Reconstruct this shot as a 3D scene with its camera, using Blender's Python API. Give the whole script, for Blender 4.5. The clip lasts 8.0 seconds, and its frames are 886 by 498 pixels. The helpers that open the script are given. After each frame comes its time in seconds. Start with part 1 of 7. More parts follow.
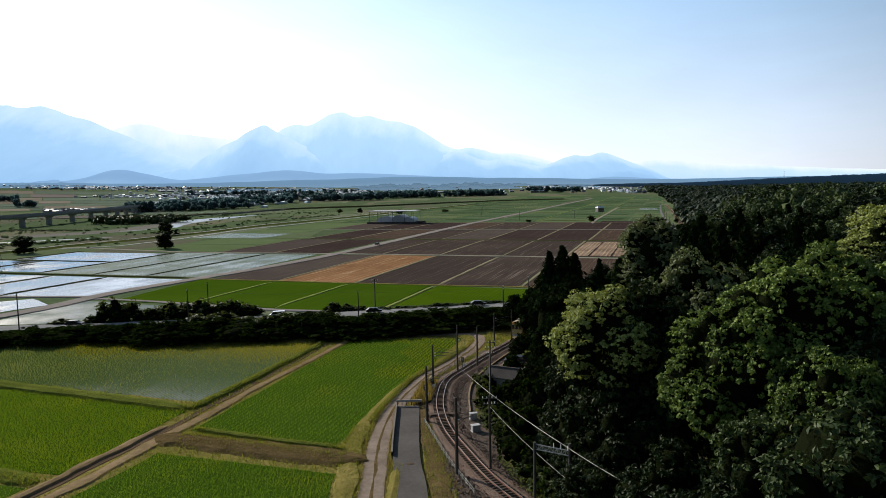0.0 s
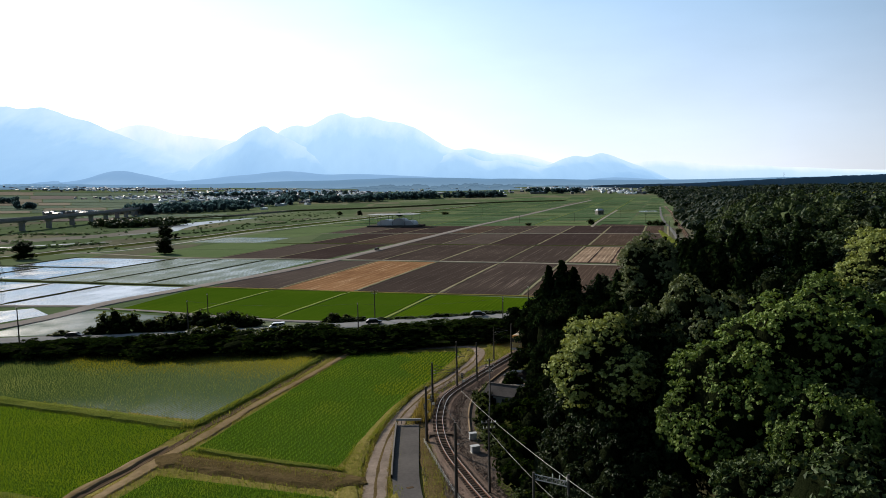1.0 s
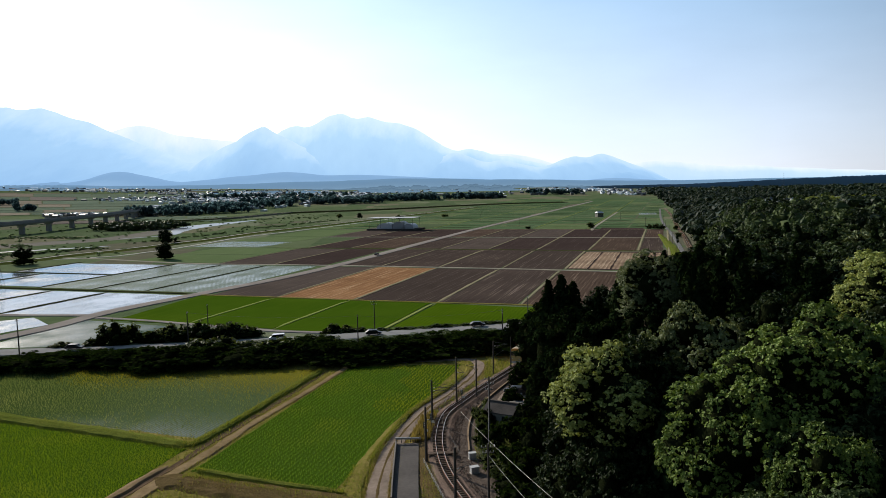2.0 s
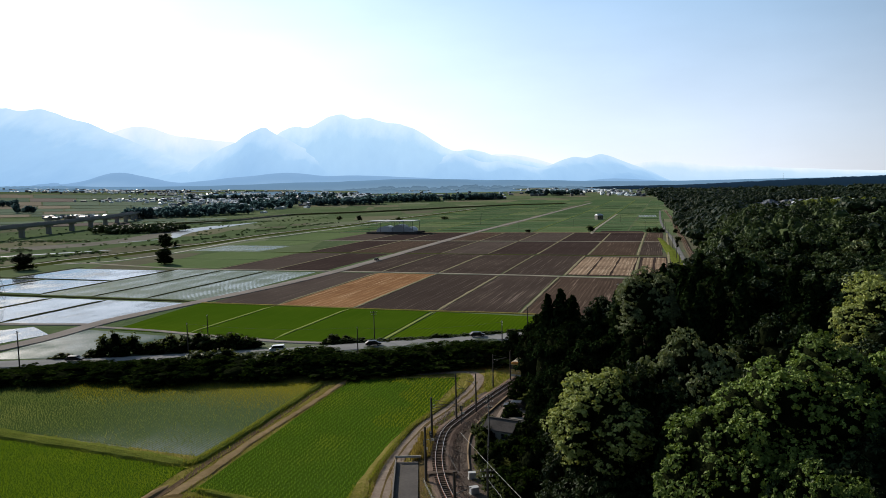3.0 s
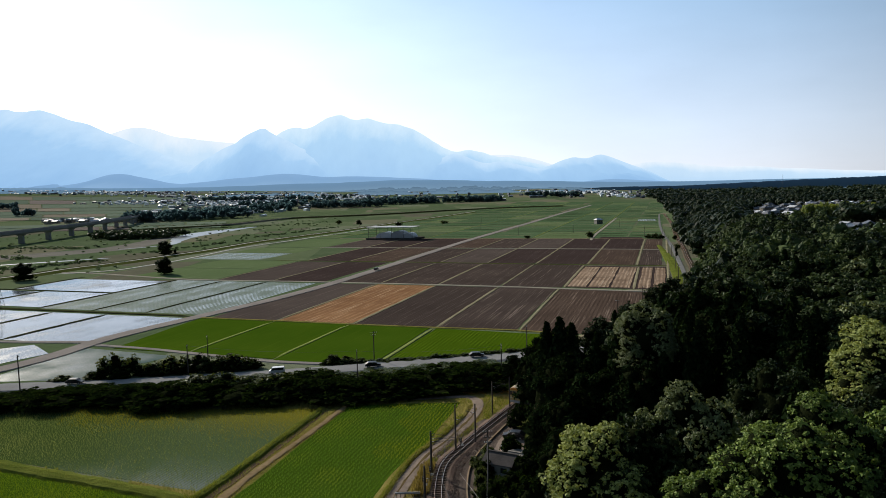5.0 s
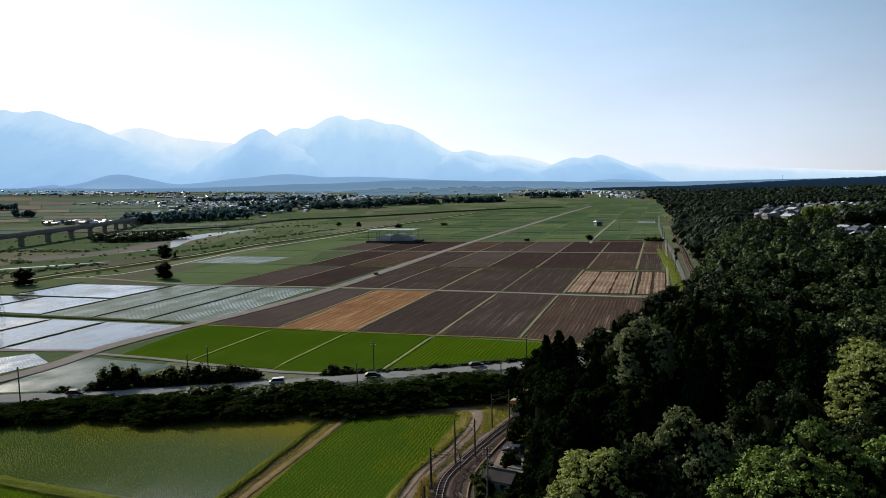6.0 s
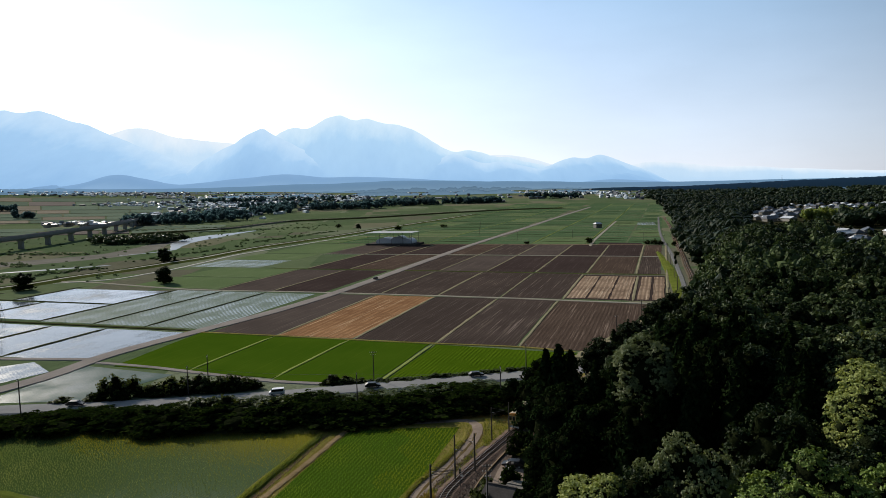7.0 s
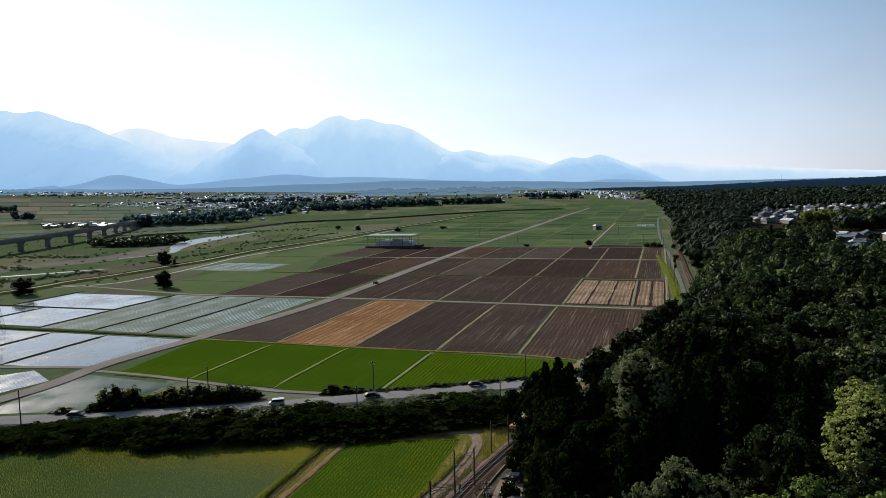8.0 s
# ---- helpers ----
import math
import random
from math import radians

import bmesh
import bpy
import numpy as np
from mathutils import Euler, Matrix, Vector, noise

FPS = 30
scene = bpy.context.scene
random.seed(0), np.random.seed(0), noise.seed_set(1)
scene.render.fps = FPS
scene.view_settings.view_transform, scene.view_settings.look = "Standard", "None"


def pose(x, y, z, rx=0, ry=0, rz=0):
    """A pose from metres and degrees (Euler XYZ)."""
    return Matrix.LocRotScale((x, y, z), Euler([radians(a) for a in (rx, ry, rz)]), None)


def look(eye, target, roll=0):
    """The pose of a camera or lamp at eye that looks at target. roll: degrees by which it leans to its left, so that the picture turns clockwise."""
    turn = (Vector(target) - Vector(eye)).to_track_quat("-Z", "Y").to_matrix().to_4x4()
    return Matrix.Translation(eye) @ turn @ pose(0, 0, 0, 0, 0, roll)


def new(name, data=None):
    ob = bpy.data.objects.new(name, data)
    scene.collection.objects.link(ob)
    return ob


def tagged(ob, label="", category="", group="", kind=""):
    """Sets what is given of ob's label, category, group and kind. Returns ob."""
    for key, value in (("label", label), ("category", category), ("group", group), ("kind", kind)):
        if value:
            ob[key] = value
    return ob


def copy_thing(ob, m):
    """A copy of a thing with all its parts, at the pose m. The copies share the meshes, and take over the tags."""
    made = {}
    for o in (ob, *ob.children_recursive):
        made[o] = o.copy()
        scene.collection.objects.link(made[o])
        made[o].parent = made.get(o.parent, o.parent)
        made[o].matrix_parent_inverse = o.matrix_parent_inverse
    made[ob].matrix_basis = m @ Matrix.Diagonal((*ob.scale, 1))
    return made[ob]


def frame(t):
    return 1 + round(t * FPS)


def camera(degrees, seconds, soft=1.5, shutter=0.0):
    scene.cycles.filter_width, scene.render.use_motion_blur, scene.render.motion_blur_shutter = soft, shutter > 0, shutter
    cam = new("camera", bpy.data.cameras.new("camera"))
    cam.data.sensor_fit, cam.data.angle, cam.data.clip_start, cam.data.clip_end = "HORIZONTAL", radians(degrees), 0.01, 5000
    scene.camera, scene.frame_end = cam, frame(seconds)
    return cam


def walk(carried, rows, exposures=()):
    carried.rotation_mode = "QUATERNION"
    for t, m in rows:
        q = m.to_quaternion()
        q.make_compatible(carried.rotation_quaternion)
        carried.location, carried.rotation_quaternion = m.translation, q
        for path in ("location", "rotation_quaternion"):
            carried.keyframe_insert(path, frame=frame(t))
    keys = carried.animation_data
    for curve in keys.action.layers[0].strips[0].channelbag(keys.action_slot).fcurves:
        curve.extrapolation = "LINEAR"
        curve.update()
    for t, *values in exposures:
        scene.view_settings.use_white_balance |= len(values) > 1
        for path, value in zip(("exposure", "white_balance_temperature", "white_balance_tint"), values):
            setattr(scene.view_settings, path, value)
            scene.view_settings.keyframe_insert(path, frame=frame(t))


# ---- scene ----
# ------------------------------------------------------------------ camera
cam = camera(65.5, 8.0, soft=0.65)
# seconds, eye x, y, z, yaw, pitch, roll
ROWS = [
    (0.0, -0.231, 0.842, 35.002, 0.250, -5.212, -1.135),
    (0.5, -0.161, 0.882, 36.502, 0.247, -5.199, -1.157),
    (1.0, -0.094, 0.920, 38.002, 0.242, -5.188, -1.179),
    (1.5, -0.028, 0.956, 39.504, 0.237, -5.180, -1.200),
    (3.0, 0.156, 1.050, 44.011, 0.220, -5.170, -1.259),
    (3.5, 0.214, 1.076, 45.514, 0.213, -5.172, -1.278),
    (4.0, 0.270, 1.100, 47.018, 0.206, -5.176, -1.297),
    (4.5, 0.324, 1.121, 48.522, 0.198, -5.183, -1.315),
    (6.0, 0.473, 1.171, 53.039, 0.171, -5.218, -1.365),
    (6.5, 0.519, 1.183, 54.546, 0.161, -5.234, -1.381),
    (7.0, 0.563, 1.193, 56.053, 0.150, -5.253, -1.397),
    (7.5, 0.605, 1.200, 57.561, 0.139, -5.275, -1.412),
    (8.0, 0.644, 1.205, 59.069, 0.127, -5.299, -1.426),
]
EXPOSURES = [(0.0, 0.28), (3.0, 0.20), (8.0, 0.10)]
walk(cam, [(t, pose(x, y, z) @ pose(0, 0, 0, 0, 0, yaw) @ pose(0, 0, 0, 90 + pitch) @ pose(0, 0, 0, 0, 0, roll))
           for t, x, y, z, yaw, pitch, roll in ROWS], exposures=EXPOSURES)

# ------------------------------------------------------------------ light
SUN_AZ, SUN_EL = -41.0, 25.0          # degrees right of +y, and above the horizon
world = bpy.data.worlds.new("sky")
scene.world = world
world.use_nodes = True
wn, wl = world.node_tree.nodes, world.node_tree.links
wn.clear()
sky = wn.new("ShaderNodeTexSky")
sky.sky_type, sky.sun_disc = "NISHITA", False
sky.sun_elevation, sky.sun_rotation = radians(SUN_EL), radians(SUN_AZ)
sky.air_density, sky.dust_density, sky.ozone_density, sky.altitude = 1.0, 0.6, 3.0, 100
# summer haze: a bright veil that thins out with height above the horizon, stronger towards the sun
SKY_GAIN, HAZE_GAIN = 0.013, 1.28
tc = wn.new("ShaderNodeTexCoord")
sep = wn.new("ShaderNodeSeparateXYZ")
wl.new(tc.outputs["Generated"], sep.inputs[0])


def wmath(op, a, b=0.0, clamp=False):
    n = wn.new("ShaderNodeMath")
    n.operation, n.use_clamp = op, clamp
    for i, v in enumerate((a, b)):
        if isinstance(v, (int, float)):
            n.inputs[i].default_value = v
        else:
            wl.new(v, n.inputs[i])
    return n.outputs[0]


up = wmath("MAXIMUM", sep.outputs[2], 0.0)
veil = wmath("POWER", 2.718, wmath("MULTIPLY", up, -1.15))
toward = wn.new("ShaderNodeVectorMath")
toward.operation = "DOT_PRODUCT"
wl.new(tc.outputs["Generated"], toward.inputs[0])
toward.inputs[1].default_value = (math.sin(radians(SUN_AZ)), math.cos(radians(SUN_AZ)), 0.0)
near_sun = wmath("POWER", wmath("MAXIMUM", toward.outputs["Value"], 0.0), 3.0)
sunward = wmath("DIVIDE", wmath("ADD", toward.outputs["Value"], 0.35), 0.75, True)
veil = wmath("MULTIPLY", veil, wmath("ADD", 0.04, wmath("ADD", wmath("MULTIPLY", sunward, 0.53), wmath("MULTIPLY", near_sun, 0.75))))
cloud = wn.new("ShaderNodeTexNoise")
cloud.inputs["Scale"].default_value, cloud.inputs["Detail"].default_value, cloud.inputs["Roughness"].default_value = 2.2, 5, 0.55
stretch = wn.new("ShaderNodeMapping")
stretch.inputs["Scale"].default_value = (1.0, 1.0, 3.5)
wl.new(tc.outputs["Generated"], stretch.inputs["Vector"])
wl.new(stretch.outputs[0], cloud.inputs["Vector"])
veil = wmath("MULTIPLY", veil, wmath("ADD", 0.82, wmath("MULTIPLY", cloud.outputs["Fac"], 0.36)))
sky_bg = wn.new("ShaderNodeBackground")
sky_bg.inputs["Strength"].default_value = SKY_GAIN
wl.new(sky.outputs[0], sky_bg.inputs["Color"])
haze_bg = wn.new("ShaderNodeBackground")
tone = wn.new("ShaderNodeMix")
tone.data_type = "RGBA"
tone.inputs[6].default_value, tone.inputs[7].default_value = (0.86, 0.92, 1.04, 1), (0.48, 0.765, 1.12, 1)
wl.new(wmath("MULTIPLY", wmath("MULTIPLY", up, 4.0, True), wmath("SUBTRACT", 1.0, wmath("MULTIPLY", near_sun, 0.85))), tone.inputs[0])
wl.new(tone.outputs[2], haze_bg.inputs["Color"])
wl.new(wmath("MULTIPLY", veil, HAZE_GAIN), haze_bg.inputs["Strength"])
both = wn.new("ShaderNodeAddShader")
wout = wn.new("ShaderNodeOutputWorld")
wl.new(sky_bg.outputs[0], both.inputs[0])
wl.new(haze_bg.outputs[0], both.inputs[1])
wl.new(both.outputs[0], wout.inputs["Surface"])
sun_data = bpy.data.lights.new("sun", "SUN")
sun_data.energy, sun_data.angle, sun_data.color = 5.0, radians(0.6), (1.0, 0.915, 0.78)
sun = new("sun", sun_data)
sa, se = radians(SUN_AZ), radians(SUN_EL)
sun_dir = Vector((math.sin(sa) * math.cos(se), math.cos(sa) * math.cos(se), math.sin(se)))
sun.matrix_world = look(sun_dir * 300, (0, 0, 0))


# ------------------------------------------------------------------ materials
def node_mat(name):
    m = bpy.data.materials.new(name)
    m.use_nodes = True
    nt = m.node_tree
    return m, nt, nt.nodes["Principled BSDF"]


def noise_tex(nt, coord, scale, detail=4.0, rough=0.6):
    n = nt.nodes.new("ShaderNodeTexNoise")
    n.inputs["Scale"].default_value = scale
    n.inputs["Detail"].default_value = detail
    n.inputs["Roughness"].default_value = rough
    nt.links.new(coord, n.inputs["Vector"])
    return n.outputs["Fac"]


def sharpen(nt, fac, lo, hi):
    n = nt.nodes.new("ShaderNodeMapRange")
    n.inputs["From Min"].default_value, n.inputs["From Max"].default_value = lo, hi
    nt.links.new(fac, n.inputs["Value"])
    return n.outputs["Result"]


def blend(nt, fac, a, b, mode="MIX"):
    n = nt.nodes.new("ShaderNodeMix")
    n.data_type, n.blend_type = "RGBA", mode
    for idx, v in ((0, fac), (6, a), (7, b)):
        if isinstance(v, (int, float)):
            n.inputs[idx].default_value = v
        elif isinstance(v, tuple):
            n.inputs[idx].default_value = (*v[:3], 1)
        else:
            nt.links.new(v, n.inputs[idx])
    return n.outputs[2]


def arith(nt, op, a, b):
    n = nt.nodes.new("ShaderNodeMath")
    n.operation = op
    for i, v in enumerate((a, b)):
        if isinstance(v, (int, float)):
            n.inputs[i].default_value = v
        else:
            nt.links.new(v, n.inputs[i])
    return n.outputs[0]


def position(nt):
    return nt.nodes.new("ShaderNodeNewGeometry").outputs["Position"]


def obj_coord(nt):
    return nt.nodes.new("ShaderNodeTexCoord").outputs["Object"]


def bumped(nt, bsdf, height, strength, dist):
    b = nt.nodes.new("ShaderNodeBump")
    b.inputs["Strength"].default_value, b.inputs["Distance"].default_value = strength, dist
    nt.links.new(height, b.inputs["Height"])
    nt.links.new(b.outputs[0], bsdf.inputs["Normal"])


def surface(name, c1, c2, big=0.05, fine=1.2, rough=0.9, metal=0.0, bump=0.4, dist=0.05, world_space=True, vary=0.0, spec=0.0):
    """Two colours mixed at two scales, with grain as bump."""
    m, nt, p = node_mat(name)
    co = position(nt) if world_space else obj_coord(nt)
    f1 = sharpen(nt, noise_tex(nt, co, big), 0.3, 0.7)
    f2 = sharpen(nt, noise_tex(nt, co, fine, 6, 0.7), 0.3, 0.7)
    fac = arith(nt, "ADD", arith(nt, "MULTIPLY", f1, 0.55), arith(nt, "MULTIPLY", f2, 0.45))
    col = blend(nt, fac, c1, c2)
    if vary:
        rnd = nt.nodes.new("ShaderNodeObjectInfo").outputs["Random"]
        col = blend(nt, arith(nt, "MULTIPLY", rnd, vary), col, tuple(0.35 * v for v in c1))
    nt.links.new(col, p.inputs["Base Color"])
    p.inputs["Roughness"].default_value, p.inputs["Metallic"].default_value = rough, metal
    p.inputs["Specular IOR Level"].default_value = spec
    bumped(nt, p, f2, bump, dist)
    return m


FIELD_ANGLE = radians(17.7)


def field_coord(nt):
    """Ground coordinates turned so that x runs across the plots and y along them."""
    mp = nt.nodes.new("ShaderNodeMapping")
    mp.inputs["Rotation"].default_value = (0, 0, FIELD_ANGLE)
    nt.links.new(position(nt), mp.inputs["Vector"])
    return mp.outputs[0]


def stripes(nt, co, period, distort=0.6, detail_scale=1.0, axis="X"):
    w = nt.nodes.new("ShaderNodeTexWave")
    w.wave_type, w.bands_direction = "BANDS", axis
    w.inputs["Scale"].default_value = 0.314 / period
    w.inputs["Distortion"].default_value = distort
    w.inputs["Detail"].default_value = 3
    w.inputs["Detail Scale"].default_value = detail_scale
    nt.links.new(co, w.inputs["Vector"])
    return w.outputs["Fac"]


def furrowed(name, c_low, c_high, c_streak, period=1.6, streak=0.35, vary=0.5, along="X", rough=0.95, height=0.25, row=0.16):
    """Ploughed or cropped soil: furrows across, patchy tone, pale streaks of stubble along some of the rows."""
    m, nt, p = node_mat(name)
    co = field_coord(nt)
    st = stripes(nt, co, period, 1.0, 0.4, along)
    wide = stripes(nt, co, period * 5.3, 3.0, 0.15, along)
    grain = noise_tex(nt, co, 1.6, 8, 0.75)
    patch = sharpen(nt, noise_tex(nt, co, 0.035, 3), 0.35, 0.65)
    stretch = nt.nodes.new("ShaderNodeMapping")
    stretch.inputs["Scale"].default_value = (2.2, 0.035, 1) if along == "X" else (0.035, 2.2, 1)
    nt.links.new(co, stretch.inputs["Vector"])
    line = sharpen(nt, noise_tex(nt, stretch.outputs[0], 0.7, 4, 0.7), 0.54, 0.66)
    st = arith(nt, "MULTIPLY", st, sharpen(nt, noise_tex(nt, co, 0.12, 5, 0.7), 0.38, 0.66))
    fac = arith(nt, "ADD", arith(nt, "MULTIPLY", st, row), arith(nt, "ADD", arith(nt, "MULTIPLY", patch, 0.35), arith(nt, "MULTIPLY", grain, 0.5)))
    col = blend(nt, fac, c_low, c_high)
    smask = arith(nt, "MULTIPLY", arith(nt, "MULTIPLY", line, arith(nt, "ADD", 0.3, wide)), streak)
    col = blend(nt, smask, col, c_streak)
    rnd = nt.nodes.new("ShaderNodeObjectInfo").outputs["Random"]
    col = blend(nt, arith(nt, "MULTIPLY", rnd, vary), col, c_low)
    nt.links.new(col, p.inputs["Base Color"])
    p.inputs["Roughness"].default_value = rough
    p.inputs["Specular IOR Level"].default_value = 0.0
    bumped(nt, p, arith(nt, "ADD", arith(nt, "MULTIPLY", st, min(1.0, row * 2.5)), arith(nt, "MULTIPLY", grain, 1.1)), 0.7, height)
    return m


def paddy(name, water, crop, cover, row=0.9, rough=0.06, rowed=0.22, wet=None, gloss=0.5, broad=0.12, cloud=0.9, dry=None):
    """Flooded paddy: still water, with seedlings in rows over part of it. cover: 0 bare water, 1 all crop."""
    m, nt, p = node_mat(name)
    co = field_coord(nt)
    grain = noise_tex(nt, co, 2.2, 7, 0.75)
    patch = noise_tex(nt, co, 0.045, 4, 0.6)
    rows_ = stripes(nt, co, row, 1.2, 0.6)
    wide = stripes(nt, co, row * 6.0, 2.0, 0.2)
    v = arith(nt, "ADD", arith(nt, "MULTIPLY", grain, 0.5), arith(nt, "ADD", arith(nt, "ADD", arith(nt, "MULTIPLY", patch, cloud), (0.9 - cloud) * 0.5), arith(nt, "ADD", arith(nt, "MULTIPLY", rows_, rowed), arith(nt, "MULTIPLY", wide, broad))))
    if wet:                                     # the plot dries out from y to y
        sep = nt.nodes.new("ShaderNodeSeparateXYZ")
        nt.links.new(position(nt), sep.inputs[0])
        v = arith(nt, "ADD", v, arith(nt, "MULTIPLY", sharpen(nt, sep.outputs[1], wet[0], wet[1]), 0.5))
    mask = sharpen(nt, v, 1.12 - 0.62 * cover, 1.36 - 0.62 * cover)
    if dry:
        turn = arith(nt, "ADD", arith(nt, "ADD", sep.outputs[1], arith(nt, "MULTIPLY", sep.outputs[0], 0.30)), arith(nt, "MULTIPLY", noise_tex(nt, co, 0.06, 5, 0.65), 26.0))
        thick = sharpen(nt, arith(nt, "ADD", sep.outputs[0], arith(nt, "MULTIPLY", noise_tex(nt, co, 0.05, 4, 0.6), 14.0)), -44, -72)
        crop = blend(nt, sharpen(nt, turn, 137, 158), crop, dry)
        crop = blend(nt, thick, crop, (0.044, 0.072, 0.022))
        mask = arith(nt, "MAXIMUM", mask, arith(nt, "MULTIPLY", thick, 0.9))
    col = blend(nt, mask, water, crop)
    nt.links.new(col, p.inputs["Base Color"])
    rg = nt.nodes.new("ShaderNodeMapRange")
    rg.inputs["To Min"].default_value, rg.inputs["To Max"].default_value = rough, 0.75
    nt.links.new(mask, rg.inputs["Value"])
    nt.links.new(rg.outputs[0], p.inputs["Roughness"])
    p.inputs["IOR"].default_value = 1.33
    sp = nt.nodes.new("ShaderNodeMapRange")
    sp.inputs["To Min"].default_value, sp.inputs["To Max"].default_value = gloss, 0.0
    nt.links.new(mask, sp.inputs["Value"])
    nt.links.new(sp.outputs[0], p.inputs["Specular IOR Level"])
    bumped(nt, p, noise_tex(nt, co, 1.5, 5), 0.10, 0.05)
    return m


def leafy(name, c1, c2, trans=0.45, vary=0.5, gloss=0.2, patchy=None, glow=(1.6, 1.5, 0.55)):
    """Leaves: matt-glossy front, light shining through, each leaf and each plant a little different."""
    m, nt, p = node_mat(name)
    isl = nt.nodes.new("ShaderNodeNewGeometry").outputs["Random Per Island"]
    rnd = nt.nodes.new("ShaderNodeObjectInfo").outputs["Random"]
    col = blend(nt, isl, c1, c2)
    col = blend(nt, arith(nt, "MULTIPLY", rnd, vary), col, tuple(v * k for v, k in zip(c1, (0.55, 0.6, 0.7))))
    if patchy:
        n = sharpen(nt, noise_tex(nt, position(nt), 0.07, 5, 0.6), 0.5, 0.8)
        col = blend(nt, n, col, patchy)
    nt.links.new(col, p.inputs["Base Color"])
    p.inputs["Roughness"].default_value = 0.5
    p.inputs["Specular IOR Level"].default_value = gloss
    tr = nt.nodes.new("ShaderNodeBsdfTranslucent")
    nt.links.new(blend(nt, 1.0, col, glow, "MULTIPLY"), tr.inputs["Color"])
    mix = nt.nodes.new("ShaderNodeMixShader")
    mix.inputs[0].default_value = trans
    nt.links.new(p.outputs[0], mix.inputs[1])
    nt.links.new(tr.outputs[0], mix.inputs[2])
    nt.links.new(mix.outputs[0], nt.nodes["Material Output"].inputs["Surface"])
    return m


def plain(name, c, rough=0.6, metal=0.0, spec=0.4):
    return surface(name, c, tuple(v * 0.78 for v in c), 0.6, 6.0, rough, metal, 0.15, 0.01, False, 0.0, spec)


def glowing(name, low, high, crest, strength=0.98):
    """Distant backdrop, its aerial haze painted in as glow: a tone at the foot, one on the slopes, a third that melts
    into the sky at the crest.
    """
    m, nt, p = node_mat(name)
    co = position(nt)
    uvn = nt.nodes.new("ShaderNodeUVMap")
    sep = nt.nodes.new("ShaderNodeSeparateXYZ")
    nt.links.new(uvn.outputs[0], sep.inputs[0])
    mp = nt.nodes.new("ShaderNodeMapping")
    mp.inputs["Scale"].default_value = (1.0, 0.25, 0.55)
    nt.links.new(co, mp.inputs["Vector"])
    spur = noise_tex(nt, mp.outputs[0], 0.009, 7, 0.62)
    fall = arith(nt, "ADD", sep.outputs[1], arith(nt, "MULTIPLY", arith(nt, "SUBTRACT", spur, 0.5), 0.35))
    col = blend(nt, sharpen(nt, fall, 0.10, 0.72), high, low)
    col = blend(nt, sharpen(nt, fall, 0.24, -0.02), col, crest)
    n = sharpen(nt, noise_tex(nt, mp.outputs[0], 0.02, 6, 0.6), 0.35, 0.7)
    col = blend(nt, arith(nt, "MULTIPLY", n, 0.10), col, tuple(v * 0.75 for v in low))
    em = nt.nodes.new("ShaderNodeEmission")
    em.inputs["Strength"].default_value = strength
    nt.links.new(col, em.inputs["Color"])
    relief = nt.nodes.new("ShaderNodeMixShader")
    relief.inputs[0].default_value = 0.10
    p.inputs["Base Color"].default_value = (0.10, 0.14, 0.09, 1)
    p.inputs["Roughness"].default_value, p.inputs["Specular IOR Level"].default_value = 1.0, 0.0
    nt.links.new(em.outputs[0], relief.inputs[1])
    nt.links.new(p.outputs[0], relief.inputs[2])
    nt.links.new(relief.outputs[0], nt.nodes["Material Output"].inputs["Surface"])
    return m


GRASS = surface("rough_grass", (0.035, 0.055, 0.014), (0.09, 0.095, 0.03), 0.03, 0.8, 0.95, bump=0.8, dist=0.25)
FLOOR_GRASS = surface("valley_grass", (0.058, 0.082, 0.040), (0.155, 0.172, 0.105), 0.028, 0.16, 0.95, bump=0.9, dist=0.5)


def patchwork(m):
    """Lays a patchwork of small far plots over a ground material."""
    nt = m.node_tree
    p = nt.nodes["Principled BSDF"]
    old = p.inputs["Base Color"].links[0].from_socket
    mp = nt.nodes.new("ShaderNodeMapping")
    mp.inputs["Rotation"].default_value, mp.inputs["Scale"].default_value = (0, 0, radians(-6)), (1 / 60, 1 / 110, 0)
    nt.links.new(position(nt), mp.inputs["Vector"])
    vo = nt.nodes.new("ShaderNodeTexVoronoi")
    vo.distance = "CHEBYCHEV"
    vo.inputs["Scale"].default_value, vo.inputs["Randomness"].default_value = 1.0, 0.55
    nt.links.new(mp.outputs[0], vo.inputs["Vector"])
    ramp = nt.nodes.new("ShaderNodeValToRGB")
    ramp.color_ramp.interpolation = "CONSTANT"
    # Plot tones are lightened to stand in for distance haze.
    cols = ((0.0, (0.070, 0.11, 0.050)), (0.3, (0.11, 0.145, 0.075)), (0.5, (0.17, 0.155, 0.11)), (0.64, (0.065, 0.10, 0.050)), (0.8, (0.17, 0.19, 0.13)), (0.92, (0.12, 0.105, 0.085)))
    el = ramp.color_ramp.elements
    el[0].color = (*cols[0][1], 1)
    el[1].position, el[1].color = cols[1][0], (*cols[1][1], 1)
    for at, c in cols[2:]:
        e = el.new(at)
        e.color = (*c, 1)
    sep_c = nt.nodes.new("ShaderNodeSeparateColor")
    nt.links.new(vo.outputs["Color"], sep_c.inputs[0])
    nt.links.new(sep_c.outputs[0], ramp.inputs[0])
    nt.links.new(blend(nt, 0.6, old, ramp.outputs[0]), p.inputs["Base Color"])


patchwork(FLOOR_GRASS)


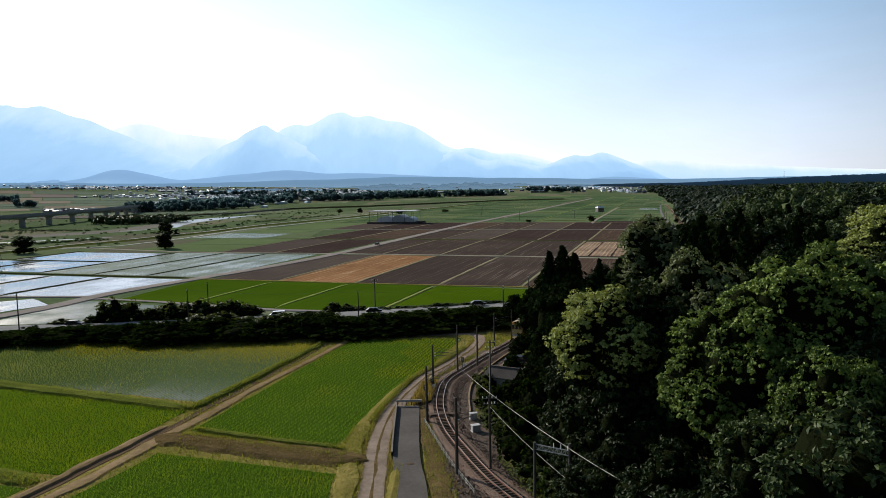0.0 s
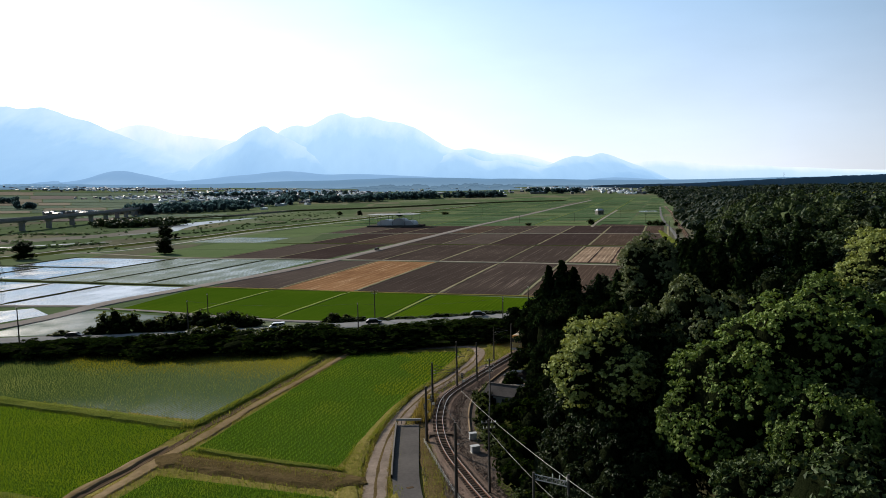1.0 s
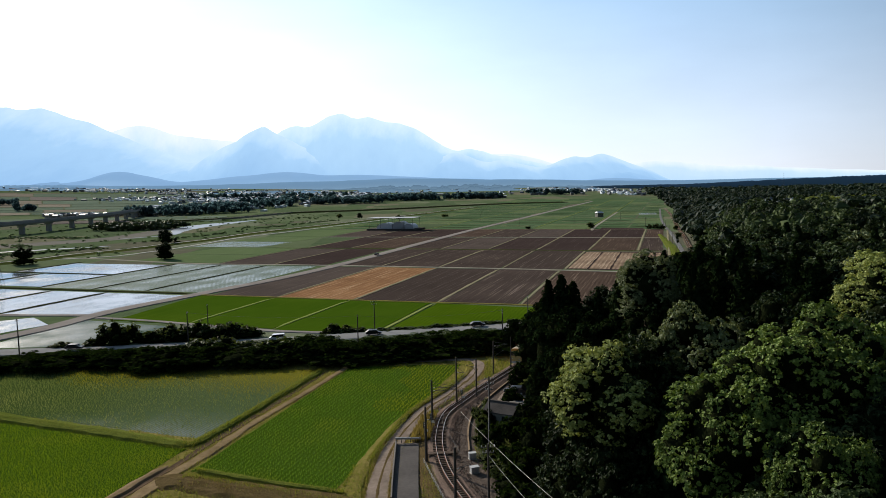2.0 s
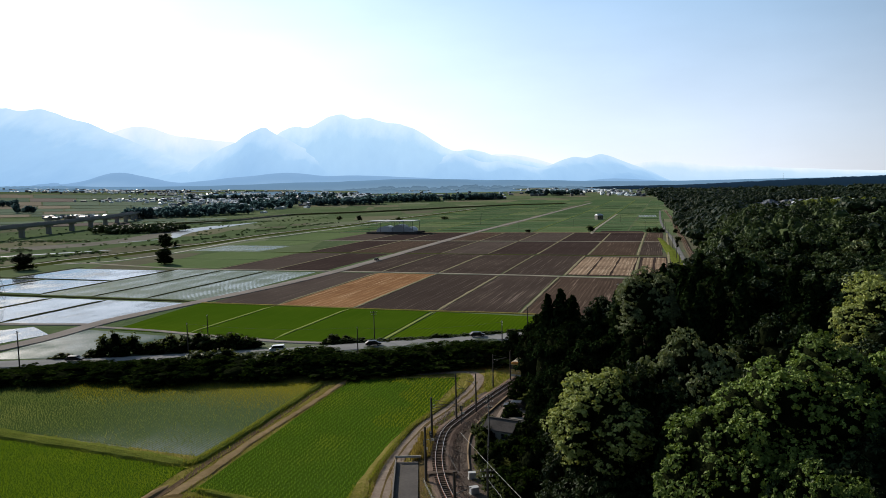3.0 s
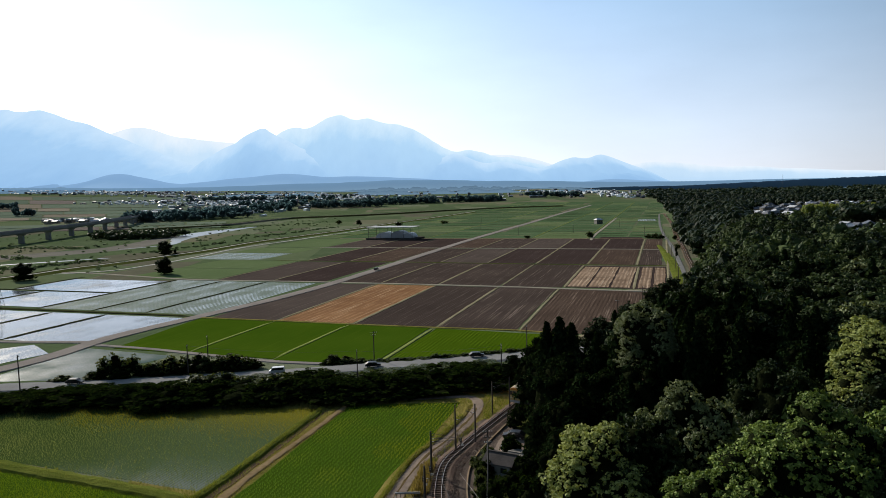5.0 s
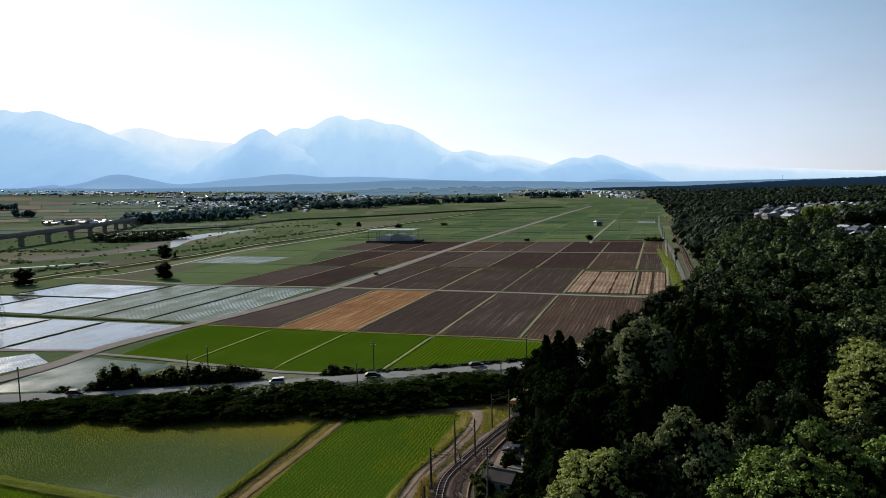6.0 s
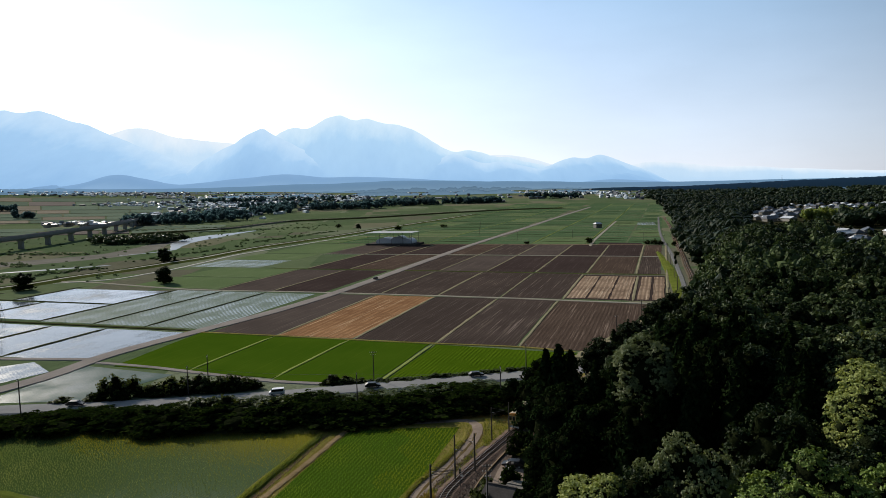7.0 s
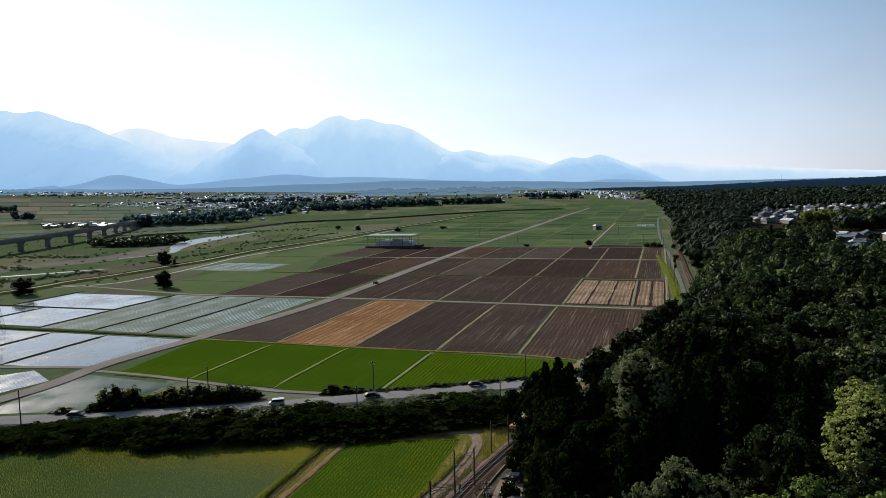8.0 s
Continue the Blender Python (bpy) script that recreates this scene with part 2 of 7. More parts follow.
PALE_BUND = surface("pale_green_bund", (0.21, 0.22, 0.115), (0.33, 0.32, 0.19), 0.06, 0.9, 0.95, bump=0.6, dist=0.1)
RICE_BUND = surface("bright_rice_bund", (0.15, 0.20, 0.05), (0.28, 0.31, 0.10), 0.06, 0.9, 0.95, bump=0.6, dist=0.1)
BANK_GRASS = surface("bank_grass", (0.105, 0.10, 0.020), (0.30, 0.245, 0.085), 0.12, 1.4, 0.95, bump=0.9, dist=0.2)
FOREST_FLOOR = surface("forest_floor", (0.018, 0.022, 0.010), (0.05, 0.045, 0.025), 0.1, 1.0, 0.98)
VERGE_GREEN = surface("lush_verge_grass", (0.070, 0.098, 0.016), (0.165, 0.182, 0.040), 0.12, 1.0, 0.95, bump=0.9, dist=0.3)
DIRT = surface("bare_dirt", (0.17, 0.115, 0.075), (0.33, 0.25, 0.17), 0.15, 1.8, 0.95, bump=0.6, dist=0.08)
DITCH = surface("wet_ditch_soil", (0.062, 0.044, 0.030), (0.14, 0.098, 0.064), 0.3, 1.8, 0.9)
BUND_SOIL = surface("brown_bund_soil", (0.070, 0.050, 0.022), (0.165, 0.120, 0.058), 0.4, 2.2, 0.95, bump=0.9, dist=0.15)
LANE_GRAVEL = surface("dusty_lane", (0.135, 0.105, 0.085), (0.31, 0.25, 0.205), 0.30, 1.3, 0.95, bump=0.8, dist=0.08)
# Dark tone puts the shade on the paddy bunds into the colour.
DARK_BUND = surface("dark_bund", (0.022, 0.026, 0.012), (0.06, 0.065, 0.025), 0.1, 1.2, 0.95)
SIDE_ASPHALT = surface("side_road_asphalt", (0.12, 0.12, 0.12), (0.20, 0.20, 0.195), 0.2, 1.5, 0.9, bump=0.2, dist=0.02)
RIVER_SOIL = surface("river_bank_soil", (0.12, 0.115, 0.10), (0.21, 0.20, 0.175), 0.03, 0.4, 0.95)
TRACK_DIRT = surface("grassy_track", (0.12, 0.088, 0.042), (0.31, 0.225, 0.135), 0.12, 1.2, 0.95, bump=0.7, dist=0.08)
VIADUCT_GREY = surface("viaduct_concrete", (0.19, 0.195, 0.205), (0.29, 0.295, 0.31), 0.05, 0.8, 0.9)
YARD = surface("dark_gravel_yard", (0.050, 0.040, 0.034), (0.165, 0.132, 0.112), 0.35, 2.2, 0.95, bump=1.0, dist=0.15)
STRAW_BUND = surface("dry_grass_bund", (0.155, 0.145, 0.085), (0.30, 0.265, 0.18), 0.06, 0.9, 0.95, bump=0.6, dist=0.1)
GRAVEL = surface("gravel_road", (0.18, 0.160, 0.148), (0.30, 0.272, 0.254), 0.08, 2.5, 0.95, bump=0.5, dist=0.05)
PATH_PALE = surface("pale_field_path", (0.21, 0.195, 0.155), (0.34, 0.315, 0.26), 0.1, 1.0, 0.95, bump=0.4, dist=0.05)
CONCRETE = surface("pale_concrete", (0.40, 0.38, 0.35), (0.56, 0.54, 0.50), 0.1, 1.5, 0.85, bump=0.2, dist=0.03)
ASPHALT = surface("worn_asphalt", (0.072, 0.066, 0.065), (0.130, 0.120, 0.113), 0.2, 2.0, 0.8, bump=0.3, dist=0.02)
OLD_CONCRETE = surface("weathered_concrete", (0.13, 0.12, 0.11), (0.24, 0.225, 0.205), 0.4, 3.0, 0.9, bump=0.3, dist=0.03)
PALE_ASPHALT = surface("sun_bleached_asphalt", (0.18, 0.18, 0.185), (0.28, 0.28, 0.278), 0.1, 1.5, 0.7, bump=0.2, dist=0.02)
BALLAST = surface("rusty_ballast", (0.10, 0.072, 0.058), (0.215, 0.158, 0.130), 0.3, 3.0, 0.95, bump=1.0, dist=0.1)
BALLAST_OLD = surface("overgrown_ballast", (0.055, 0.046, 0.032), (0.13, 0.105, 0.078), 0.2, 1.5, 0.95, bump=1.0, dist=0.1)
FRONT_RICE = furrowed("front_rice", (0.030, 0.068, 0.004), (0.062, 0.104, 0.008), (0.10, 0.135, 0.014), 0.9, 0.3, 0.25, height=0.10, row=0.05)
ROWED_RICE = furrowed("rowed_rice", (0.036, 0.074, 0.003), (0.066, 0.112, 0.006), (0.10, 0.14, 0.010), 1.35, 0.3, 0.1, height=0.2, row=0.5)
# The bluish shift of the far rice paints in some distance haze.
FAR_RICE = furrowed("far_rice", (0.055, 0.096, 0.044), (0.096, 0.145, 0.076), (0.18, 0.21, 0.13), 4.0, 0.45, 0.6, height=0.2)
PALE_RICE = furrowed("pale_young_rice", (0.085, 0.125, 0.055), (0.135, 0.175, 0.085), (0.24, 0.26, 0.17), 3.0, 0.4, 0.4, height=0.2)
SOIL = furrowed("ploughed_soil", (0.039, 0.030, 0.027), (0.086, 0.066, 0.056), (0.314, 0.252, 0.218), 1.25, 0.5, 0.45, row=0.30)
DARK_SOIL = furrowed("dark_ploughed_soil", (0.035, 0.025, 0.024), (0.066, 0.049, 0.044), (0.209, 0.163, 0.141), 1.25, 0.4, 0.4, row=0.28)
GREY_SOIL = furrowed("dry_grey_soil", (0.055, 0.044, 0.040), (0.105, 0.084, 0.073), (0.251, 0.205, 0.175), 1.25, 0.35, 0.25, row=0.2)
RED_SOIL = furrowed("reddish_ploughed_soil", (0.048, 0.034, 0.027), (0.100, 0.071, 0.056), (0.293, 0.221, 0.179), 1.6, 0.5, 0.2, row=0.3)
STRAW_SOIL = furrowed("orange_stubble", (0.14, 0.070, 0.036), (0.32, 0.180, 0.092), (0.56, 0.40, 0.25), 2.8, 0.9, 0.1, row=0.6)
PALE_STRAW = furrowed("pale_stubble", (0.085, 0.055, 0.040), (0.33, 0.24, 0.17), (0.60, 0.48, 0.36), 2.05, 0.8, 0.1, row=0.9)
# The bluish crop tone of this paddy has reflected sky painted in.
WATER_PADDY = paddy("flooded_paddy", (0.06, 0.08, 0.10), (0.125, 0.165, 0.212), 0.66, 1.4, rough=0.07, rowed=0.05, broad=0.03, cloud=0.5, gloss=0.34)
SEEDLING_PADDY = paddy("seedling_paddy", (0.085, 0.11, 0.105), (0.150, 0.186, 0.150), 0.70, 2.0, rowed=0.46, gloss=0.30, broad=0.08, cloud=0.6)
# Low gloss in these two: bluish-teal tones stand in for the reflected sky.
ROADSIDE_PADDY = paddy("roadside_paddy", (0.055, 0.08, 0.085), (0.080, 0.118, 0.108), 0.86, 1.2, rough=0.3, rowed=0.03, gloss=0.12, broad=0.02, cloud=0.75)
NEAR_PADDY = paddy("thin_rice_paddy", (0.088, 0.114, 0.098), (0.066, 0.096, 0.046), 0.70, 0.7, rough=0.5, wet=(114, 148), gloss=0.05, broad=0.03, dry=(0.155, 0.145, 0.022))
NEAR_RICE_SOIL = furrowed("near_rice_bed", (0.038, 0.074, 0.006), (0.058, 0.108, 0.012), (0.08, 0.13, 0.02), 0.9, 0.2, 0.1, height=0.15)
WATER = paddy("river_water", (0.07, 0.08, 0.08), (0.07, 0.08, 0.08), 0.0, rough=0.3)
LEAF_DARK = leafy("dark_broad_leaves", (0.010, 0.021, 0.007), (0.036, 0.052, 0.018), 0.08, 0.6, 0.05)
LEAF_GREEN = leafy("fresh_broad_leaves", (0.088, 0.138, 0.028), (0.225, 0.290, 0.075), 0.12, 0.5, 0.08, glow=(1.4, 1.45, 0.6))
LEAF_MID = leafy("mid_green_leaves", (0.030, 0.050, 0.018), (0.100, 0.130, 0.048), 0.10, 0.5, 0.06, glow=(1.3, 1.4, 0.7))
LEAF_YELLOW = leafy("yellow_green_leaves", (0.17, 0.205, 0.052), (0.36, 0.395, 0.145), 0.14, 0.1, 0.06)
LEAF_SILVER = leafy("glossy_silvery_leaves", (0.092, 0.118, 0.048), (0.225, 0.260, 0.120), 0.12, 0.3, 0.16)
# Near-black: shade of the wood edge is put into this leaf colour too.
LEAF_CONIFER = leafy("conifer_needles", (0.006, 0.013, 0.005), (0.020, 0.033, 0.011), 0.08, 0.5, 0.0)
# Paler than the shrub leaves: sunlit scrub tops are put into the colour.
LEAF_BUSH = leafy("sunlit_bush_leaves", (0.040, 0.058, 0.018), (0.100, 0.125, 0.042), 0.26, 0.6, 0.05)
# Bluish leaf and glow tones carry distance haze in the colour.
LEAF_FAR_HAZED = leafy("hazed_far_leaves", (0.062, 0.098, 0.100), (0.095, 0.125, 0.130), 0.6, 0.2, 0.0, glow=(1.0, 1.3, 1.35))
LEAF_MEADOW = leafy("meadow_scrub_leaves", (0.050, 0.080, 0.035), (0.105, 0.135, 0.068), 0.45, 0.2, 0.05, glow=(1.1, 1.3, 0.9))
# Near-black: the hedge's shaded face is put into this leaf colour.
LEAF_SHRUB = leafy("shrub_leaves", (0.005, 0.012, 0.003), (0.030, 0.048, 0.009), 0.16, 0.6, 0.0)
# Near-black crown cores: shade between the leaves painted as a colour.
TWIG_SHADE = surface("inner_twig_shade", (0.006, 0.009, 0.004), (0.016, 0.020, 0.008), 0.8, 3.0, 0.95, bump=1.0, dist=0.2, world_space=False)
BAMBOO = leafy("bamboo_leaves", (0.12, 0.16, 0.03), (0.21, 0.25, 0.07), 0.4, 0.2)
BLADE = leafy("rice_blades", (0.074, 0.124, 0.010), (0.108, 0.168, 0.018), 0.5, 0.0, 0.1, (0.150, 0.190, 0.028))
BLADE_GOLD = leafy("ripening_rice_blades", (0.075, 0.120, 0.010), (0.190, 0.205, 0.022), 0.5, 0.0, 0.1)
BLADE_DEEP = leafy("deep_green_rice_blades", (0.044, 0.100, 0.012), (0.098, 0.166, 0.028), 0.5, 0.0, 0.1, (0.175, 0.200, 0.034))
BLADE_PALE = leafy("thin_rice_blades", (0.076, 0.112, 0.048), (0.180, 0.215, 0.120), 0.45, 0.0, 0.1, (0.25, 0.265, 0.165))
BLADE_YELLOW = leafy("yellowing_rice_blades", (0.135, 0.140, 0.012), (0.225, 0.205, 0.028), 0.46, 0.0, 0.1)
DRY_WEED = leafy("dry_weeds", (0.10, 0.08, 0.035), (0.24, 0.19, 0.10), 0.35, 0.0, 0.05)
WEED = leafy("bank_weeds", (0.080, 0.112, 0.018), (0.20, 0.205, 0.062), 0.42, 0.0, 0.1)
BARK = surface("bark", (0.07, 0.05, 0.035), (0.13, 0.10, 0.075), 1.0, 8.0, 0.95, world_space=False)
POLE_CONCRETE = plain("pole_concrete", (0.085, 0.075, 0.068), 0.9, 0.0, 0.1)
POLE_STEEL = plain("painted_steel", (0.075, 0.070, 0.066), 0.7, 0.1, 0.2)
RUST = surface("rusty_steel", (0.16, 0.07, 0.04), (0.28, 0.14, 0.09), 1.0, 6.0, 0.7, 0.4, world_space=False)
RAIL_TOP = surface("worn_rail", (0.42, 0.36, 0.32), (0.55, 0.48, 0.42), 1.0, 6.0, 0.35, 0.8)
SLEEPER = surface("weathered_sleeper", (0.085, 0.064, 0.052), (0.150, 0.115, 0.095), 1.0, 4.0, 0.95, world_space=False, vary=0.35)
WIRE = plain("cable", (0.45, 0.43, 0.40), 0.5, 0.6)
DARK_WIRE = plain("dark_cable", (0.06, 0.06, 0.06), 0.6)
WHITE_PAINT = plain("white_paint", (0.78, 0.78, 0.76), 0.45)
GREY_PAINT = plain("grey_paint", (0.42, 0.42, 0.42), 0.55)
ROOF_TILE = surface("grey_roof_tiles", (0.075, 0.080, 0.095), (0.16, 0.167, 0.19), 0.3, 3.0, 0.5, world_space=False, vary=0.4, spec=0.3)
ROOF_METAL = surface("pale_metal_roof", (0.52, 0.54, 0.58), (0.68, 0.70, 0.73), 0.2, 2.0, 0.4, 0.0, world_space=False, vary=0.5, spec=0.35)
WHITE_ROOF = surface("white_sheet_roof", (0.64, 0.70, 0.78), (0.80, 0.84, 0.88), 0.02, 0.4, 0.4, 0.0, bump=0.05, dist=0.02, spec=0.5)
ROOF_DARK = surface("dark_shed_roof", (0.055, 0.050, 0.048), (0.11, 0.10, 0.095), 0.4, 3.0, 0.6, world_space=False)
WALL_PLASTER = surface("house_plaster", (0.24, 0.225, 0.20), (0.40, 0.38, 0.35), 0.3, 2.0, 0.9, world_space=False, vary=0.6)
GLASS_DARK = plain("dark_glass", (0.02, 0.025, 0.03), 0.08, 0.0, 0.8)
TRAIN_ORANGE = plain("train_orange", (0.62, 0.25, 0.045), 0.4)
TRAIN_CREAM = plain("train_cream", (0.52, 0.37, 0.15), 0.5, 0.0, 0.2)
TRAIN_ROOF = plain("train_roof", (0.40, 0.35, 0.26), 0.8, 0.0, 0.1)
CAR_BLACK = plain("black_car_paint", (0.012, 0.012, 0.014), 0.4, 0.0, 0.25)
CAR_WHITE = plain("white_car_paint", (0.8, 0.8, 0.8), 0.3, 0.0, 0.6)
RUBBER = plain("rubber", (0.03, 0.03, 0.03), 0.9)
LAMP_GLASS = plain("lamp_glass", (0.6, 0.6, 0.55), 0.15)
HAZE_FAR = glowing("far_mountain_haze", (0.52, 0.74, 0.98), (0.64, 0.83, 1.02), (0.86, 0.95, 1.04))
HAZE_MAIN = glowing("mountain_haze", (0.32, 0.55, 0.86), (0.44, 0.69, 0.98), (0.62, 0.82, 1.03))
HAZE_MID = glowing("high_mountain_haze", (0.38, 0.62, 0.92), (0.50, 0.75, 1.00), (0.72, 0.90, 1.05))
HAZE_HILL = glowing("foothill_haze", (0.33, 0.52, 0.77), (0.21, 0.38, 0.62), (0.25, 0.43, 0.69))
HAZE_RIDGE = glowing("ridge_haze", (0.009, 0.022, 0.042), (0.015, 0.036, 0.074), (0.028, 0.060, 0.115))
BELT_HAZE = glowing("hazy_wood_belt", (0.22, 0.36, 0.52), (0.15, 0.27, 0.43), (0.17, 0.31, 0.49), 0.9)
BELT_NEAR = glowing("nearer_belt_haze", (0.15, 0.25, 0.36), (0.075, 0.145, 0.235), (0.09, 0.17, 0.27), 0.9)

# ------------------------------------------------------------------ mesh helpers
rng = np.random.default_rng(7)


class Geo:
    """Collects vertices and faces for one mesh."""

    def __init__(self):
        self.v, self.f, self.n = [], [], 0

    def add(self, verts, faces):
        verts = np.asarray(verts, float).reshape(-1, 3)
        self.v.append(verts)
        self.f.extend([tuple(int(i) + self.n for i in q) for q in faces])
        self.n += len(verts)
        return self

    def box(self, cx, cy, cz, sx, sy, sz, taper=1.0, rz=0.0):
        c, s = math.cos(rz), math.sin(rz)
        out = []
        for dz, k in ((-0.5, 1.0), (0.5, taper)):
            for dx, dy in ((-0.5, -0.5), (0.5, -0.5), (0.5, 0.5), (-0.5, 0.5)):
                x, y = dx * sx * k, dy * sy * k
                out.append((cx + c * x - s * y, cy + s * x + c * y, cz + dz * sz))
        return self.add(out, [(3, 2, 1, 0), (4, 5, 6, 7), (0, 1, 5, 4), (1, 2, 6, 5), (2, 3, 7, 6), (3, 0, 4, 7)])

    def tube(self, a, b, ra, rb=None, seg=8, caps=True):
        a, b = Vector(a), Vector(b)
        rb = ra if rb is None else rb
        q = (b - a).to_track_quat("Z", "Y")
        out = []
        for p, r in ((a, ra), (b, rb)):
            for i in range(seg):
                w = 2 * math.pi * i / seg
                out.append(p + q @ Vector((r * math.cos(w), r * math.sin(w), 0)))
        fs = [(i, (i + 1) % seg, seg + (i + 1) % seg, seg + i) for i in range(seg)]
        if caps:
            fs += [tuple(range(seg - 1, -1, -1)), tuple(range(seg, 2 * seg))]
        return self.add(out, fs)

    def prism(self, profile, length, axis="y", start=0.0):
        """A closed profile (pairs) drawn out along an axis."""
        n = len(profile)
        out = []
        for d in (start, start + length):
            for p, q in profile:
                out.append((p, d, q) if axis == "y" else (d, p, q))
        fs = [(i, (i + 1) % n, n + (i + 1) % n, n + i) for i in range(n)]
        fs += [tuple(range(n - 1, -1, -1)), tuple(range(n, 2 * n))]
        return self.add(out, fs)

    def mesh(self, name, mat, smooth=False):
        me = bpy.data.meshes.new(name)
        me.from_pydata(np.concatenate(self.v).tolist() if self.v else [], [], self.f)
        for m in (mat if isinstance(mat, (list, tuple)) else [mat]):
            me.materials.append(m)
        if smooth:
            me.shade_smooth()
        me.update()
        return me


def thing(name, geo, mat, label="", category="", group="", kind="", smooth=False):
    return tagged(new(name, geo.mesh(name, mat, smooth)), label, category, group, kind)


def part(name, geo, mat, parent, label="", smooth=False):
    ob = new(name, geo.mesh(name, mat, smooth))
    ob.parent = parent
    return tagged(ob, label)


def holder(name, label, category, group="", at=None):
    ob = tagged(new(name), label, category, group)
    ob.empty_display_size = 0.3
    if at is not None:
        ob.matrix_basis = at
    return ob


def bevel(ob, width, segments=2):
    b = ob.modifiers.new("edge", "BEVEL")
    b.width, b.segments, b.limit_method = width, segments, "ANGLE"
    return ob


def smooth_line(points, step=3.0):
    """A Catmull-Rom line through the points, at about equal steps."""
    p = np.array(points, float)
    p = np.vstack([2 * p[0] - p[1], p, 2 * p[-1] - p[-2]])
    out = []
    for i in range(1, len(p) - 2):
        n = max(2, int(np.linalg.norm(p[i + 1] - p[i]) / step))
        for k in range(n):
            t = k / n
            out.append(0.5 * (2 * p[i] + (p[i + 1] - p[i - 1]) * t + (2 * p[i - 1] - 5 * p[i] + 4 * p[i + 1] - p[i + 2]) * t * t
                              + (3 * p[i] - p[i - 1] - 3 * p[i + 1] + p[i + 2]) * t ** 3))
    out.append(p[-2])
    return np.array(out)


def normals2(line):
    d = np.gradient(line[:, :2], axis=0)
    d /= np.linalg.norm(d, axis=1)[:, None] + 1e-9
    return np.stack([d[:, 1], -d[:, 0]], 1)          # to the right of the way


def smoothstep(a, b, x):
    t = np.clip((np.asarray(x, float) - a) / (b - a), 0, 1)
    return t * t * (3 - 2 * t)


# ------------------------------------------------------------------ the lie of the land
WOOD_EDGE = [(30, 5), (73, 11.5), (110, 15.5), (135, 18), (150, 22), (186, 45), (225, 72), (250, 84), (285, 101), (330, 122),
             (360, 136), (395, 148), (440, 161), (520, 185), (650, 223), (800, 272), (1100, 362), (1500, 480), (2200, 660)]


def wood_edge(y):
    return np.interp(y, [p[0] for p in WOOD_EDGE], [p[1] for p in WOOD_EDGE])


def ground_z(x, y):
    """Height of the land: flat valley, a wooded terrace on its right, rising to the mountains far off."""
    x, y = np.asarray(x, float), np.asarray(y, float)
    d = np.hypot(x, y)
    far = smoothstep(1000, 4900, d) * (52 + 66 * np.clip(-x / 2600, 0, 1.0) - 42 * smoothstep(0.12, 0.42, x / np.maximum(np.abs(y), 1.0)))
    inside = x - wood_edge(y)
    hill = 10.0 * smoothstep(1, 34, inside) * smoothstep(-60, 40, y + 40)
    return far + np.where(d > 900, hill * (1 - smoothstep(900, 1600, d)), hill)


def ribbon(name, points, width, mat, z=0.1, crown=0.0, label="", category="", kind="structure", step=3.0, edge=0.12, side=0.6):
    """A strip along a line: flat top, sloping sides that run into the ground."""
    line = smooth_line(points, step)
    nr = normals2(line)
    w = np.interp(np.linspace(0, 1, len(line)), np.linspace(0, 1, len(np.atleast_1d(width))), np.atleast_1d(width)) / 2
    run = np.concatenate([[0], np.cumsum(np.linalg.norm(np.diff(line[:, :2], axis=0), axis=1))])
    ends = np.clip(np.minimum(run, run[-1] - run) / 2.5, 0.0, 1.0) ** 0.6
    w, z = w * (0.25 + 0.75 * ends), z * (0.1 + 0.9 * ends)
    g = ground_z(line[:, 0], line[:, 1])
    cols = []
    for k, dz in ((-1, None), (-1, 0), (0, crown), (1, 0), (1, None)):
        jit = edge * np.array([noise.noise((p[0] * 0.35 + k * 9, p[1] * 0.35, 3.7)) for p in line]) * (abs(k) > 0)
        off = k * (w + jit + (side if dz is None else 0))
        q = line[:, :2] + nr * off[:, None]
        cols.append(np.column_stack([q, g + (z + dz if dz is not None else -0.3)]))
    n = len(line)
    v = np.concatenate(cols)
    f = [(c * n + i, c * n + i + 1, (c + 1) * n + i + 1, (c + 1) * n + i) for c in range(4) for i in range(n - 1)]
    f = [q[::-1] for q in f]
    return thing(name, Geo().add(v, f), mat, label, category, kind=kind)


def field(name, corners, mat, z=0.06, label="", category="field", group="", wob=0.5, cut=14, kind="structure"):
    """A plot with four corners, in order; its rim wavers a little and drops to the ground."""
    c = np.array(corners, float)
    ring = []
    for i in range(4):
        a, b = c[i], c[(i + 1) % 4]
        for k in range(cut):
            p = a + (b - a) * k / cut
            j = wob * noise.noise((p[0] * 0.11, p[1] * 0.11, 8.1)) if k else 0
            d = (b - a) / (np.linalg.norm(b - a) + 1e-9)
            ring.append(p + np.array((-d[1], d[0])) * j)
    ring = np.array(ring)
    g = ground_z(ring[:, 0], ring[:, 1])
    n = len(ring)
    v = np.concatenate([np.column_stack([ring, g + z]), np.column_stack([ring, g - 0.3])])
    f = [tuple(range(n))] + [(i, n + i, n + (i + 1) % n, (i + 1) % n) for i in range(n)]
    return thing(name, Geo().add(v, f), mat, label, category, group, kind)


O_UV = np.array((-3.6, 243.5))
U_DIR = np.array((math.cos(FIELD_ANGLE), -math.sin(FIELD_ANGLE)))
V_DIR = np.array((math.sin(FIELD_ANGLE), math.cos(FIELD_ANGLE)))


def uv(u, v):
    """From plot coordinates (across, along) to the ground."""
    return O_UV + U_DIR * u + V_DIR * v


def plot(u0, u1, v0, v1, mat, label, name="field", gap=0.6, **kw):
    return field(name, [uv(u0 + gap, v0 + gap), uv(u1 - gap, v0 + gap), uv(u1 - gap, v1 - gap), uv(u0 + gap, v1 - gap)], mat, label=label, **kw)


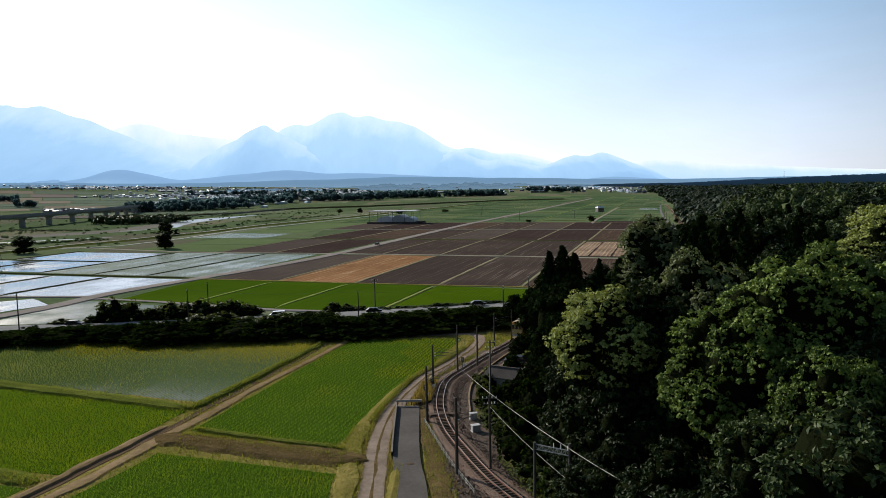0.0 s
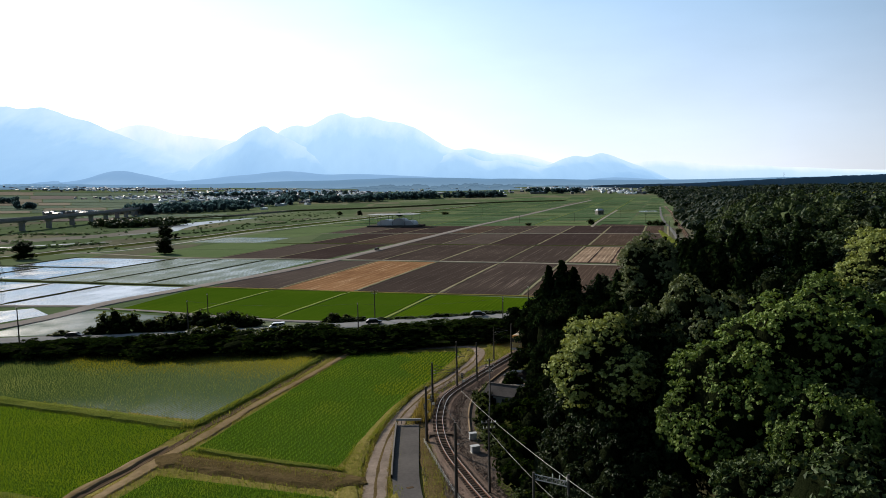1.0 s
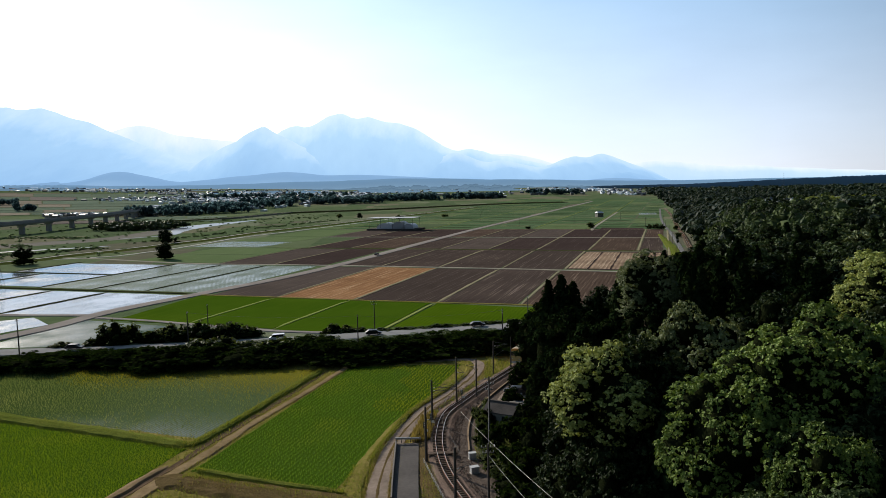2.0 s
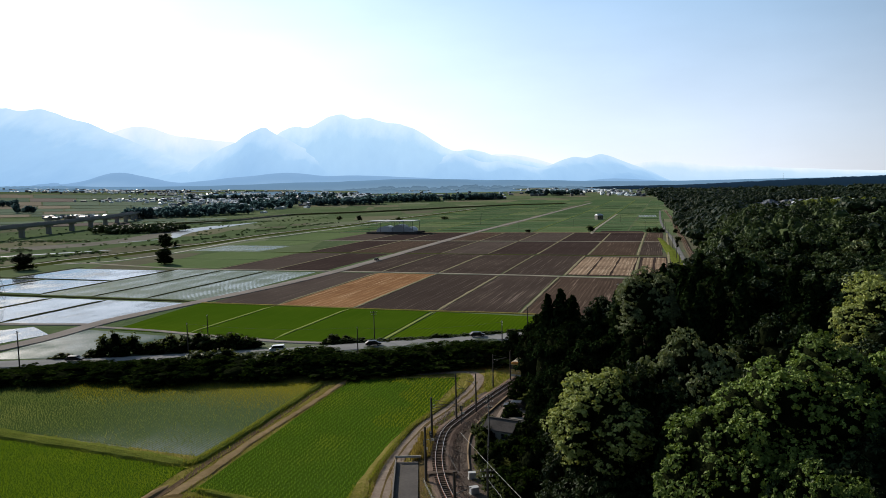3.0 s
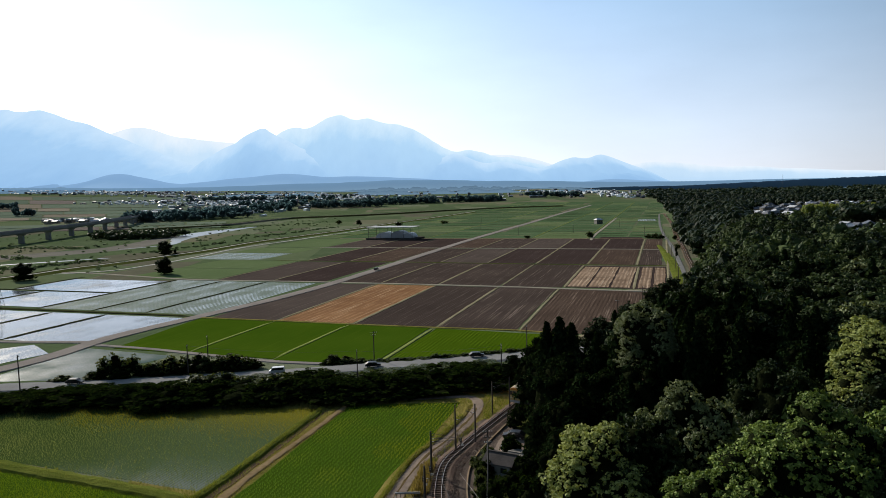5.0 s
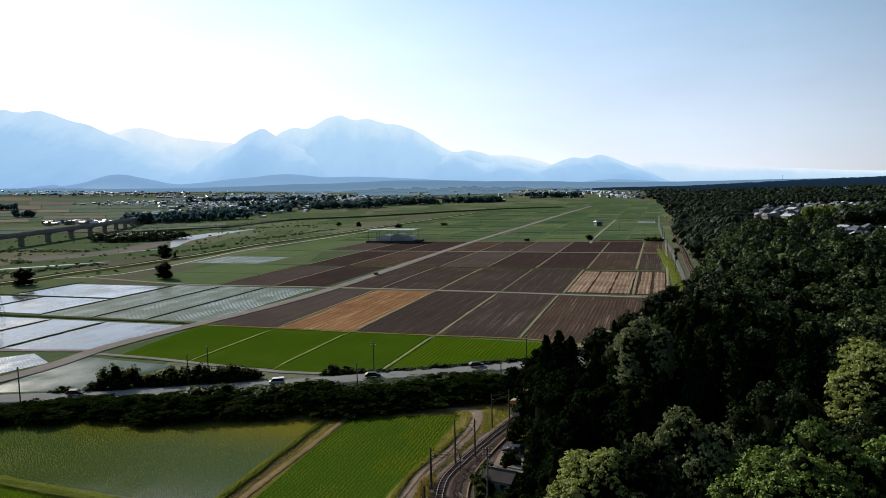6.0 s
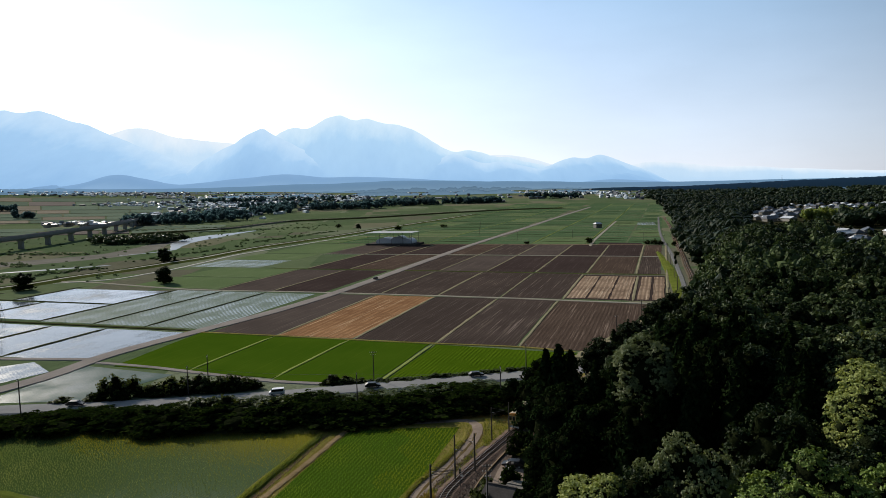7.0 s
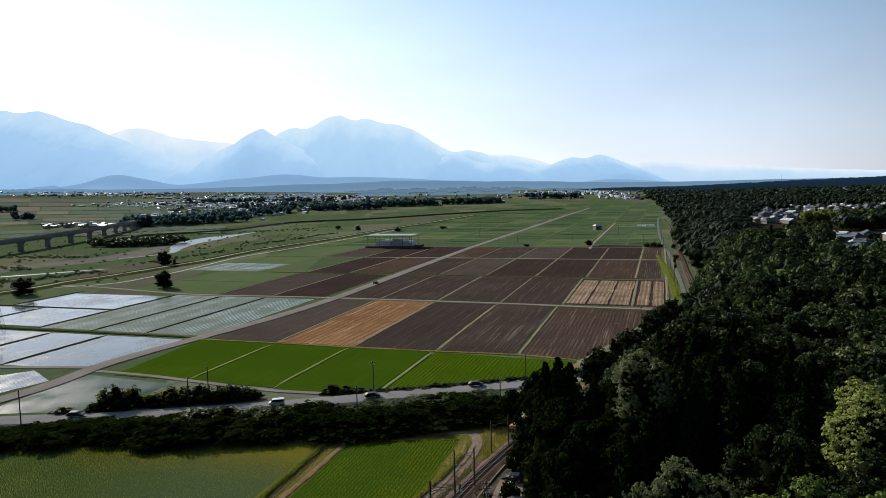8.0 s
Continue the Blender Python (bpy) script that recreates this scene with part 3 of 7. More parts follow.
# ground: one sheet to the horizon
gx = np.concatenate([np.linspace(-4800, -700, 20), np.linspace(-640, -160, 13), np.linspace(-140, 300, 89), np.linspace(330, 700, 12), np.linspace(780, 4800, 16)])
gy = np.concatenate([np.linspace(-2500, -200, 8), np.linspace(-150, 0, 5), np.linspace(10, 500, 99), np.linspace(530, 1500, 24), np.linspace(1600, 4900, 20)])
GX, GY = np.meshgrid(gx, gy)
GZ = ground_z(GX, GY)
nxg, nyg = len(gx), len(gy)
idx = np.arange(nxg * nyg).reshape(nyg, nxg)
gf = np.stack([idx[:-1, :-1], idx[:-1, 1:], idx[1:, 1:], idx[1:, :-1]], -1).reshape(-1, 4)
thing("ground", Geo().add(np.stack([GX, GY, GZ], -1).reshape(-1, 3), gf.tolist()), FLOOR_GRASS, "green grassy valley floor", "ground", kind="structure", smooth=True)

# ------------------------------------------------------------------ roads, paths, banks
ROAD_LINE = [(-150, 172), (-117, 177), (-90, 178.5), (-55, 183.3), (-23, 189.5), (2, 195), (25, 199.7), (45, 205), (80, 214)]
ribbon("road", ROAD_LINE, 7.0, PALE_ASPHALT, 0.45, 0.06, "pale grey two-lane asphalt road", "road", side=1.6)
FARM_ROAD = [(-175, 140), (-129.6, 196.5), (-117, 238), (-99, 275), (-76, 322), (-53, 385), (-8, 535), (32, 664), (105, 880), (199, 1163), (320, 1500)]
ribbon("farm_road", FARM_ROAD, 6.4, GRAVEL, 0.28, 0.05, "straight pale gravel farm road between plots", "road", step=8, edge=0.4)
ribbon("path", [uv(-300, 118), uv(-267, 116), uv(-197, 102), uv(-164, 99), uv(-100, 101.5), uv(0, 100), uv(40, 97), uv(80, 95)], 2.6, PATH_PALE, 0.22, 0, "narrow pale earth field path", "path", step=8)
ribbon("path", [uv(-190, 198), uv(-100, 200), uv(0, 197), uv(82, 198)], 2.4, GRASS, 0.2, 0, "dark grassy bund between ploughed plots", "bund", step=8)
ribbon("path", [uv(-205, 300), uv(-95, 302), uv(0, 301), uv(80, 300)], 2.4, PATH_PALE, 0.2, 0, "narrow pale earth field path", "path", step=8)
ribbon("path", [uv(-210, 397), uv(-95, 398), uv(0, 398), uv(82, 398)], 2.2, DIRT, 0.2, 0, "narrow earth path at the edge of the ploughed plots", "path", step=8)
ribbon("path", [(-118, 227), (-96, 219), (-78, 211), (-52, 199.5), (-33, 194.5)], 2.0, GRAVEL, 0.24, 0, "pale verge path in front of the rice", "path")
ribbon("path", [(-180, 240), (-150, 234.5), (-120, 231)], 2.6, GRAVEL, 0.24, 0, "gravel path between flooded paddies", "path")
ribbon("path", [uv(-106, -1.5), uv(-64, -1), uv(-33, -1.5), uv(0, -1), uv(30, 0), uv(52, -3)], 1.4, BANK_GRASS, 0.25, 0.05, "grassy bund between rice and ploughed soil", "bund", step=5)
# side road and its verge by the far railway
ribbon("side_road", [(45, 219), (75, 262), (95, 292), (110, 318), (121, 345), (137, 397), (158, 470), (183, 560), (204, 640), (250, 800), (330, 1060)], 2.2, SIDE_ASPHALT, 0.2, 0, "narrow grey side road along the railway", "road", step=6)
ribbon("verge", [(98, 304), (107, 319), (117.5, 345), (132, 395), (150, 465), (169, 545)], [2, 5, 6, 6, 4.5, 2.5], VERGE_GREEN, 0.16, 0.2, "bright green grassy verge", "verge", step=6)
ribbon("verge", [(24, 203), (47, 223), (74, 264), (94, 296)], [4, 8, 6, 4], STRAW_BUND, 0.1, 0.1, "dry grassy strip between soil and side road", "verge", step=3, edge=0.8, side=0.8)
ribbon("verge", [(34, 190), (55, 221), (80, 258), (104, 296), (122, 340)], [5, 6, 6, 5, 4], BANK_GRASS, 0.1, 0.1, "weedy strip between side road and railway", "verge", step=3, edge=0.8, side=0.8)
# levee of the river plain
LEVEE = [(-330, 330), (-266, 420), (-252, 460), (-236, 490), (-216, 542), (-203, 576), (-194, 615), (-182, 665), (-158, 727), (-122, 812), (-70, 960), (60, 1300)]
LEVEE_FOOT = [(-250, 437), (-232, 441), (-215, 452), (-207, 474), (-198, 500), (-191, 540), (-180, 606), (-149, 688), (-116, 776), (-64, 930)]
ribbon("levee", LEVEE, 5, GRASS, 0.9, 0.1, "long low grassy levee with a track on top", "levee", step=8, side=7, edge=0.8)
ribbon("path", LEVEE, 2.2, CONCRETE, 1.06, 0, "pale track on the levee", "path", step=8, side=0.5)
ribbon("path", LEVEE_FOOT, 2.6, CONCRETE, 0.25, 0, "pale track at the foot of the levee", "path", step=8, side=0.4)
ribbon("ditch", [(x - 11, y + 4) for x, y in LEVEE], 3.0, DARK_BUND, 0.15, 0, "dark overgrown ditch behind the levee", "ditch", step=8, side=1.0, edge=1.0)
ribbon("river", [(-296, 618), (-284, 632), (-271, 650), (-266, 672), (-277, 712), (-290, 765), (-292, 830), (-285, 875), (-262, 960)], [1, 3, 9, 18, 27, 34, 30, 14, 4], WATER, 0.16, 0, "shallow river shining between gravel banks", "river", step=6, side=2, edge=1.5)
ribbon("river", [(-330, 500), (-290, 522), (-262, 540)], [2, 6, 2], WATER, 0.16, 0, "narrow side water of the river", "river", step=6, side=2, edge=1.0)
ribbon("embankment", [(-420, 930), (-330, 993), (-300, 1100), (-257, 1190), (-137, 1245), (18, 1370), (140, 1440), (260, 1460)], 5.0, DARK_BUND, 2.2, 0.2, "dark overgrown embankment across the plain", "embankment", step=12, side=6, edge=1.5)
ribbon("path", [(-412, 940), (-322, 1002), (-290, 1108), (-250, 1198), (-132, 1254), (20, 1380)], 3.0, PATH_PALE, 2.5, 0, "pale road on the far embankment", "path", step=12, side=0.8)
ribbon("river_bank", [(-420, 520), (-350, 575), (-310, 620), (-300, 665), (-315, 800)], [40, 46, 40, 26, 10], RIVER_SOIL, 0.07, 0, "bare grey-brown river bank", "river bank", step=8, side=4, edge=3.0)

# ------------------------------------------------------------------ plots of the valley
SOIL_LABEL = "ploughed brown soil plot with furrows"
RICE_LABEL = "bright green rice plot with fine rows"
for u0, u1 in ((-96, -64.5), (-64.5, -33), (-33, -1)):
    field("rice_field", [uv(u0 + (3 if u0 < -90 else 0.5), -53 if u0 < -60 else -56), uv(u1 - 0.5, -54 if u0 < -60 else -53), uv(u1 - 0.5, -2.2), uv(u0 + (0.5 if u0 > -90 else -2), -2.2)], FRONT_RICE, 0.12, RICE_LABEL, "rice field", "front rice plots")
field("rice_field", [uv(0.8, -49), uv(44, -24), uv(52, -5), uv(0.8, -2.2)], ROWED_RICE, 0.12, "dark green rice plot with clear planted rows", "rice field", "front rice plots")
for u0, u1, m, lab in ((-95, -65, GREY_SOIL, SOIL_LABEL), (-65, -32.5, STRAW_SOIL, "orange stubble plot with harvested rows"), (-32.5, 0, SOIL, SOIL_LABEL), (0, 29.5, SOIL, SOIL_LABEL)):
    plot(u0, u1, 0, 98.5, m, lab, "ploughed_field")
field("ploughed_field", [uv(30.3, 0.8), uv(53, -1), uv(77, 93), uv(30.3, 97)], RED_SOIL, label=SOIL_LABEL)
for u0, u1, m in ((-165, -130, GREY_SOIL), (-130, -97.5, DARK_SOIL), (-89, -65, SOIL), (-65, -33, SOIL), (-33, 0, SOIL), (0, 31, SOIL)):
    plot(u0, u1, 101.5, 197, m, SOIL_LABEL, "ploughed_field")
plot(31, 79.2, 102, 192, DARK_SOIL, "dark damp soil round the stubble beds", "ploughed_field")
for u0, u1 in ((32.2, 41.6), (42.3, 52.2), (52.9, 62.2), (65.4, 71.4), (72.4, 78.2)):
    plot(u0, u1, 105, 186, PALE_STRAW, "pale stubble bed with straw rows between dark furrows", "stubble_field", 0.2, z=0.2)
for v0, v1 in ((200, 299), (303, 396)):
    for i, (u0, u1) in enumerate(((-200, -163), (-163, -130), (-130, -97), (-91, -64), (-64, -32), (-32, 0), (0, 32), (32, 61), (62, 76.5))):
        if u0 == -200 and v0 == 200:
            continue
        plot(u0, u1, v0, v1, (DARK_SOIL, SOIL, DARK_SOIL, GREY_SOIL, RED_SOIL)[(i * 7 + int(v0)) % 5], SOIL_LABEL, "ploughed_field")
for u0, va, vb in ((-65, 0, 98), (-32.5, 0, 98), (0, 0, 98), (29.9, 0, 97), (-65, 102, 196), (-33, 102, 196), (0, 102, 196), (31, 102, 196), (63.5, 102, 190), (-130, 102, 196), (-165, 102, 196),
                   (-64, 201, 396), (-32, 201, 396), (0, 201, 396), (32, 201, 396), (61.5, 201, 396), (-130, 201, 396), (-163, 201, 396), (79.5, 100, 396)):
    ribbon("bund", [uv(u0 + 0.4, va), uv(u0, (va + vb) / 2), uv(u0 - 0.3, vb)], 0.9 + 0.5 * rng.random(), STRAW_BUND, 0.2, 0.05, "narrow straw-coloured bund between plots", "bund", step=6, edge=0.3, side=0.3)
for u0 in (-64.5, -33, -0.2):
    ribbon("bund", [uv(u0, -54), uv(u0, -28), uv(u0, -2)], 1.0, RICE_BUND, 0.28, 0.05, "narrow pale green bund between rice plots", "bund", step=6, edge=0.2, side=0.3)
# flooded and planted paddies left of the farm road
for u0, u1, ua, ub in ((-143, -111, -143.6, -105.5), (-172, -143.6, -172.5, -144.2), (-203, -172.6, -203, -173.2), (-234, -203.6, -234, -203.6)):
    field("flooded_paddy", [uv(u0, -51), uv(u1, -50), uv(ub, -3), uv(ua, -3)], WATER_PADDY, 0.05, "flooded paddy mirroring the white sky", "paddy", "flooded paddies")
field("flooded_paddy", [(-215, 180), (-147, 184), (-126.5, 216), (-139, 229.5)], WATER_PADDY, 0.05, "flooded paddy mirroring the white sky", "paddy", "flooded paddies")
field("flooded_paddy", [(-128, 184), (-100, 184), (-84, 209), (-117, 222)], ROADSIDE_PADDY, 0.05, "paddy of thin seedlings by the road", "paddy", "flooded paddies")
for u0, u1 in ((-130, -99), (-158, -130), (-188, -158)):
    plot(u0, u1, 4, 97, SEEDLING_PADDY, "pale paddy with rows of seedlings in water", "seedling_paddy", category="paddy", group="seedling paddies", z=0.05)
plot(-232, -189, 6, 48, WATER_PADDY, "flooded paddy mirroring the sky", "flooded_paddy", category="paddy", group="flooded paddies", z=0.05)
plot(-258, -190, 50, 92, WATER_PADDY, "flooded paddy mirroring the sky", "flooded_paddy", category="paddy", group="flooded paddies", z=0.05)
plot(-290, -234, 6, 47, WATER_PADDY, "flooded paddy mirroring the sky", "flooded_paddy", category="paddy", group="flooded paddies", z=0.05)
for v0, v1 in ((104, 150), (152, 198), (202, 250), (252, 298), (303, 396)):
    plot(-232 if v0 < 200 else -262, -167 if v0 < 200 else -202, v0, v1, SEEDLING_PADDY if v0 == 202 else PALE_RICE, "pale green rice plot with water between plants", "rice_field", z=0.05)
for pts, w in (([uv(-143.9, -52), uv(-143.8, -2)], 1.2), ([uv(-172.8, -52), uv(-172.8, -2)], 1.3), ([uv(-203.3, -52), uv(-203.3, -2)], 1.2), ([uv(-236, 0), uv(-170, 0.5), uv(-105, 0.8)], 2.0),
               ([uv(-130, 3), uv(-130, 97)], 0.9), ([uv(-158, 3), uv(-158, 97)], 0.9), ([uv(-188.5, 3), uv(-188.5, 97)], 1.4), ([uv(-290, 49), uv(-230, 49), uv(-190, 49)], 1.2), ([uv(-258.6, 50), uv(-258.6, 100)], 1.0), ([uv(-233, 4), uv(-233, 48)], 1.0)):
    ribbon("bund", pts, w, DARK_BUND, 0.3, 0.05, "earth bund between flooded paddies, dark as if in shade", "bund", step=5, edge=0.3, side=0.3)
# far rice plain
k = 0
for v0 in range(402, 1500, 92):
    for u0, u1 in ((-280, -240), (-240, -200), (-200, -143), (-143, -98), (-86, -40), (-40, 10), (10, 45), (45, 76)):
        k += 1
        if v0 == 402 and u0 in (-200,):
            continue
        if v0 < 1300 and u0 in (-280, 10):
            ribbon("bund", [uv(u0 - 4, v0 + 89.5), uv(u0 + 40, v0 + 90), uv(-90 if u0 < 0 else 76, v0 + 90)], 2.8, PALE_BUND, 0.3, 0.05, "pale bund across the rice plain", "bund", step=20, edge=0.2, side=0.3)
        if v0 < 1100:
            for vm in (v0 + 28 + rng.normal(0, 5), v0 + 58 + rng.normal(0, 5)):
                ribbon("bund", [uv(u0 + 1, vm), uv((u0 + u1) / 2, vm + 0.6), uv(u1 - 1, vm)], 1.3 + 1.4 * rng.random(), DARK_BUND if rng.random() < 0.6 else PALE_BUND, 0.32, 0.05, "low bund across a far rice plot", "bund", step=15, edge=0.2, side=0.3)
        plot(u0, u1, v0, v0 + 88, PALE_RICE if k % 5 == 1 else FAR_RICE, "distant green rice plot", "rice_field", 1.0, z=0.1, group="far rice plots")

for u0 in (-240, -143, -40, 10):
    ribbon("bund", [uv(u0, 402), uv(u0, 800), uv(u0, 1480)], 0.9, RICE_BUND, 0.3, 0.05, "long pale bund along the rice plots", "bund", step=30, edge=0.2, side=0.3)

ribbon("path", [(128, 602), (141.5, 652), (190, 806), (245, 979)], 2.6, PATH_PALE, 0.32, 0, "pale field path through the far rice", "path", step=12, side=0.4)
field("ploughed_field", [(130, 593), (170, 582), (178, 621), (145, 638)], DARK_SOIL, 0.18, "small dark ploughed plot at the edge of the rice", "field")
field("flooded_paddy", [(248, 882), (269, 875), (281, 921), (261, 929)], SEEDLING_PADDY, 0.18, "small flooded paddy shining in the far rice", "paddy", "flooded paddies")

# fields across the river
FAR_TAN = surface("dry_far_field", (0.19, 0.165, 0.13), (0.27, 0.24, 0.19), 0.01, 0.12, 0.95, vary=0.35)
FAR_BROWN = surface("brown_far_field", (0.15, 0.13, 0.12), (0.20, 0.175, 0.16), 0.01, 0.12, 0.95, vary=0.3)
# Pale bluish green: distance haze is mixed into this meadow's colour.
FAR_MEADOW_HAZED = surface("hazed_green_meadow", (0.105, 0.145, 0.105), (0.17, 0.205, 0.155), 0.01, 0.12, 0.95, vary=0.35)
for y0, y1 in ((960, 1040), (1050, 1130), (1310, 1400), (1410, 1520), (1530, 1660), (1680, 1830), (1850, 2050), (2080, 2300), (2330, 2560)):
    a, step = -0.66, 0.06
    while a < -0.33:
        step = 0.035 + 0.06 * rng.random()
        m, lab = ((FAR_TAN, "dry tan field across the river"), (FAR_MEADOW_HAZED, "green meadow across the river"), (FAR_BROWN, "bare brown field across the river"), *[(FAR_MEADOW_HAZED, "green meadow across the river")] * 6)[int(rng.integers(9))]
        b = a + step
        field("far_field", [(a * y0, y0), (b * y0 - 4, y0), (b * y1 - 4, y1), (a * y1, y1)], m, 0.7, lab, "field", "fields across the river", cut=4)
        a = b
for y0 in (1045, 1300, 1405, 1525, 1670, 1840):
    ribbon("path", [(-0.64 * y0, y0), (-0.48 * y0, y0 + 3), (-0.34 * y0, y0 - 2)], 2.2, PALE_BUND, 0.9, 0, "pale path between fields across the river", "path", step=30, side=0.6)

# ------------------------------------------------------------------ near plots
def quad_points(c, n):
    """n random places in a four-cornered plot."""
    c = np.array(c, float)
    a, b = rng.random(n)[:, None], rng.random(n)[:, None]
    return c[0] * (1 - a) * (1 - b) + c[1] * a * (1 - b) + c[2] * a * b + c[3] * (1 - a) * b


def tufts(name, pts, mat, h, spread, blades, label, category, lift=0.0):
    """Blades of grass or rice in tufts: kind stuff. lift: how high the bank under each tuft stands above the ground."""
    pts = np.asarray(pts, float)
    n = len(pts) * blades
    p = np.repeat(pts, blades, axis=0)
    ang = rng.random(n) * 2 * np.pi
    hh = h * (0.6 + 0.7 * rng.random(n))
    out = np.stack([np.cos(ang), np.sin(ang)], 1)
    side = np.stack([-out[:, 1], out[:, 0]], 1) * 0.085 * h
    z = ground_z(p[:, 0], p[:, 1]) + 0.05 + np.repeat(np.broadcast_to(lift, len(pts)), blades)
    base = p + out * spread * 0.15
    tip = p + out * spread * (0.4 + rng.random(n))[:, None]
    v = np.stack([np.column_stack([base - side, z]), np.column_stack([base + side, z]), np.column_stack([tip, z + hh])], 1).reshape(-1, 3)
    f = np.arange(n * 3).reshape(-1, 3).tolist()
    return thing(name, Geo().add(v, f), mat, label, category, kind="stuff")


def rows_in(c, spacing, step, jitter=0.12):
    """Places in rows along the long sides of a plot."""
    c = np.array(c, float)
    wide = np.linalg.norm(c[1] - c[0])
    long = np.linalg.norm(c[3] - c[0])
    a = np.arange(0.3, wide, spacing) / wide
    b = np.arange(0.3, long, step) / long
    A, B = np.meshgrid(a, b)
    A, B = A.ravel()[:, None], B.ravel()[:, None]
    p = c[0] * (1 - A) * (1 - B) + c[1] * A * (1 - B) + c[2] * A * B + c[3] * (1 - A) * B
    return p + rng.normal(0, jitter, p.shape)


field("meadow", [(-64, 45), (-3, 45), (19, 168), (-50, 166)], BANK_GRASS, 0.025, "rough grassy ground between the near plots", "grass", wob=0.0)
N1 = [(-140, 148), (-42.0, 112.5), (-29.6, 154.5), (-112, 161)]
N2 = [(-120, 99), (-48.4, 83.6), (-42.0, 107.6), (-125, 139)]
N3 = [(-38.2, 98.9), (-15.8, 91.6), (3.0, 157), (-22.4, 157)]
N4 = [(-54, 48), (-12.5, 48), (-14.3, 82.6), (-39.6, 90.4)]
N5 = [(-110, 70), (-62, 55), (-51, 80), (-100, 94)]
field("thin_rice_paddy", N1, NEAR_PADDY, 0.03, "thin yellow-green rice standing in shallow water", "paddy")
field("rice_field", N2, NEAR_RICE_SOIL, 0.05, "lush green rice plot with a ragged edge", "rice field")
field("rice_field", N3, NEAR_RICE_SOIL, 0.05, "lush green rice plot tapering towards the hedge", "rice field")
field("rice_field", N4, NEAR_RICE_SOIL, 0.05, "lush green rice plot below the earth bund", "rice field")
field("rice_field", N5, NEAR_RICE_SOIL, 0.05, "green rice plot beyond the pale verge", "rice field")
p1 = rows_in(N1, 0.52, 0.46, 0.15)
# the crop thins out towards the low, wet corner
wet = np.clip((150 - p1[:, 1]) / 40 + 0.012 * (p1[:, 0] + 60), 0, 1)
p1 = p1[[noise.noise((x * 0.05, y * 0.12, 1.3)) * 0.5 + 0.62 > w * rng.random() * 1.3 for (x, y), w in zip(p1, wet)]]
p1 = p1[p1[:, 0] > -0.70 * p1[:, 1] - 6]
dry_end = np.array([y + 12 * noise.noise((x * 0.045, y * 0.05, 6.1)) + 12 * (rng.random() - 0.5) > 142 - 0.33 * (x + 60) + max(0.0, -78 - x) * 0.5 for x, y in p1])
tufts("thin_rice", p1[~dry_end], BLADE_PALE, 0.38, 0.16, 4, "thin grey-green rice shoots in rows", "rice plants")
tufts("yellow_rice", p1[dry_end], BLADE_YELLOW, 0.38, 0.18, 4, "thin yellowing rice shoots by the hedge", "rice plants")
for c, sp, st, m in ((N2, 0.36, 0.30, BLADE), (N3, 0.80, 0.17, BLADE_DEEP), (N4, 0.70, 0.20, BLADE_DEEP), (N5, 0.6, 0.5, BLADE)):
    q = rows_in(c, sp, st, 0.13)
    q = q[(q[:, 0] > -0.70 * q[:, 1] - 4) & (q[:, 1] > 66)]
    if c is N3:
        gold = np.array([0.075 * (x + 13) + 0.022 * (y - 128) + 1.1 * noise.noise((x * 0.09, y * 0.09, 2.9)) > 0.35 for x, y in q])
        tufts("ripening_rice", q[gold], BLADE_GOLD, 0.36, 0.20, 3, "yellowing rice plants at the end of the plot", "rice plants")
        q = q[~gold]
    tufts("rice", q, m, 0.36, 0.20, 3, "dense green rice plants in rows", "rice plants")

# track, ditch and bunds between the near plots
TRACK_LINE = [(-55, 56), (-46.2, 78.1), (-43.5, 86.4), (-40.7, 97.0), (-38.4, 104.6), (-36.3, 111.9), (-34.0, 121), (-28.9, 137), (-23.6, 155)]
DITCH_LINE = [(-58, 56), (-48.9, 77.8), (-46.5, 84.8), (-43.6, 94.3), (-41.5, 100.5), (-39.4, 109.5), (-37.6, 115.5), (-32.6, 133), (-27.0, 155)]
ribbon("farm_track", TRACK_LINE + [(-22.4, 159)], [1.9, 1.8, 1.7, 1.8, 2.0, 1.5, 1.2, 1.1, 1.1, 1.1], TRACK_DIRT, 0.2, 0.04, "bare brown earth farm track", "track", step=1.2, edge=0.45, side=0.9)
ribbon("ditch", DITCH_LINE, [0.9, 0.9, 0.9, 0.9, 1.1, 1.4, 1.1, 0.8, 0.6], DITCH, 0.09, -0.06, "dark narrow ditch beside the track", "ditch", step=2, edge=0.35, side=0.3)
ribbon("bank", [(-59.2, 56), (-50.0, 78.2), (-47.6, 85.2), (-44.7, 94.7), (-42.5, 101.2)], [1.2, 1.1, 1.1, 1.1, 0.9], TRACK_DIRT, 0.3, 0.1, "bare earth bank along the ditch", "bank", step=1.2, edge=0.5, side=0.5)
ribbon("bund", [(-140, 145), (-83.4, 125.0), (-69.8, 119.8), (-57.7, 115.2), (-42, 108.6)], [3.6, 3.2, 2.9, 2.8, 2.6], VERGE_GREEN, 0.5, 0.25, "green grassy bund between two paddies", "bund", step=1.5, edge=0.6, side=0.8)
ribbon("bund", [(-42.5, 96.4), (-39.0, 95.3), (-30, 92.5), (-22, 89.9), (-14, 87.1), (-10.8, 86.2)], [3.4, 3.6, 4.2, 4.4, 4.2, 3.6], BUND_SOIL, 0.4, 0.25, "brown earth bund between two rice plots", "bund", step=1.2, edge=0.8, side=1.6)
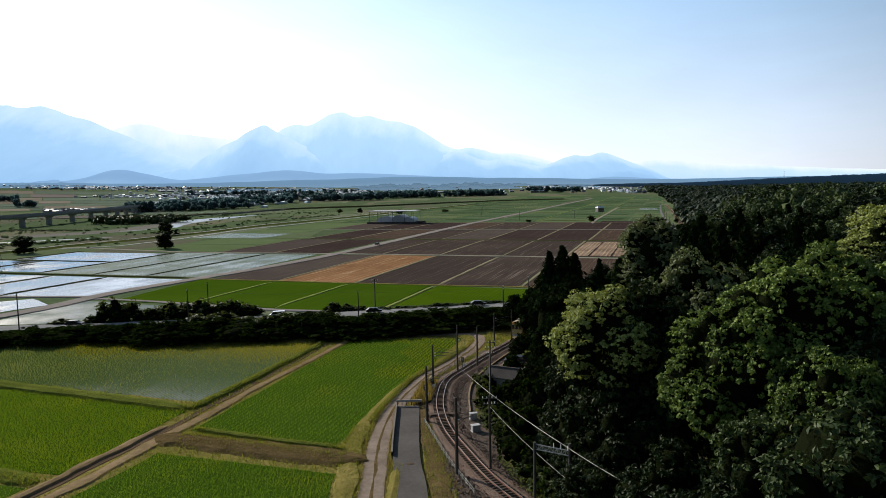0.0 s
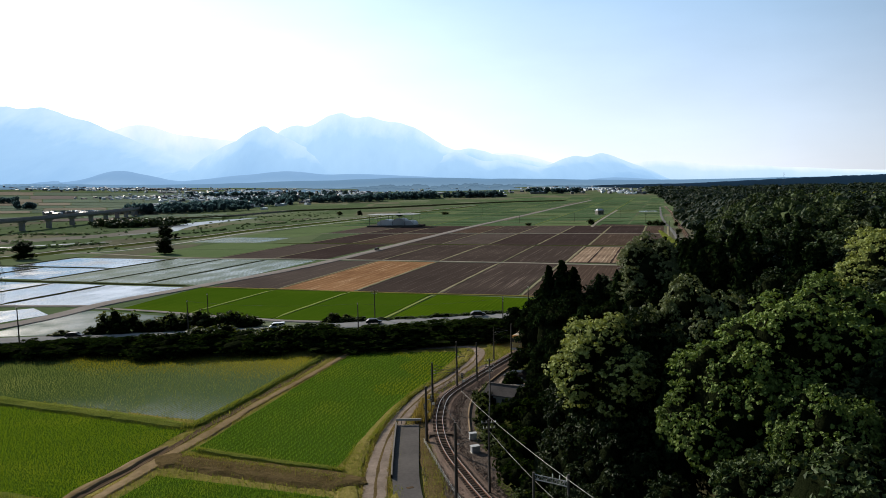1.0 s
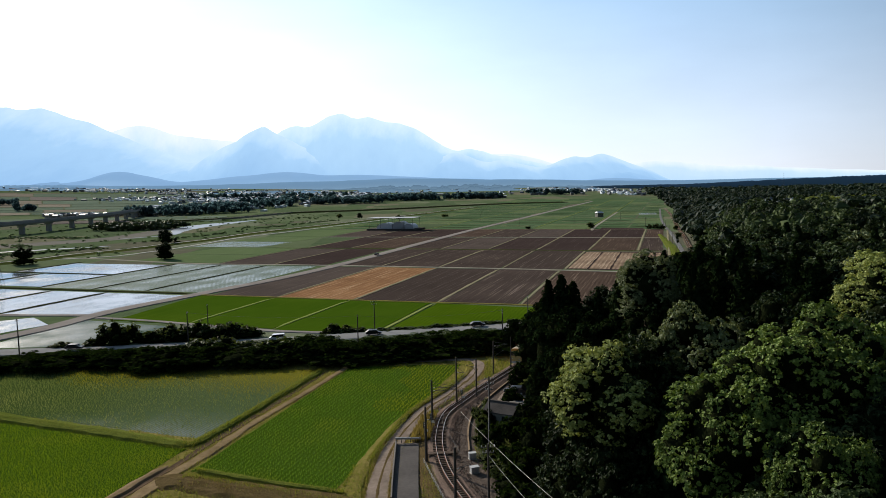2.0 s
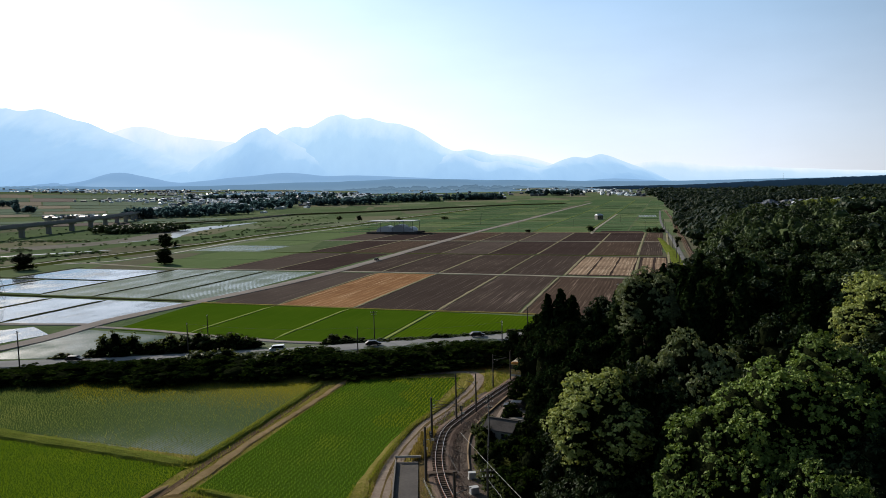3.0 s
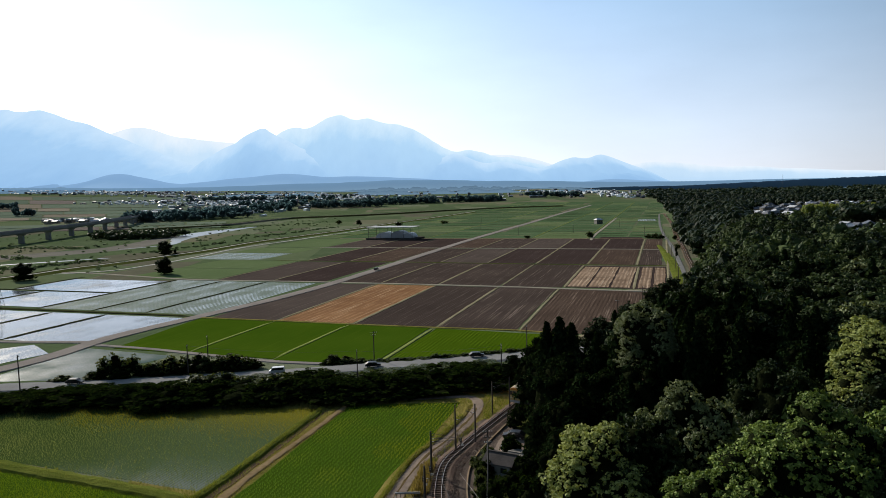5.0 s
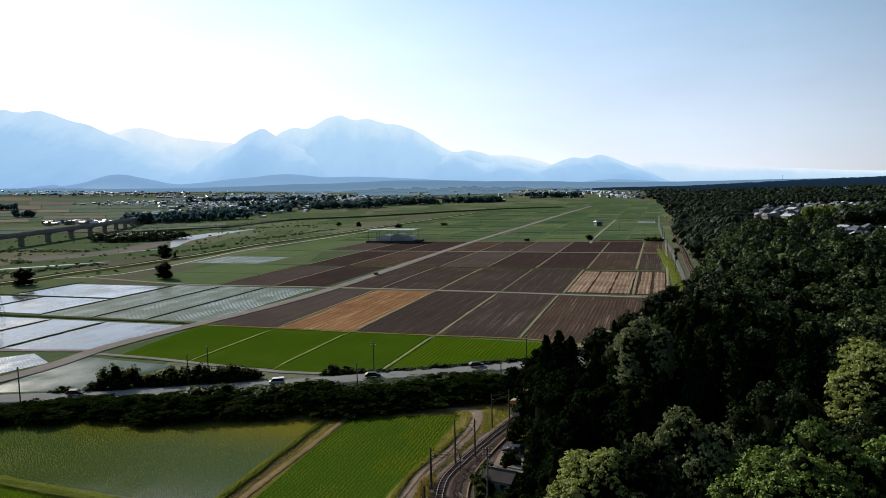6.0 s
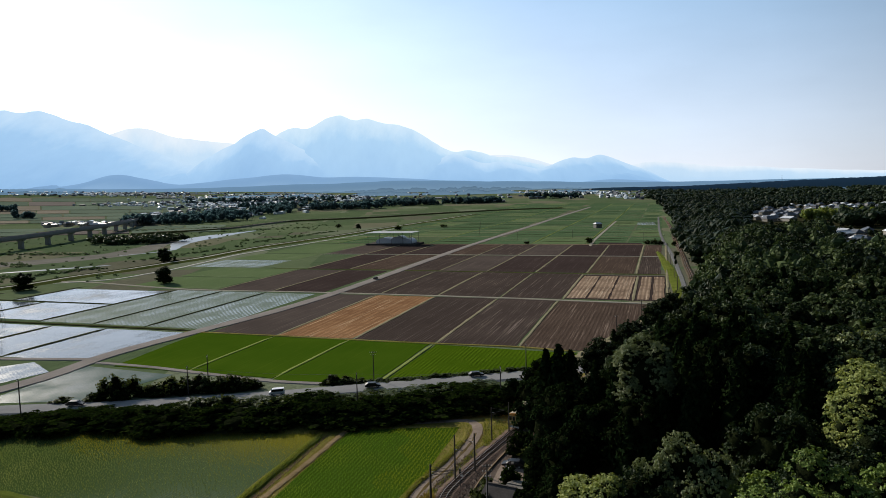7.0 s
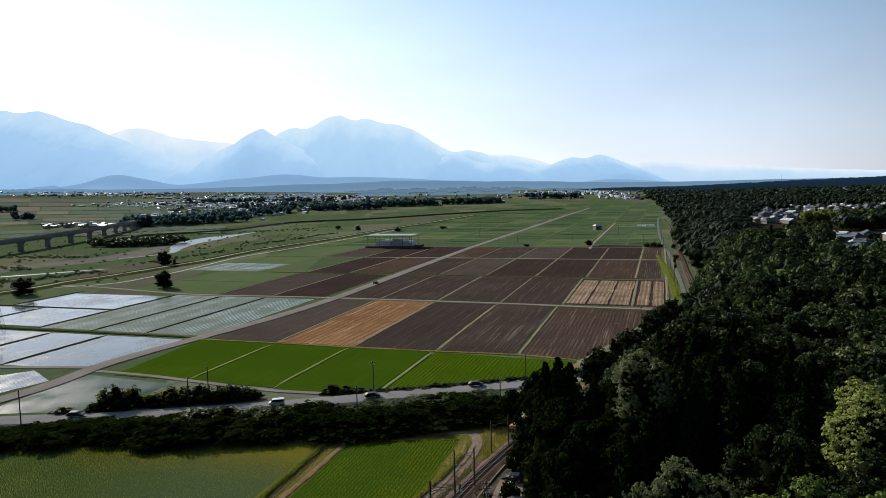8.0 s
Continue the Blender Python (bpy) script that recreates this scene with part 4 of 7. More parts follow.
ribbon("bund", [(-37.5, 98.9), (-30, 95.6), (-22, 92.6), (-14.5, 90.2)], 0.9, VERGE_GREEN, 0.6, 0.1, "grassy crest of the earth bund", "bund", step=1.2, edge=0.3, side=0.5)
ribbon("bund", [(-105, 95), (-62, 85.5), (-50.5, 81.5)], [2.4, 2.2, 2.6], VERGE_GREEN, 0.35, 0.1, "yellow-green grassy bund", "bund", step=1.5, edge=0.5, side=0.7)
ribbon("bund", [(-42.0, 108.5), (-38.9, 117.5), (-34.2, 134), (-28.6, 154)], 1.5, VERGE_GREEN, 0.4, 0.1, "grassy bund along the ditch", "bund", step=1.5, edge=0.4, side=0.6)
# gravel lane, verges
LANE = [(-8.5, 55), (-9.2, 76), (-9.9, 90), (-9.6, 101), (-8.4, 110), (-4.9, 123), (-1.0, 131.5), (2.4, 139), (5.4, 147), (7.2, 155), (6.0, 160.5), (0, 161.2), (-18, 159.5)]
ribbon("lane", LANE, [3.0, 2.9, 2.9, 2.9, 2.8, 2.8, 2.8, 2.8, 2.6, 2.4, 1.8, 1.4, 1.2], LANE_GRAVEL, 0.13, 0.05, "curving gravel lane beside the rice", "lane", step=2, edge=0.25, side=0.6)
ribbon("lane_crown", LANE[:10], 0.7, BUND_SOIL, 0.16, 0.03, "darker weedy strip between the wheel tracks", "lane", step=1.2, edge=0.3, side=0.15)
ribbon("verge", [(-12.4, 60), (-12.4, 76), (-13.2, 90), (-12.6, 101), (-11.0, 110), (-7.2, 123), (-3.4, 131.5), (0.2, 139), (3.2, 147), (4.6, 155)], [1.8, 2.0, 2.6, 2.2, 1.6, 1.5, 1.4, 1.3, 1.2, 1.0], BANK_GRASS, 0.2, 0.1, "sunlit grassy verge of the lane", "verge", step=1.5, edge=0.5, side=0.5)
ribbon("verge", [(-6.9, 60), (-6.9, 76), (-6.8, 84.5)], [1.4, 1.5, 1.0], BANK_GRASS, 0.34, 0.15, "grassy strip between lane and slab", "verge", step=1.5, edge=0.3, side=0.4)
ribbon("verge", [(-0.2, 60), (-1.2, 76), (-2.6, 90), (-3.6, 100), (-4.4, 113)], [3.0, 2.6, 1.8, 2.0, 2.8], BUND_SOIL, 0.2, 0.1, "weedy earth strip between slab and railway", "verge", step=1.5, edge=0.6, side=0.5)

# ------------------------------------------------------------------ distance
def ridge(name, peaks, y0, mat, slope, span, label, rough=14.0, seed=0.0, base=40.0, power=1.15, depth=600.0):
    """A mountain chain: crest line from a few summits, falling towards the valley in spurs."""
    xs = np.linspace(*span, 260)
    crest = np.full(len(xs), base)
    for px, h, s in peaks:
        crest = np.maximum(crest, h - s * slope * np.abs(xs - px) ** power / 200 ** (power - 1))
    kern = np.ones(7) / 7
    crest = np.convolve(np.pad(crest, 3, mode="edge"), kern, "valid")
    vv, nr = [], 14
    for j in range(nr):
        t = j / (nr - 1)
        for x, c in zip(xs, crest):
            n = noise.fractal((x * 0.004 + seed, t * 2.2, seed), 1.0, 2.0, 5)
            z = c * (1 - t) ** 1.25 + n * rough * (1.0 + 2.2 * t * (1 - t) * 4) * min(1, c / 200)
            yy = math.sqrt(max(y0 * y0 - x * x * 0.9, 1e4)) - t * depth + 0.08 * depth * n * t
            vv.append((x, yy, z if t < 1 else 0))
    n = len(xs)
    f = [(j * n + i, (j + 1) * n + i, (j + 1) * n + i + 1, j * n + i + 1) for j in range(nr - 1) for i in range(n - 1)]
    ob = thing(name, Geo().add(vv, f), mat, label, "mountains", kind="structure", smooth=True)
    layer = ob.data.uv_layers.new(name="slope")
    along_slope = np.array([(i / n, j / (nr - 1)) for j in range(nr) for i in range(n)])
    loops = np.empty(len(ob.data.loops), int)
    ob.data.loops.foreach_get("vertex_index", loops)
    layer.data.foreach_set("uv", along_slope[loops].astype(np.float32).ravel())
    return ob


def wood_belt(y0, span, tops, mat, label, seed, rough=0.6):
    """A belt of woods so far off that only its hazy outline shows: tree tops in bumps and gaps."""
    xs = np.linspace(*span, 700)
    base = np.interp(xs, [a for a, _ in tops], [b for _, b in tops])
    vv = []
    ys = np.sqrt(y0 * y0 - xs * xs * 0.5)
    g = ground_z(xs, ys)
    for x, y, b, z in zip(xs, ys, base, g):
        bump = 0.5 * noise.noise((x * 0.05, seed, 0.3)) + 0.3 * noise.noise((x * 0.17, seed, 5.3)) + 0.9 * noise.noise((x * 0.012, seed, 2.3))
        h = max(0.2, b * (1.0 - 0.4 * rough + rough * bump))
        vv += [(x, y + 40, z + h), (x, y + 22, z + h * 0.9), (x, y, z - 4)]
    f = [(3 * i + k, 3 * i + k + 1, 3 * i + k + 4, 3 * i + k + 3) for i in range(len(xs) - 1) for k in range(2)]
    ob = thing("backdrop", Geo().add(vv, f), mat, label, "woods", kind="structure", smooth=True)
    layer = ob.data.uv_layers.new(name="slope")
    loops = np.empty(len(ob.data.loops), int)
    ob.data.loops.foreach_get("vertex_index", loops)
    layer.data.foreach_set("uv", np.column_stack([loops / len(vv), (loops % 3) / 2.0]).astype(np.float32).ravel())
    return ob


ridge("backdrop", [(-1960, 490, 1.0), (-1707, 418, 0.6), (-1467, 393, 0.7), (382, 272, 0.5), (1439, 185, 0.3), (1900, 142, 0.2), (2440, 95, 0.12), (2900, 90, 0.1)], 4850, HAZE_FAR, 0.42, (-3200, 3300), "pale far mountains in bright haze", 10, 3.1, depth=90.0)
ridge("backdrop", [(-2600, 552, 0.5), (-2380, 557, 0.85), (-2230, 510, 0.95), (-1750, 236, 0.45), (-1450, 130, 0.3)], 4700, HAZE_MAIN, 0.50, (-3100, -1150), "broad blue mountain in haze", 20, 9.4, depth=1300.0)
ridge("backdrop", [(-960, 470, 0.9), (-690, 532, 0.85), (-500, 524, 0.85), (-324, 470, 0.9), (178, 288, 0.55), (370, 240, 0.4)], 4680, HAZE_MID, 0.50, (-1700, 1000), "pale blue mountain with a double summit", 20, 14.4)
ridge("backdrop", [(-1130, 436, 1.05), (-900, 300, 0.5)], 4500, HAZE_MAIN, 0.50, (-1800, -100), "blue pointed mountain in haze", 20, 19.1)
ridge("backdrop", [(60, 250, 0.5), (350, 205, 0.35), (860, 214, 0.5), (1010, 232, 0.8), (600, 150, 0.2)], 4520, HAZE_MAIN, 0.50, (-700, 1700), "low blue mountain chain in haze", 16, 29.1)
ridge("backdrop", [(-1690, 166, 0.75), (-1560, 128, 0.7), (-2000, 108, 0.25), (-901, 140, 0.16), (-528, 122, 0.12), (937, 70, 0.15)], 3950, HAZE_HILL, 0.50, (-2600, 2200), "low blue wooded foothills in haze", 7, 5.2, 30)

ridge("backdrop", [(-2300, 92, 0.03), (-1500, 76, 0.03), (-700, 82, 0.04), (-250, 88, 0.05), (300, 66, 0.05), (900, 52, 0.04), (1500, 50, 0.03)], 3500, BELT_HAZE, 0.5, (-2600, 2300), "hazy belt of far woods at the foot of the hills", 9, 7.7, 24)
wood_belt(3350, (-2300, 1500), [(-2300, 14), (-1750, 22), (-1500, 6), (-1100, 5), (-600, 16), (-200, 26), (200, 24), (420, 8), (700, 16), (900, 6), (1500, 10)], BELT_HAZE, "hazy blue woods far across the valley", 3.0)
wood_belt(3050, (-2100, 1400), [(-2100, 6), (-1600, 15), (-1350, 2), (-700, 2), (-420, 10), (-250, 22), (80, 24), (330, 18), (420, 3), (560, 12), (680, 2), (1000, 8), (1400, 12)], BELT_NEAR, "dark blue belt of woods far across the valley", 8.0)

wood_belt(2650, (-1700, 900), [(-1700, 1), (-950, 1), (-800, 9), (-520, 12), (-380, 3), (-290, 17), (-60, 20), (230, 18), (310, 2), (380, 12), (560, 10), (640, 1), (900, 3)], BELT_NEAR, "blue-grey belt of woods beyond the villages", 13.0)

# ------------------------------------------------------------------ trees
def ico(sub):
    bm = bmesh.new()
    bmesh.ops.create_icosphere(bm, subdivisions=sub, radius=1.0)
    v = np.array([x.co[:] for x in bm.verts])
    f = [tuple(x.index for x in q.verts) for q in bm.faces]
    bm.free()
    return v, f


ICO1, ICO2 = ico(1), ico(2)


def unit(a):
    return a / (np.linalg.norm(a, axis=-1, keepdims=True) + 1e-9)


def leaf_quads(geo, p, nrm, size, r):
    """Folded leaf sprays at p, facing about nrm."""
    n = len(p)
    nn = unit(nrm + r.normal(0, 0.45, (n, 3)))
    a = unit(np.cross(nn, r.normal(0, 1, (n, 3))))
    b = np.cross(nn, a)
    s = (size * (0.55 + 0.8 * r.random(n)))[:, None]
    v = np.stack([p + a * s, p + b * s * 0.6 + nn * s * 0.22, p - a * s * 0.9, p - b * s * 0.6 + nn * s * 0.22], 1).reshape(-1, 3)
    geo.add(v, np.arange(n * 4).reshape(-1, 4).tolist())


def lobed_crown(seed, R, H, nleaf, size, nlobe=16, low=-0.35, lobe_r=(0.26, 0.44), per=24):
    """A crown of uneven lobes, each set with ragged pads of leaves that leave dark gaps between them."""
    r = np.random.default_rng(seed)
    g = Geo()
    i = np.arange(nlobe) + 0.5
    dz = 1 - (1 - low) * i / nlobe
    da = i * 2.39996 + r.random() * 6.28
    dr = np.sqrt(np.clip(1 - dz * dz, 0, 1))
    d = unit(np.column_stack([dr * np.cos(da), dr * np.sin(da), dz]) + r.normal(0, 0.22, (nlobe, 3)))
    rad = R * (lobe_r[0] + (lobe_r[1] - lobe_r[0]) * r.random(nlobe) ** 1.4)
    c = d * np.array((R * 0.74, R * 0.74, H * 0.74)) * (0.70 + 0.42 * r.random((nlobe, 1)))
    v = ICO2[0]
    g.add(v * np.array((R * 0.64, R * 0.64, H * 0.64)) * (1 + 0.08 * r.normal(0, 1, (len(v), 1))), ICO2[1])
    for cc, rr in zip(c, rad):
        v = ICO1[0]
        g.add(cc + v * rr * 0.80 * (1 + 0.14 * r.normal(0, 1, (len(v), 1))), ICO1[1])
    pads = 2 * nleaf // per
    w = rad ** 2
    k = r.choice(nlobe, pads, p=w / w.sum())
    n = unit(r.normal(0, 1, (pads, 3)) + d[k] * 0.75 + np.array((0, 0, 0.35)))
    p = c[k] + n * (rad[k] * (0.78 + 0.42 * r.random(pads)))[:, None]
    keep = np.ones(pads, bool)
    for q, (cc, rr) in enumerate(zip(c, rad)):
        keep &= (k == q) | (np.linalg.norm(p - cc, axis=1) > rr * 0.72)
    p, n = p[keep][:nleaf // per], n[keep][:nleaf // per]
    axis = unit(n * 0.7 + np.array((0, 0, 0.6)))
    reach = size * 0.62 * math.sqrt(per) * (0.7 + 0.6 * r.random((len(p), 1)))
    p, axis, reach = (np.repeat(a, per, axis=0) for a in (p, axis, reach))
    way = unit(r.normal(0, 1, p.shape) + axis * 0.8)
    q = p + way * reach * np.array((1.0, 1.0, 0.62)) * (0.45 + 0.6 * r.random((len(p), 1)))
    leaf_quads(g, q, way * 0.7 + axis * 0.6, size, r)
    return g


def trunk_geo(seed, h, r0, limbs=5, reach=2.0, root=9.0):
    r = np.random.default_rng(seed)
    g = Geo()
    pts = [np.array((0, 0, -root))]
    for i in range(1, 5):
        pts.append(np.array((r.normal(0, 0.12), r.normal(0, 0.12), h * i / 4)))
    for i in range(4):
        g.tube(pts[i], pts[i + 1], r0 * (1.25 - 0.25 * i), r0 * (1.0 - 0.25 * i) + 0.02, 7, i == 3)
    for i in range(limbs):
        a = 2 * math.pi * i / limbs + r.normal(0, 0.3)
        z = h * (0.5 + 0.4 * r.random())
        tip = (math.cos(a) * reach, math.sin(a) * reach, z + reach * (0.5 + 0.5 * r.random()))
        g.tube((0, 0, z), tip, r0 * 0.4, r0 * 0.14, 5)
    return g


def conifer_crown(seed, R, H, nleaf, size):
    r = np.random.default_rng(seed)
    g = Geo()
    seg, lev = 9, 7
    vv = []
    for i in range(lev):
        t = i / (lev - 1)
        for j in range(seg):
            a = 2 * math.pi * j / seg
            k = R * 0.72 * (1 - t) ** 0.8 * (1 + 0.2 * r.normal())
            vv.append((k * math.cos(a), k * math.sin(a), H * (0.08 + 0.9 * t)))
    g.add(vv, [(i * seg + j, i * seg + (j + 1) % seg, (i + 1) * seg + (j + 1) % seg, (i + 1) * seg + j) for i in range(lev - 1) for j in range(seg)])
    t = r.random(nleaf) ** 1.35
    a = r.random(nleaf) * 2 * np.pi
    ring = 0.75 + 0.25 * np.sin(t * 60 + 2 * np.sin(a * 3))
    k = R * (1 - t) ** 0.7 * (0.7 + 0.4 * r.random(nleaf)) * ring + 0.08
    p = np.column_stack([k * np.cos(a), k * np.sin(a), H * (0.05 + 0.95 * t)])
    n = np.column_stack([np.cos(a), np.sin(a), np.full(nleaf, 0.5)])
    leaf_quads(g, p, n, size, r)
    return g


TREE_LABELS = {
    "dark": "dense dark green evergreen broadleaf tree", "green": "fresh green broadleaf tree with a billowing crown",
    "olive": "mid green broadleaf tree in the terrace wood",
    "yellow": "rounded yellow-green broadleaf tree lit from one side", "silver": "broadleaf tree with shiny silvery green leaves",
    "conifer": "tall dark pointed conifer", "cedar": "dense evergreen tree, leaves near-black for the shaded wood edge", "bush": "leafy bush with a ragged top, tinted grey-green as sunlit", "shrub": "dense dark green roadside shrub"}
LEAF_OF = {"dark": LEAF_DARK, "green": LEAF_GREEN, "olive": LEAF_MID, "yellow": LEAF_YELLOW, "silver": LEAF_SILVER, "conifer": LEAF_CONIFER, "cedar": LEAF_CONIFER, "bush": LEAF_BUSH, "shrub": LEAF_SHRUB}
PROTO = {}


def shaded_core(crown):
    """The core of a crown, twigs and old leaves, is near-black: the shade between leaves is put into its colour."""
    crown.data.materials.append(TWIG_SHADE)
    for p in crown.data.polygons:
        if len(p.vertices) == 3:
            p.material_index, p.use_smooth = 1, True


def proto(kind, detail, i):
    """One tree of a kind, built once; later ones are copies. Returns it with its height and radius."""
    key = (kind, detail, i)
    if key in PROTO:
        return PROTO[key], False
    seed = 100 + 17 * i + 1000 * ("dark green yellow silver conifer shrub cedar bush olive".split().index(kind)) + {"fine": 0, "near": 200, "mid": 300, "coarse": 500}[detail]
    r = np.random.default_rng(seed)
    fine = detail == "fine"
    group = "hedge shrubs" if kind in ("shrub", "bush") else "forest trees"
    if kind == "conifer":
        ob = holder("conifer_tree", TREE_LABELS[kind], "tree", group)
        H, R = 17.0, 4.0
        part("trunk", trunk_geo(seed, H * 0.8, 0.28, 0), BARK, ob)
        part("crown", conifer_crown(seed, R, H, 2000 if fine else 1250 if detail in ("mid", "near") else 800, 0.40 if fine else 0.5 if detail in ("mid", "near") else 0.7), LEAF_OF[kind], ob)
        PROTO[key] = (ob, H)
    elif kind in ("shrub", "bush"):
        ob = holder("roadside_shrub", TREE_LABELS[kind], "shrub", group)
        H, R = 4.4, 2.5
        part("trunk", trunk_geo(seed, 2.0, 0.10, 5, 1.2, 0.6), BARK, ob)
        c = part("crown", lobed_crown(seed, R, 2.2, 460, 0.32, 14, -0.75, (0.26, 0.42), 12), LEAF_OF[kind], ob)
        c.location = (0, 0, 2.1)
        shaded_core(c)
        PROTO[key] = (ob, H)
    else:
        ob = holder("broadleaf_tree", TREE_LABELS[kind], "tree", group)
        R = 5.0 + r.normal(0, 0.25)
        hc = 5.9 + r.normal(0, 0.3)
        zc = 7.9
        part("trunk", trunk_geo(seed, zc, 0.32, 6, 3.0), BARK, ob)
        nl, ls, nb = {"fine": (16000, 0.14, 30), "near": (5000, 0.225, 26), "mid": (1900, 0.36, 22), "coarse": (1050, 0.48, 18)}[detail]
        c = part("crown", lobed_crown(seed, R, hc, nl, ls, nb, -0.7, (0.20, 0.42), 13 if fine else 10 if detail == "near" else 8), LEAF_OF[kind], ob)
        c.location = (0, 0, zc)
        shaded_core(c)
        PROTO[key] = (ob, zc + hc)
    return PROTO[key], True


def plant(kind, x, y, top, width=1.0, detail="fine", i=0, base=None):
    """Stand a tree at x, y with its top at a height; width scales the crown across."""
    (ob, h), fresh = proto(kind, detail, i)
    z = float(ground_z(x, y)) if base is None else base
    s = max(0.12 if kind in ("shrub", "bush") else 0.35, (top - z) / h)
    k = width * (1.0 if kind in ("shrub", "bush") else min(s, 1.12))
    if kind not in ("shrub", "bush", "conifer") and s > 1.2:
        z, s = top - 1.2 * h, 1.2               # a tall tree lifts its crown; the trunk reaches down to the ground
    m = Matrix.LocRotScale((x, y, z), Euler((0, 0, rng.random() * 6.28)), (k, k, s))
    if fresh:
        ob.matrix_basis = m
        return ob
    c = copy_thing(ob, Matrix.Identity(4))
    c.matrix_basis = m
    return c


fx = np.concatenate([np.arange(0, 40, 4.0), np.arange(40, 420, 20.0)])
fy = np.concatenate([np.arange(20, 460, 8.0), np.arange(460, 1900, 40.0)])
fv = [(wood_edge(y) + 1.5 + dx, y, float(ground_z(wood_edge(y) + 1.5 + dx, y)) + (0.08 if dx else -0.05)) for y in fy for dx in fx]
nf = len(fx)
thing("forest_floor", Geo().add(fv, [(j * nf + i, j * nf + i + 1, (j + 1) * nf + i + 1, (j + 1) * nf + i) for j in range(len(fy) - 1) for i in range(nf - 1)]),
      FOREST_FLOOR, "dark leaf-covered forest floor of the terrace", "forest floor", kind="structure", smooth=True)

# the trees that stand out: kind, x, y, top, width
KEY_TREES = [
    ("yellow", 16.8, 74.0, 24.0, 1.14, 0), ("dark", 20.5, 73, 24.2, 0.9, 1), ("silver", 28.2, 76.5, 26.4, 0.8, 0), ("silver", 24.2, 77.7, 24.4, 0.6, 1),
    ("green", 24.5, 60.5, 24.6, 1.0, 0), ("green", 30.5, 61.0, 28.4, 1.05, 1), ("green", 28.9, 52.0, 22.2, 0.8, 1), ("green", 37.5, 66, 28.6, 1.0, 2),
    ("yellow", 56.5, 89.0, 31.0, 1.2, 2), ("dark", 48.0, 93, 24.0, 0.9, 0), ("dark", 42.5, 88, 26.0, 0.9, 2), ("dark", 62, 92, 30.0, 1.0, 1),
    ("silver", 34.2, 118.2, 28.6, 1.05, 1), ("dark", 32.0, 111.5, 20.0, 0.9, 2), ("conifer", 35.6, 111.5, 22.0, 1.0, 0), ("conifer", 29.4, 109.0, 18.5, 1.0, 1), ("conifer", 39.5, 110.0, 22.0, 1.0, 0), ("conifer", 38.5, 119, 26.8, 1.0, 0), ("conifer", 43, 116, 26.4, 1.0, 1), ("conifer", 47, 119, 27.4, 1.0, 1), ("dark", 54, 121, 27.2, 1.0, 1),
    ("conifer", 21.5, 145.5, 20.6, 1.15, 0), ("conifer", 24.2, 144.5, 21.8, 1.2, 1), ("conifer", 27.0, 146.5, 20.0, 1.15, 0), ("conifer", 30.6, 139, 19.6, 0.8, 1),
    ("conifer", 39.0, 140, 23.2, 0.8, 1), ("conifer", 42.0, 143, 21.8, 0.9, 0), ("conifer", 36.0, 137, 20.6, 0.8, 0), ("conifer", 49, 155, 25.5, 0.9, 1),
    ("dark", 19.8, 128, 15.5, 0.95, 0), ("dark", 24.5, 131, 16.8, 1.0, 2), ("dark", 20.8, 115, 15.5, 0.9, 1), ("dark", 26.5, 121, 18.0, 1.0, 0),
    ("dark", 18.5, 141, 13.0, 0.9, 0), ("dark", 22.5, 139, 15.5, 0.9, 1), ("dark", 28.5, 141, 16.0, 0.9, 2), ("dark", 33.5, 144, 16.5, 0.9, 0), ("dark", 37, 147, 17.0, 0.9, 1),
    ("dark", 13.6, 80, 9.0, 0.8, 0), ("dark", 13.8, 76.5, 12.5, 0.85, 1), ("dark", 14.6, 72.2, 14.5, 0.85, 2), ("dark", 17.6, 71.0, 16.5, 0.9, 0), ("dark", 15.2, 76.0, 17.5, 0.8, 1), ("dark", 14.4, 70.5, 9.5, 0.8, 1), ("dark", 19.5, 69, 14.0, 0.9, 2), ("conifer", 21.8, 66.5, 20.8, 1.05, 0), ("dark", 16.0, 64.5, 13.4, 0.85, 2), ("dark", 13.2, 62.0, 10.6, 0.9, 0), ("olive", 23.5, 50.5, 18.0, 0.8, 2),
    ("dark", 17.5, 54, 14.0, 0.9, 1), ("dark", 36, 54, 24.6, 1.0, 1), ("dark", 43, 62, 26.0, 1.0, 0), ("dark", 17.5, 101, 13.0, 0.9, 2), ("dark", 17.2, 90, 13.5, 0.9, 1),
    ("dark", 20.5, 162, 10.5, 1.0, 0), ("dark", 16.8, 168, 8.5, 1.0, 1), ("dark", 24.5, 171, 12.0, 1.0, 2), ("dark", 26.5, 160, 13.5, 0.9, 1),
]
for x, y, top in ((15.4, 121, 4.2), (16.0, 125, 4.8), (17.0, 129.5, 5.2), (14.6, 117.5, 3.8), (17.6, 133, 5.5)):
    KEY_TREES.append(("dark", x, y, top, 0.9, int(y) % 3))
# trees that lean over the far bend of the railway
for i, (x, y) in enumerate(((39.5, 185), (44.5, 192), (49.5, 200), (55.5, 210), (62, 220), (67.5, 230), (72.5, 240), (78.5, 250), (85.5, 262), (92, 274))):
    KEY_TREES.append(("conifer" if i in (2, 5) else "dark", x, y, 11.0 + 2.6 * rng.random(), 0.95, i % 3))
# undergrowth along the railway edge of the wood
for i in range(44):
    y = 58 + 1.75 * i
    x = float(wood_edge(y)) + 2.2 + rng.normal(0, 0.7)
    KEY_TREES.append(("dark", x, y + rng.normal(0, 0.5), 5.2 + 2.4 * rng.random(), 0.78, i % 3))
